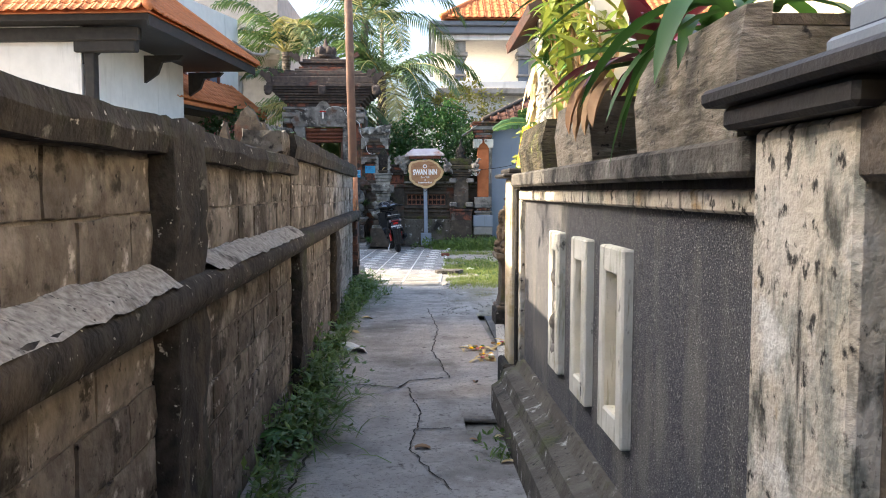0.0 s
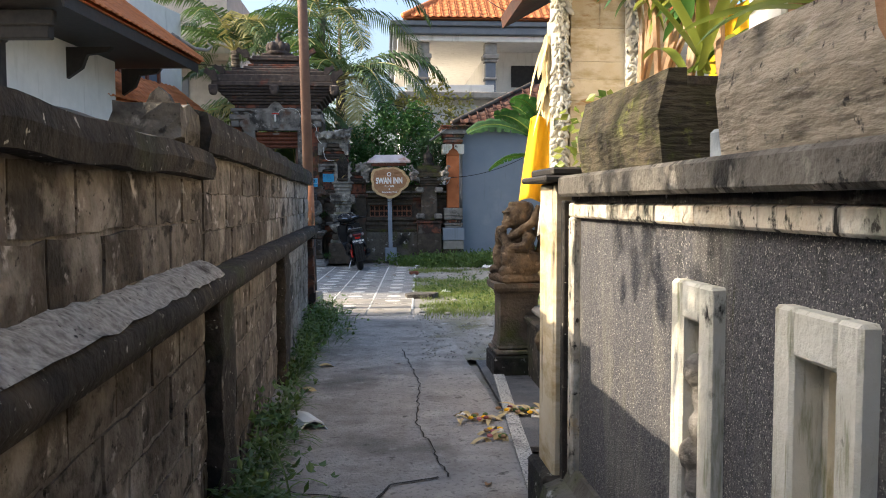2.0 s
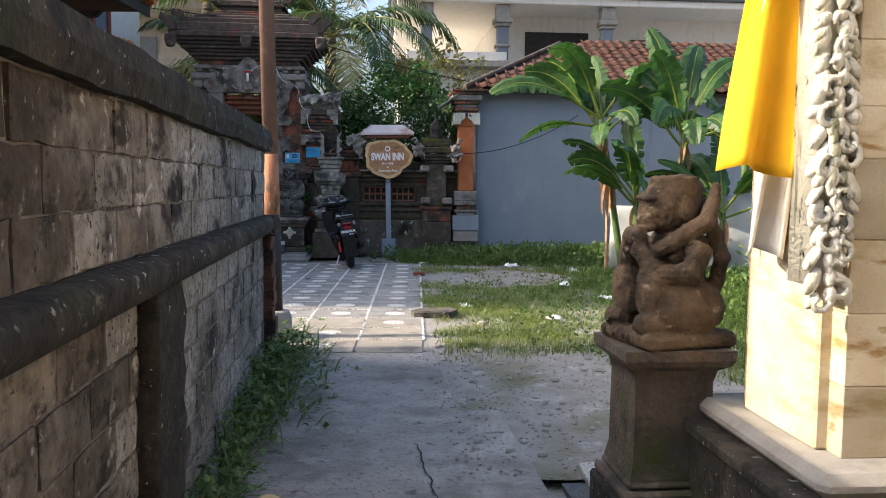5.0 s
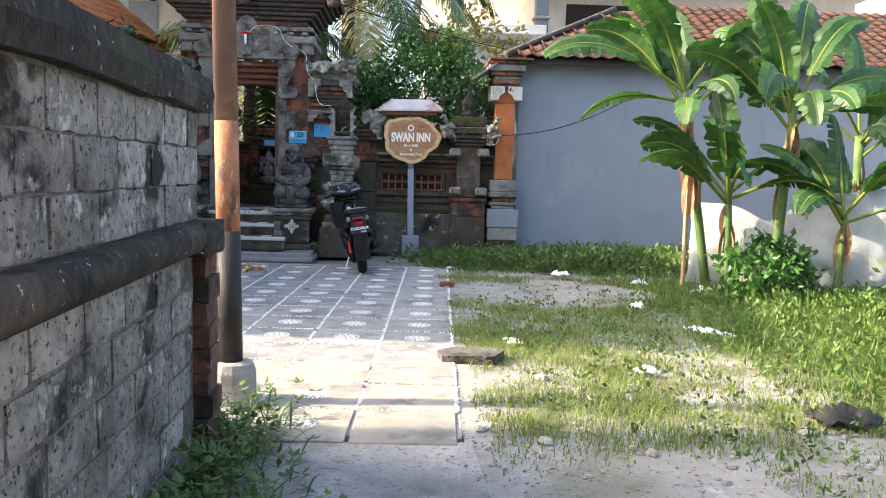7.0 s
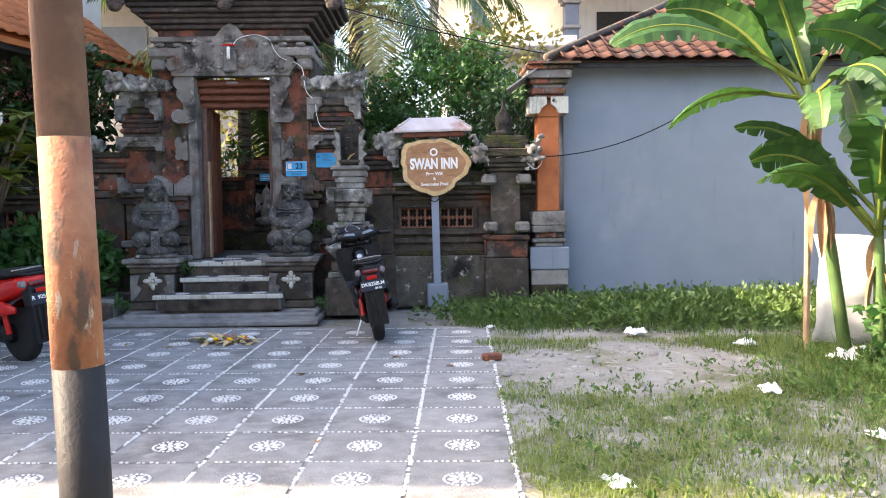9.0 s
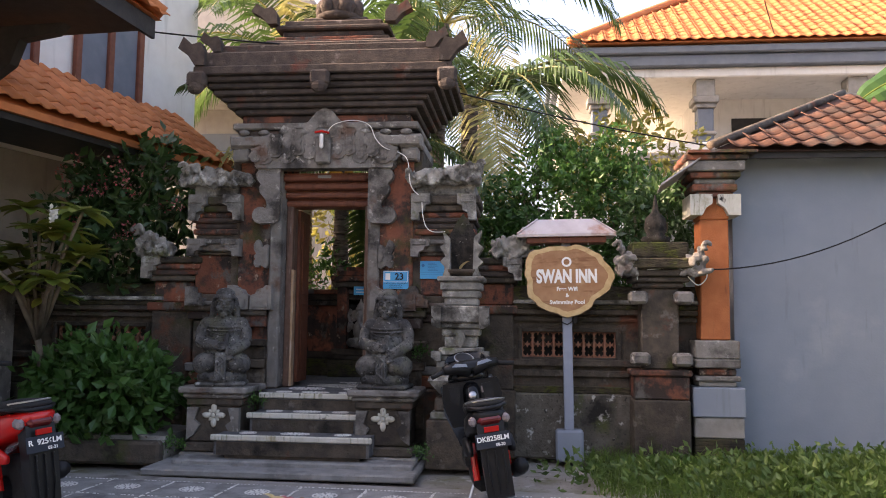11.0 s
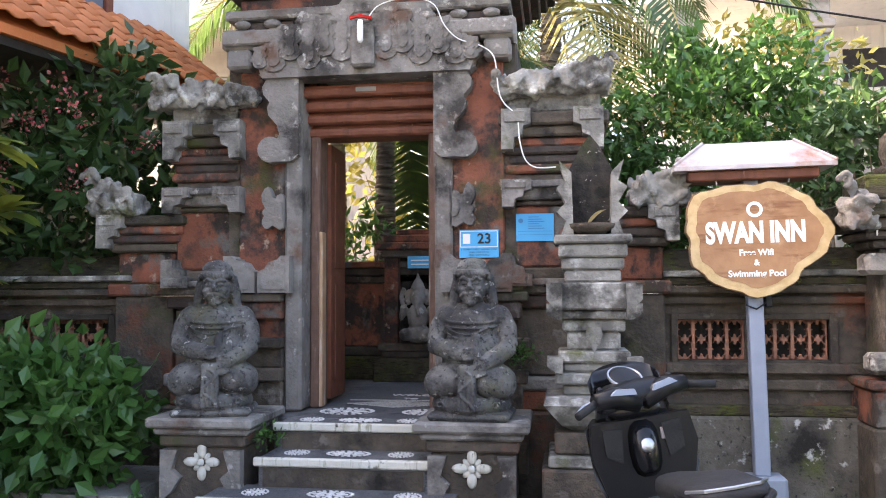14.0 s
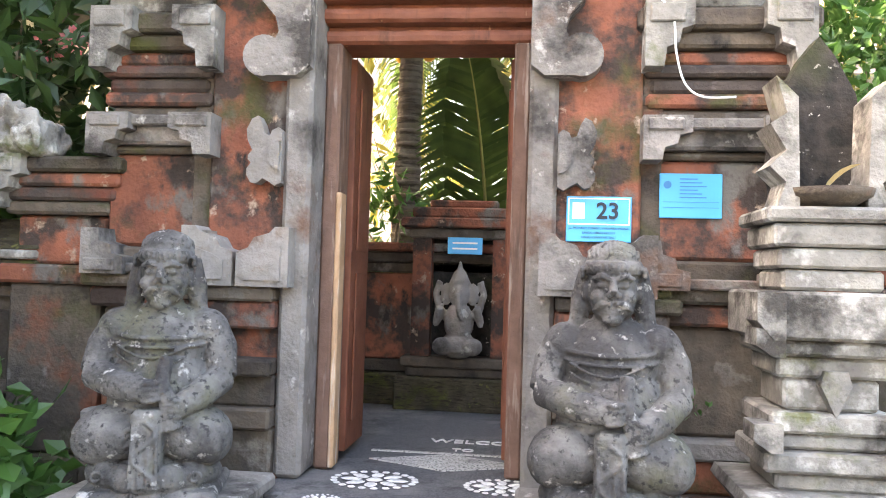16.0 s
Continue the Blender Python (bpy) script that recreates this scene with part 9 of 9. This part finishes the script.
def mask_yard(x, y):
    v = 0.68 + 0.9 * noise.noise(Vector((x * 0.8, y * 0.8, 4))) + 0.5 * noise.noise(Vector((x * 2.5, y * 2.5, 9)))
    v += max(0, min(0.8, (x - 3.2) * 0.45))
    if y < 10.6 + 0.25 * max(0, 3.5 - x):
        v -= 0.55 if x < 3.4 else 0.15
    d = ((x - 2.3) / 1.7) ** 2 + ((y - 16.1) / 1.25) ** 2
    if d < 1:
        v -= 0.9 * (1 - d) + 0.35
    edge = 1.15 + 0.25 * noise.noise(Vector((y * 1.3, 0, 2)))
    return v if x > edge else 0


grass_field(1, 36000, (0.9, 9.5, 17.0, 20.45), mask_wall, 0.04, 0.22, "grass", "thick green grass along the house wall")
grass_field(2, 125000, (1.0, 8.0, 9.2, 17.4), mask_yard, 0.025, 0.1, "drygrass", "patchy sunlit yellow-green grass of the yard")
single("leafy_weeds", leaf_mass(77, (5.2, 19.0, 0.06), (4.6, 1.5, 0.17), 1700, 9, 0.085, 0.5, 0.5, True), M["weed"], Matrix(), "broad-leaved weeds among the grass by the house wall", "weeds", kind="stuff")
single("leafy_weeds", leaf_mass(78, (6.4, 13.4, 0.04), (3.3, 3.7, 0.2), 1700, 9, 0.07, 0.45, 0.6, True), M["grass"], Matrix(), "broad-leaved weeds in the yard's rank grass", "weeds", kind="stuff")
single("leafy_weeds", leaf_mass(79, (3.2, 13.0, 0.02), (2.1, 3.6, 0.06), 420, 8, 0.045, 0.5, 0.5, True), M["weed"], Matrix(), "small creeping weeds scattered over the yard", "weeds", kind="stuff")
grass_field(3, 9000, (3.3, 9.5, 9.5, 17.2), lambda x, y: mask_yard(x, y) + 0.1, 0.1, 0.32, "grass", "taller rank grass at the yard's side")
r = random.Random(6)
g = Geo()
for k in range(900):
    x, y = r.uniform(1.1, 6.0), r.uniform(7.6, 17.2)
    s = r.uniform(0.008, 0.035) * (1.0 if r.random() < 0.9 else 1.8)
    g.ell((x, y, bumpy(x, y) + s * 0.2), (s, s * r.uniform(0.6, 1), s * r.uniform(0.4, 0.7)), 6, 4, Euler((0, 0, r.uniform(0, 3))).to_matrix().to_4x4())
for k in range(3200):
    x, y = r.uniform(0.75, 4.6), r.uniform(7.4, 11.6 if r.random() < 0.6 else 17.0)
    s = r.uniform(0.004, 0.013)
    if x > 0.95 + 0.3 * noise.noise(Vector((y, 0, 5))):
        g.ell((x, y, bumpy(x, y) + s * 0.3 + (0.012 if x < 1.3 and y < 10.5 else 0)), (s, s * r.uniform(0.6, 1), s * 0.6), 5, 3)
single("rubble", g, M["rubble"], Matrix(), "scattered pale stones and rubble in the yard", "rubble", kind="stuff")
single("broken_slab", Geo().prism([(-0.3, -0.16), (0.22, -0.2), (0.34, 0.05), (0.2, 0.2), (-0.2, 0.22), (-0.36, 0.06)], 0.02, 0.085, "z"), M["capstone"], pose(1.2, 12.42, -0.02, 2, -2, -5) @ Matrix.Diagonal((0.75, 0.75, 1, 1)), "broken cement slab lying at the paving's edge", "slab")
single("brick_bit", Geo().box(-0.09, 0.09, -0.05, 0.05, 0, 0.07, 0.015), M["brick"], pose(1.22, 16.4, 0, 0, 0, 20), "broken red brick on the ground", "brick")


def crumple(x, y, sx, sy, h, seed, mat, label, name="plastic_litter", turn=0):
    r = random.Random(seed)
    n = 9
    g = Geo()
    for j in range(n + 1):
        for i in range(n + 1):
            u, v = i / n - 0.5, j / n - 0.5
            e = 1 + 0.35 * noise.noise(Vector((u * 4 + seed, v * 4, 0)))
            g.v.append((u * sx * e, v * sy * e, h * (0.25 + abs(noise.noise(Vector((u * 5, v * 5, seed * 3.1))))) * max(0.0, 1 - 2.4 * max(u * u, v * v))))
    g.f = [(j * (n + 1) + i, j * (n + 1) + i + 1, (j + 1) * (n + 1) + i + 1, (j + 1) * (n + 1) + i) for j in range(n) for i in range(n)]
    ob = single(name, g, M[mat], pose(x, y, bumpy(x, y) + 0.03 if x > 1.05 else 0.01, 0, 0, turn), label, "litter", "litter in the yard", smooth=True)
    ob.modifiers.new("thick", "SOLIDIFY").thickness = 0.004
    return ob
for k, (x, y, sx, sy, h) in enumerate(((3.82, 16.84, 0.22, 0.16, 0.12), (4.5, 16.07, 0.5, 0.3, 0.2), (3.23, 14.89, 0.25, 0.15, 0.1), (3.55, 13.57, 0.55, 0.16, 0.06), (2.45, 12.0, 0.16, 0.12, 0.07), (2.9, 17.6, 0.25, 0.2, 0.12), (1.35, 18.2, 0.1, 0.08, 0.05), (1.6, 13.0, 0.2, 0.14, 0.05))):
    crumple(x, y, sx, sy, h, k, "litter", "crumpled grimy white plastic on the ground", turn=40 * k)
crumple(3.3, 10.83, 0.4, 0.25, 0.16, 20, "blackpaint", "black crumpled rubber scrap in the grass", "rubber_scrap")
for k, (x, y) in enumerate(((0.83, 16.13), (-0.5, 15.9), (-0.1, 13.9), (0.3, 16.6), (-2.1, 17.3), (-2.6, 17.5))):
    dead_leaf(x, y, 0.1, 50 * k, "dryleaf", 0.012, "dead leaf on the paving")

# white tarp fence behind the bananas
g = Geo()
n, k = 60, 14
for j in range(k + 1):
    for i in range(n + 1):
        s, f = i / n, j / k
        x = 4.3 + 4.6 * s
        y = 16.45 - 0.75 * min(1, s * 2.2)
        top = 1.15 + 0.28 * math.sin(min(1, max(0, (s - 0.2) * 2.6)) * 1.57) - 0.2 * math.exp(-((s - 0.2) / 0.06) ** 2)
        d = 0.09 * noise.noise(Vector((x * 1.6, f * 2.2, 1))) + 0.045 * noise.noise(Vector((x * 4 + f * 2, f * 5, 4))) - 0.12 * math.sin(f * 3.1)
        d += 0.05 * abs(noise.noise(Vector((x * 2.2 - f * 3, f * 1.5 + x, 7)))) - 0.03 * abs(noise.noise(Vector((x * 6 + f * 4, f * 3, 2))))
        g.v.append((x, y + d, 0.12 + (top - 0.12) * (1 - f)))
g.f = [(j * (n + 1) + i, j * (n + 1) + i + 1, (j + 1) * (n + 1) + i + 1, (j + 1) * (n + 1) + i) for j in range(k) for i in range(n)]
tarp = thing("tarp_fence", Matrix(), "sagging white tarpaulin fence hung on posts", "fence")
sheet = part("sheet", g, M["tarpaulin"], tarp, "creased white tarpaulin", True)
sheet.modifiers.new("thick", "SOLIDIFY").thickness = 0.004
for x, y in ((4.32, 16.5), (5.6, 15.85), (7.2, 15.75), (8.8, 15.75)):
    part("post", Geo().tube([(x, y + 0.1, 0), (x, y + 0.1, 1.45)], 0.03, 7), M["rawwood"], tarp)
banana((4.46, 16.1, 0), [(178, 32, 1.9, 0.38, 1.3), (195, 5, 1.5, 0.3, 1.0), (160, 55, 1.7, 0.5, 1.3), (95, 70, 1.6, 0.46, 0.8), (25, 50, 1.5, 0.46, 1.1), (-70, 30, 1.0, 0.4, 2.2), (250, 20, 1.0, 0.38, 2.4), (130, 62, 1.9, 0.48, 1.2), (210, 62, 1.6, 0.44, 1.8)], 71, "banana plant with broad torn leaves in front of the tarp", 2.5, 0.055, (-0.45, -0.1), dry=16)
banana((5.2, 15.95, 0), [(60, 60, 1.9, 0.5, 1.0), (10, 30, 1.8, 0.5, 1.2), (-25, 18, 1.6, 0.44, 1.0), (180, 50, 1.7, 0.5, 1.2), (230, 25, 1.4, 0.44, 1.9), (120, 72, 1.9, 0.5, 0.9), (200, 75, 1.5, 0.46, 1.5), (-80, 40, 1.3, 0.44, 2.0), (260, 10, 1.1, 0.4, 2.2)], 72, "banana plant with sunlit upright leaves", 2.4, 0.065, (0.1, -0.1), dry=6)
banana((5.7, 15.35, 0), [(30, 40, 1.5, 0.42, 1.1), (160, 45, 1.4, 0.4, 1.3), (-10, 22, 1.4, 0.4, 1.0), (80, 70, 1.5, 0.42, 0.8), (-60, 50, 1.2, 0.38, 1.8), (215, 30, 1.2, 0.38, 1.8)], 73, "slender banana plant beside the tarp", 1.1, 0.045, (0.05, 0), dry=4)
banana((7.0, 17.2, 0), [(70, 65, 1.8, 0.5, 0.8), (160, 40, 1.7, 0.48, 1.3), (10, 45, 1.6, 0.46, 1.2), (-60, 40, 1.5, 0.44, 1.8), (200, 50, 1.8, 0.5, 1.2), (-100, 25, 1.3, 0.44, 2.0)], 74, "banana plant with yellowing leaves behind the tarp", 2.1, 0.09, (-0.1, 0), dry=12)
banana((4.55, 15.7, 0), [(150, 50, 1.5, 0.44, 1.2), (20, 35, 1.4, 0.42, 1.3), (-40, 25, 1.3, 0.4, 1.5), (200, 40, 1.5, 0.44, 1.3), (90, 70, 1.5, 0.44, 0.9), (260, 35, 1.1, 0.4, 2.0)], 75, "shorter banana plant among the others", 1.35, 0.055, (-0.05, 0), dry=4)
bush("undergrowth", (4.95, 15.55, 0), (4.95, 15.55, 0.38), (0.6, 0.4, 0.4), 130, 9, 0.11, "bush", "leafy undergrowth at the bananas' feet", 81, 0.6)
bush("undergrowth", (6.2, 13.6, 0), (6.4, 13.4, 0.35), (1.3, 1.2, 0.4), 130, 9, 0.11, "grass", "tall leafy weeds in the yard", 82, 0.4)

# cables
def wire(pts, rad, label):
    single("cable", Geo().tube(pts, rad, 6), M["plastic"], Matrix(), label, "cable", "cables", smooth=True)
def sag(a, b, d, n=14):
    a, b = Vector(a), Vector(b)
    return [a.lerp(b, k / n) - Vector((0, 0, d * 4 * (k / n) * (1 - k / n))) for k in range(n + 1)]
wire(sag((2.25, 20.13, 2.1), (4.75, 20.45, 2.95), 0.2), 0.008, "black cable sagging across the blue-grey wall")
part("cable_end", Geo().tube(eased([(1.5, 20.05, 1.98), (1.52, 20.03, 2.06), (1.7, 20.02, 2.1), (1.95, 20.02, 2.1), (2.05, 20.05, 2.0), (2.15, 20.1, 1.93), (2.24, 20.12, 2.0), (2.25, 20.13, 2.1)]), 0.006, 6), M["signwhite"], house, "white cable looped on the wall pillar", True)
wire(sag((-9, 19, 5.6), (-2.6, 20.2, 4.75), 0.15), 0.01, "thin overhead cable from the pavilion to the gate roof")
wire(sag((-0.57, 11.2, 6.8), (6, 30, 8.2), 0.5), 0.012, "overhead cable from the pole to the villa")
wire(sag((-0.7, 21, 4.4), (7, 21.5, 3.3), 0.25), 0.009, "thin cable drooping towards the tiled roof")

# ---- blocks of the left wall: last, in a loop on shared meshes ----
def block_mesh(k, L, H, mat="block"):
    """One rough-cast block: an uneven front of small facets, chipped at its rim, on a plain box."""
    r, g, nx, nz = random.Random(100 + k), Geo(), 5, 3
    for j in range(nz + 1):
        for i in range(nx + 1):
            rim = i in (0, nx) or j in (0, nz)
            x = -L / 2 + L * i / nx + (r.uniform(-0.006, 0.006) if rim else r.uniform(-0.015, 0.015))
            z = -H / 2 + H * j / nz + (r.uniform(-0.006, 0.006) if rim else r.uniform(-0.01, 0.01))
            g.v.append((x, 0.02 + (r.uniform(-0.006, -0.002) if rim else r.uniform(-0.003, 0.003)), z))
    n = nx + 1
    g.f = [(j * n + i, (j + 1) * n + i, (j + 1) * n + i + 1, j * n + i + 1) for j in range(nz) for i in range(nx)]
    loop = list(range(n)) + [j * n + nx for j in range(1, nz + 1)] + [nz * n + i for i in range(nx - 1, -1, -1)] + [j * n for j in range(nz - 1, 0, -1)]
    b = len(g.v)
    g.v += [(g.v[q][0], -0.02, g.v[q][2]) for q in loop]
    m = len(loop)
    g.f += [(loop[q], loop[(q + 1) % m], b + (q + 1) % m, b + q) for q in range(m)]
    return g.mesh("block", M[mat])
BL, BH = 0.385, 0.158
blocks = [block_mesh(k, BL - 0.016, BH) for k in range(6)]
halves = [block_mesh(20 + k, BL / 2 - 0.016, BH) for k in range(3)]
grey_blocks = [block_mesh(40 + k, BL - 0.016, BH, "greyblock") for k in range(5)]
def course(z, y0, y1, shift, out):
    y = y0 - shift
    while y < y1:
        a, b = max(y, y0), min(y + BL, y1)
        if b - a > BL * 0.75:
            me, c = rng.choice(grey_blocks if y > 5.6 + 1.6 * rng.random() else blocks), y + BL / 2
        elif b - a > 0.1:
            me, c = rng.choice(halves), (a + b) / 2
        else:
            y += BL
            continue
        part("block", me, None, wall_l, m=Matrix.Translation((U - 0.024 + out + rng.uniform(-0.004, 0.004), c, z)) @ pose(0, 0, 0, rng.uniform(-0.8, 0.8), 0, -90))
        y += BL
for k in range(6):
    course(0.09 + 0.175 * k, -1.4, 10.12, (k % 2) * BL / 2 + 0.05 * (k % 3), 0.0)
for k in range(2):
    course(1.3 + 0.172 * k + 0.03, -1.4, 3.4, (k % 2) * BL / 2, 0.0)
for k in range(3):
    course(1.28 + 0.168 * k, 3.44, 10.2, (k % 2) * BL / 2, 0.004)
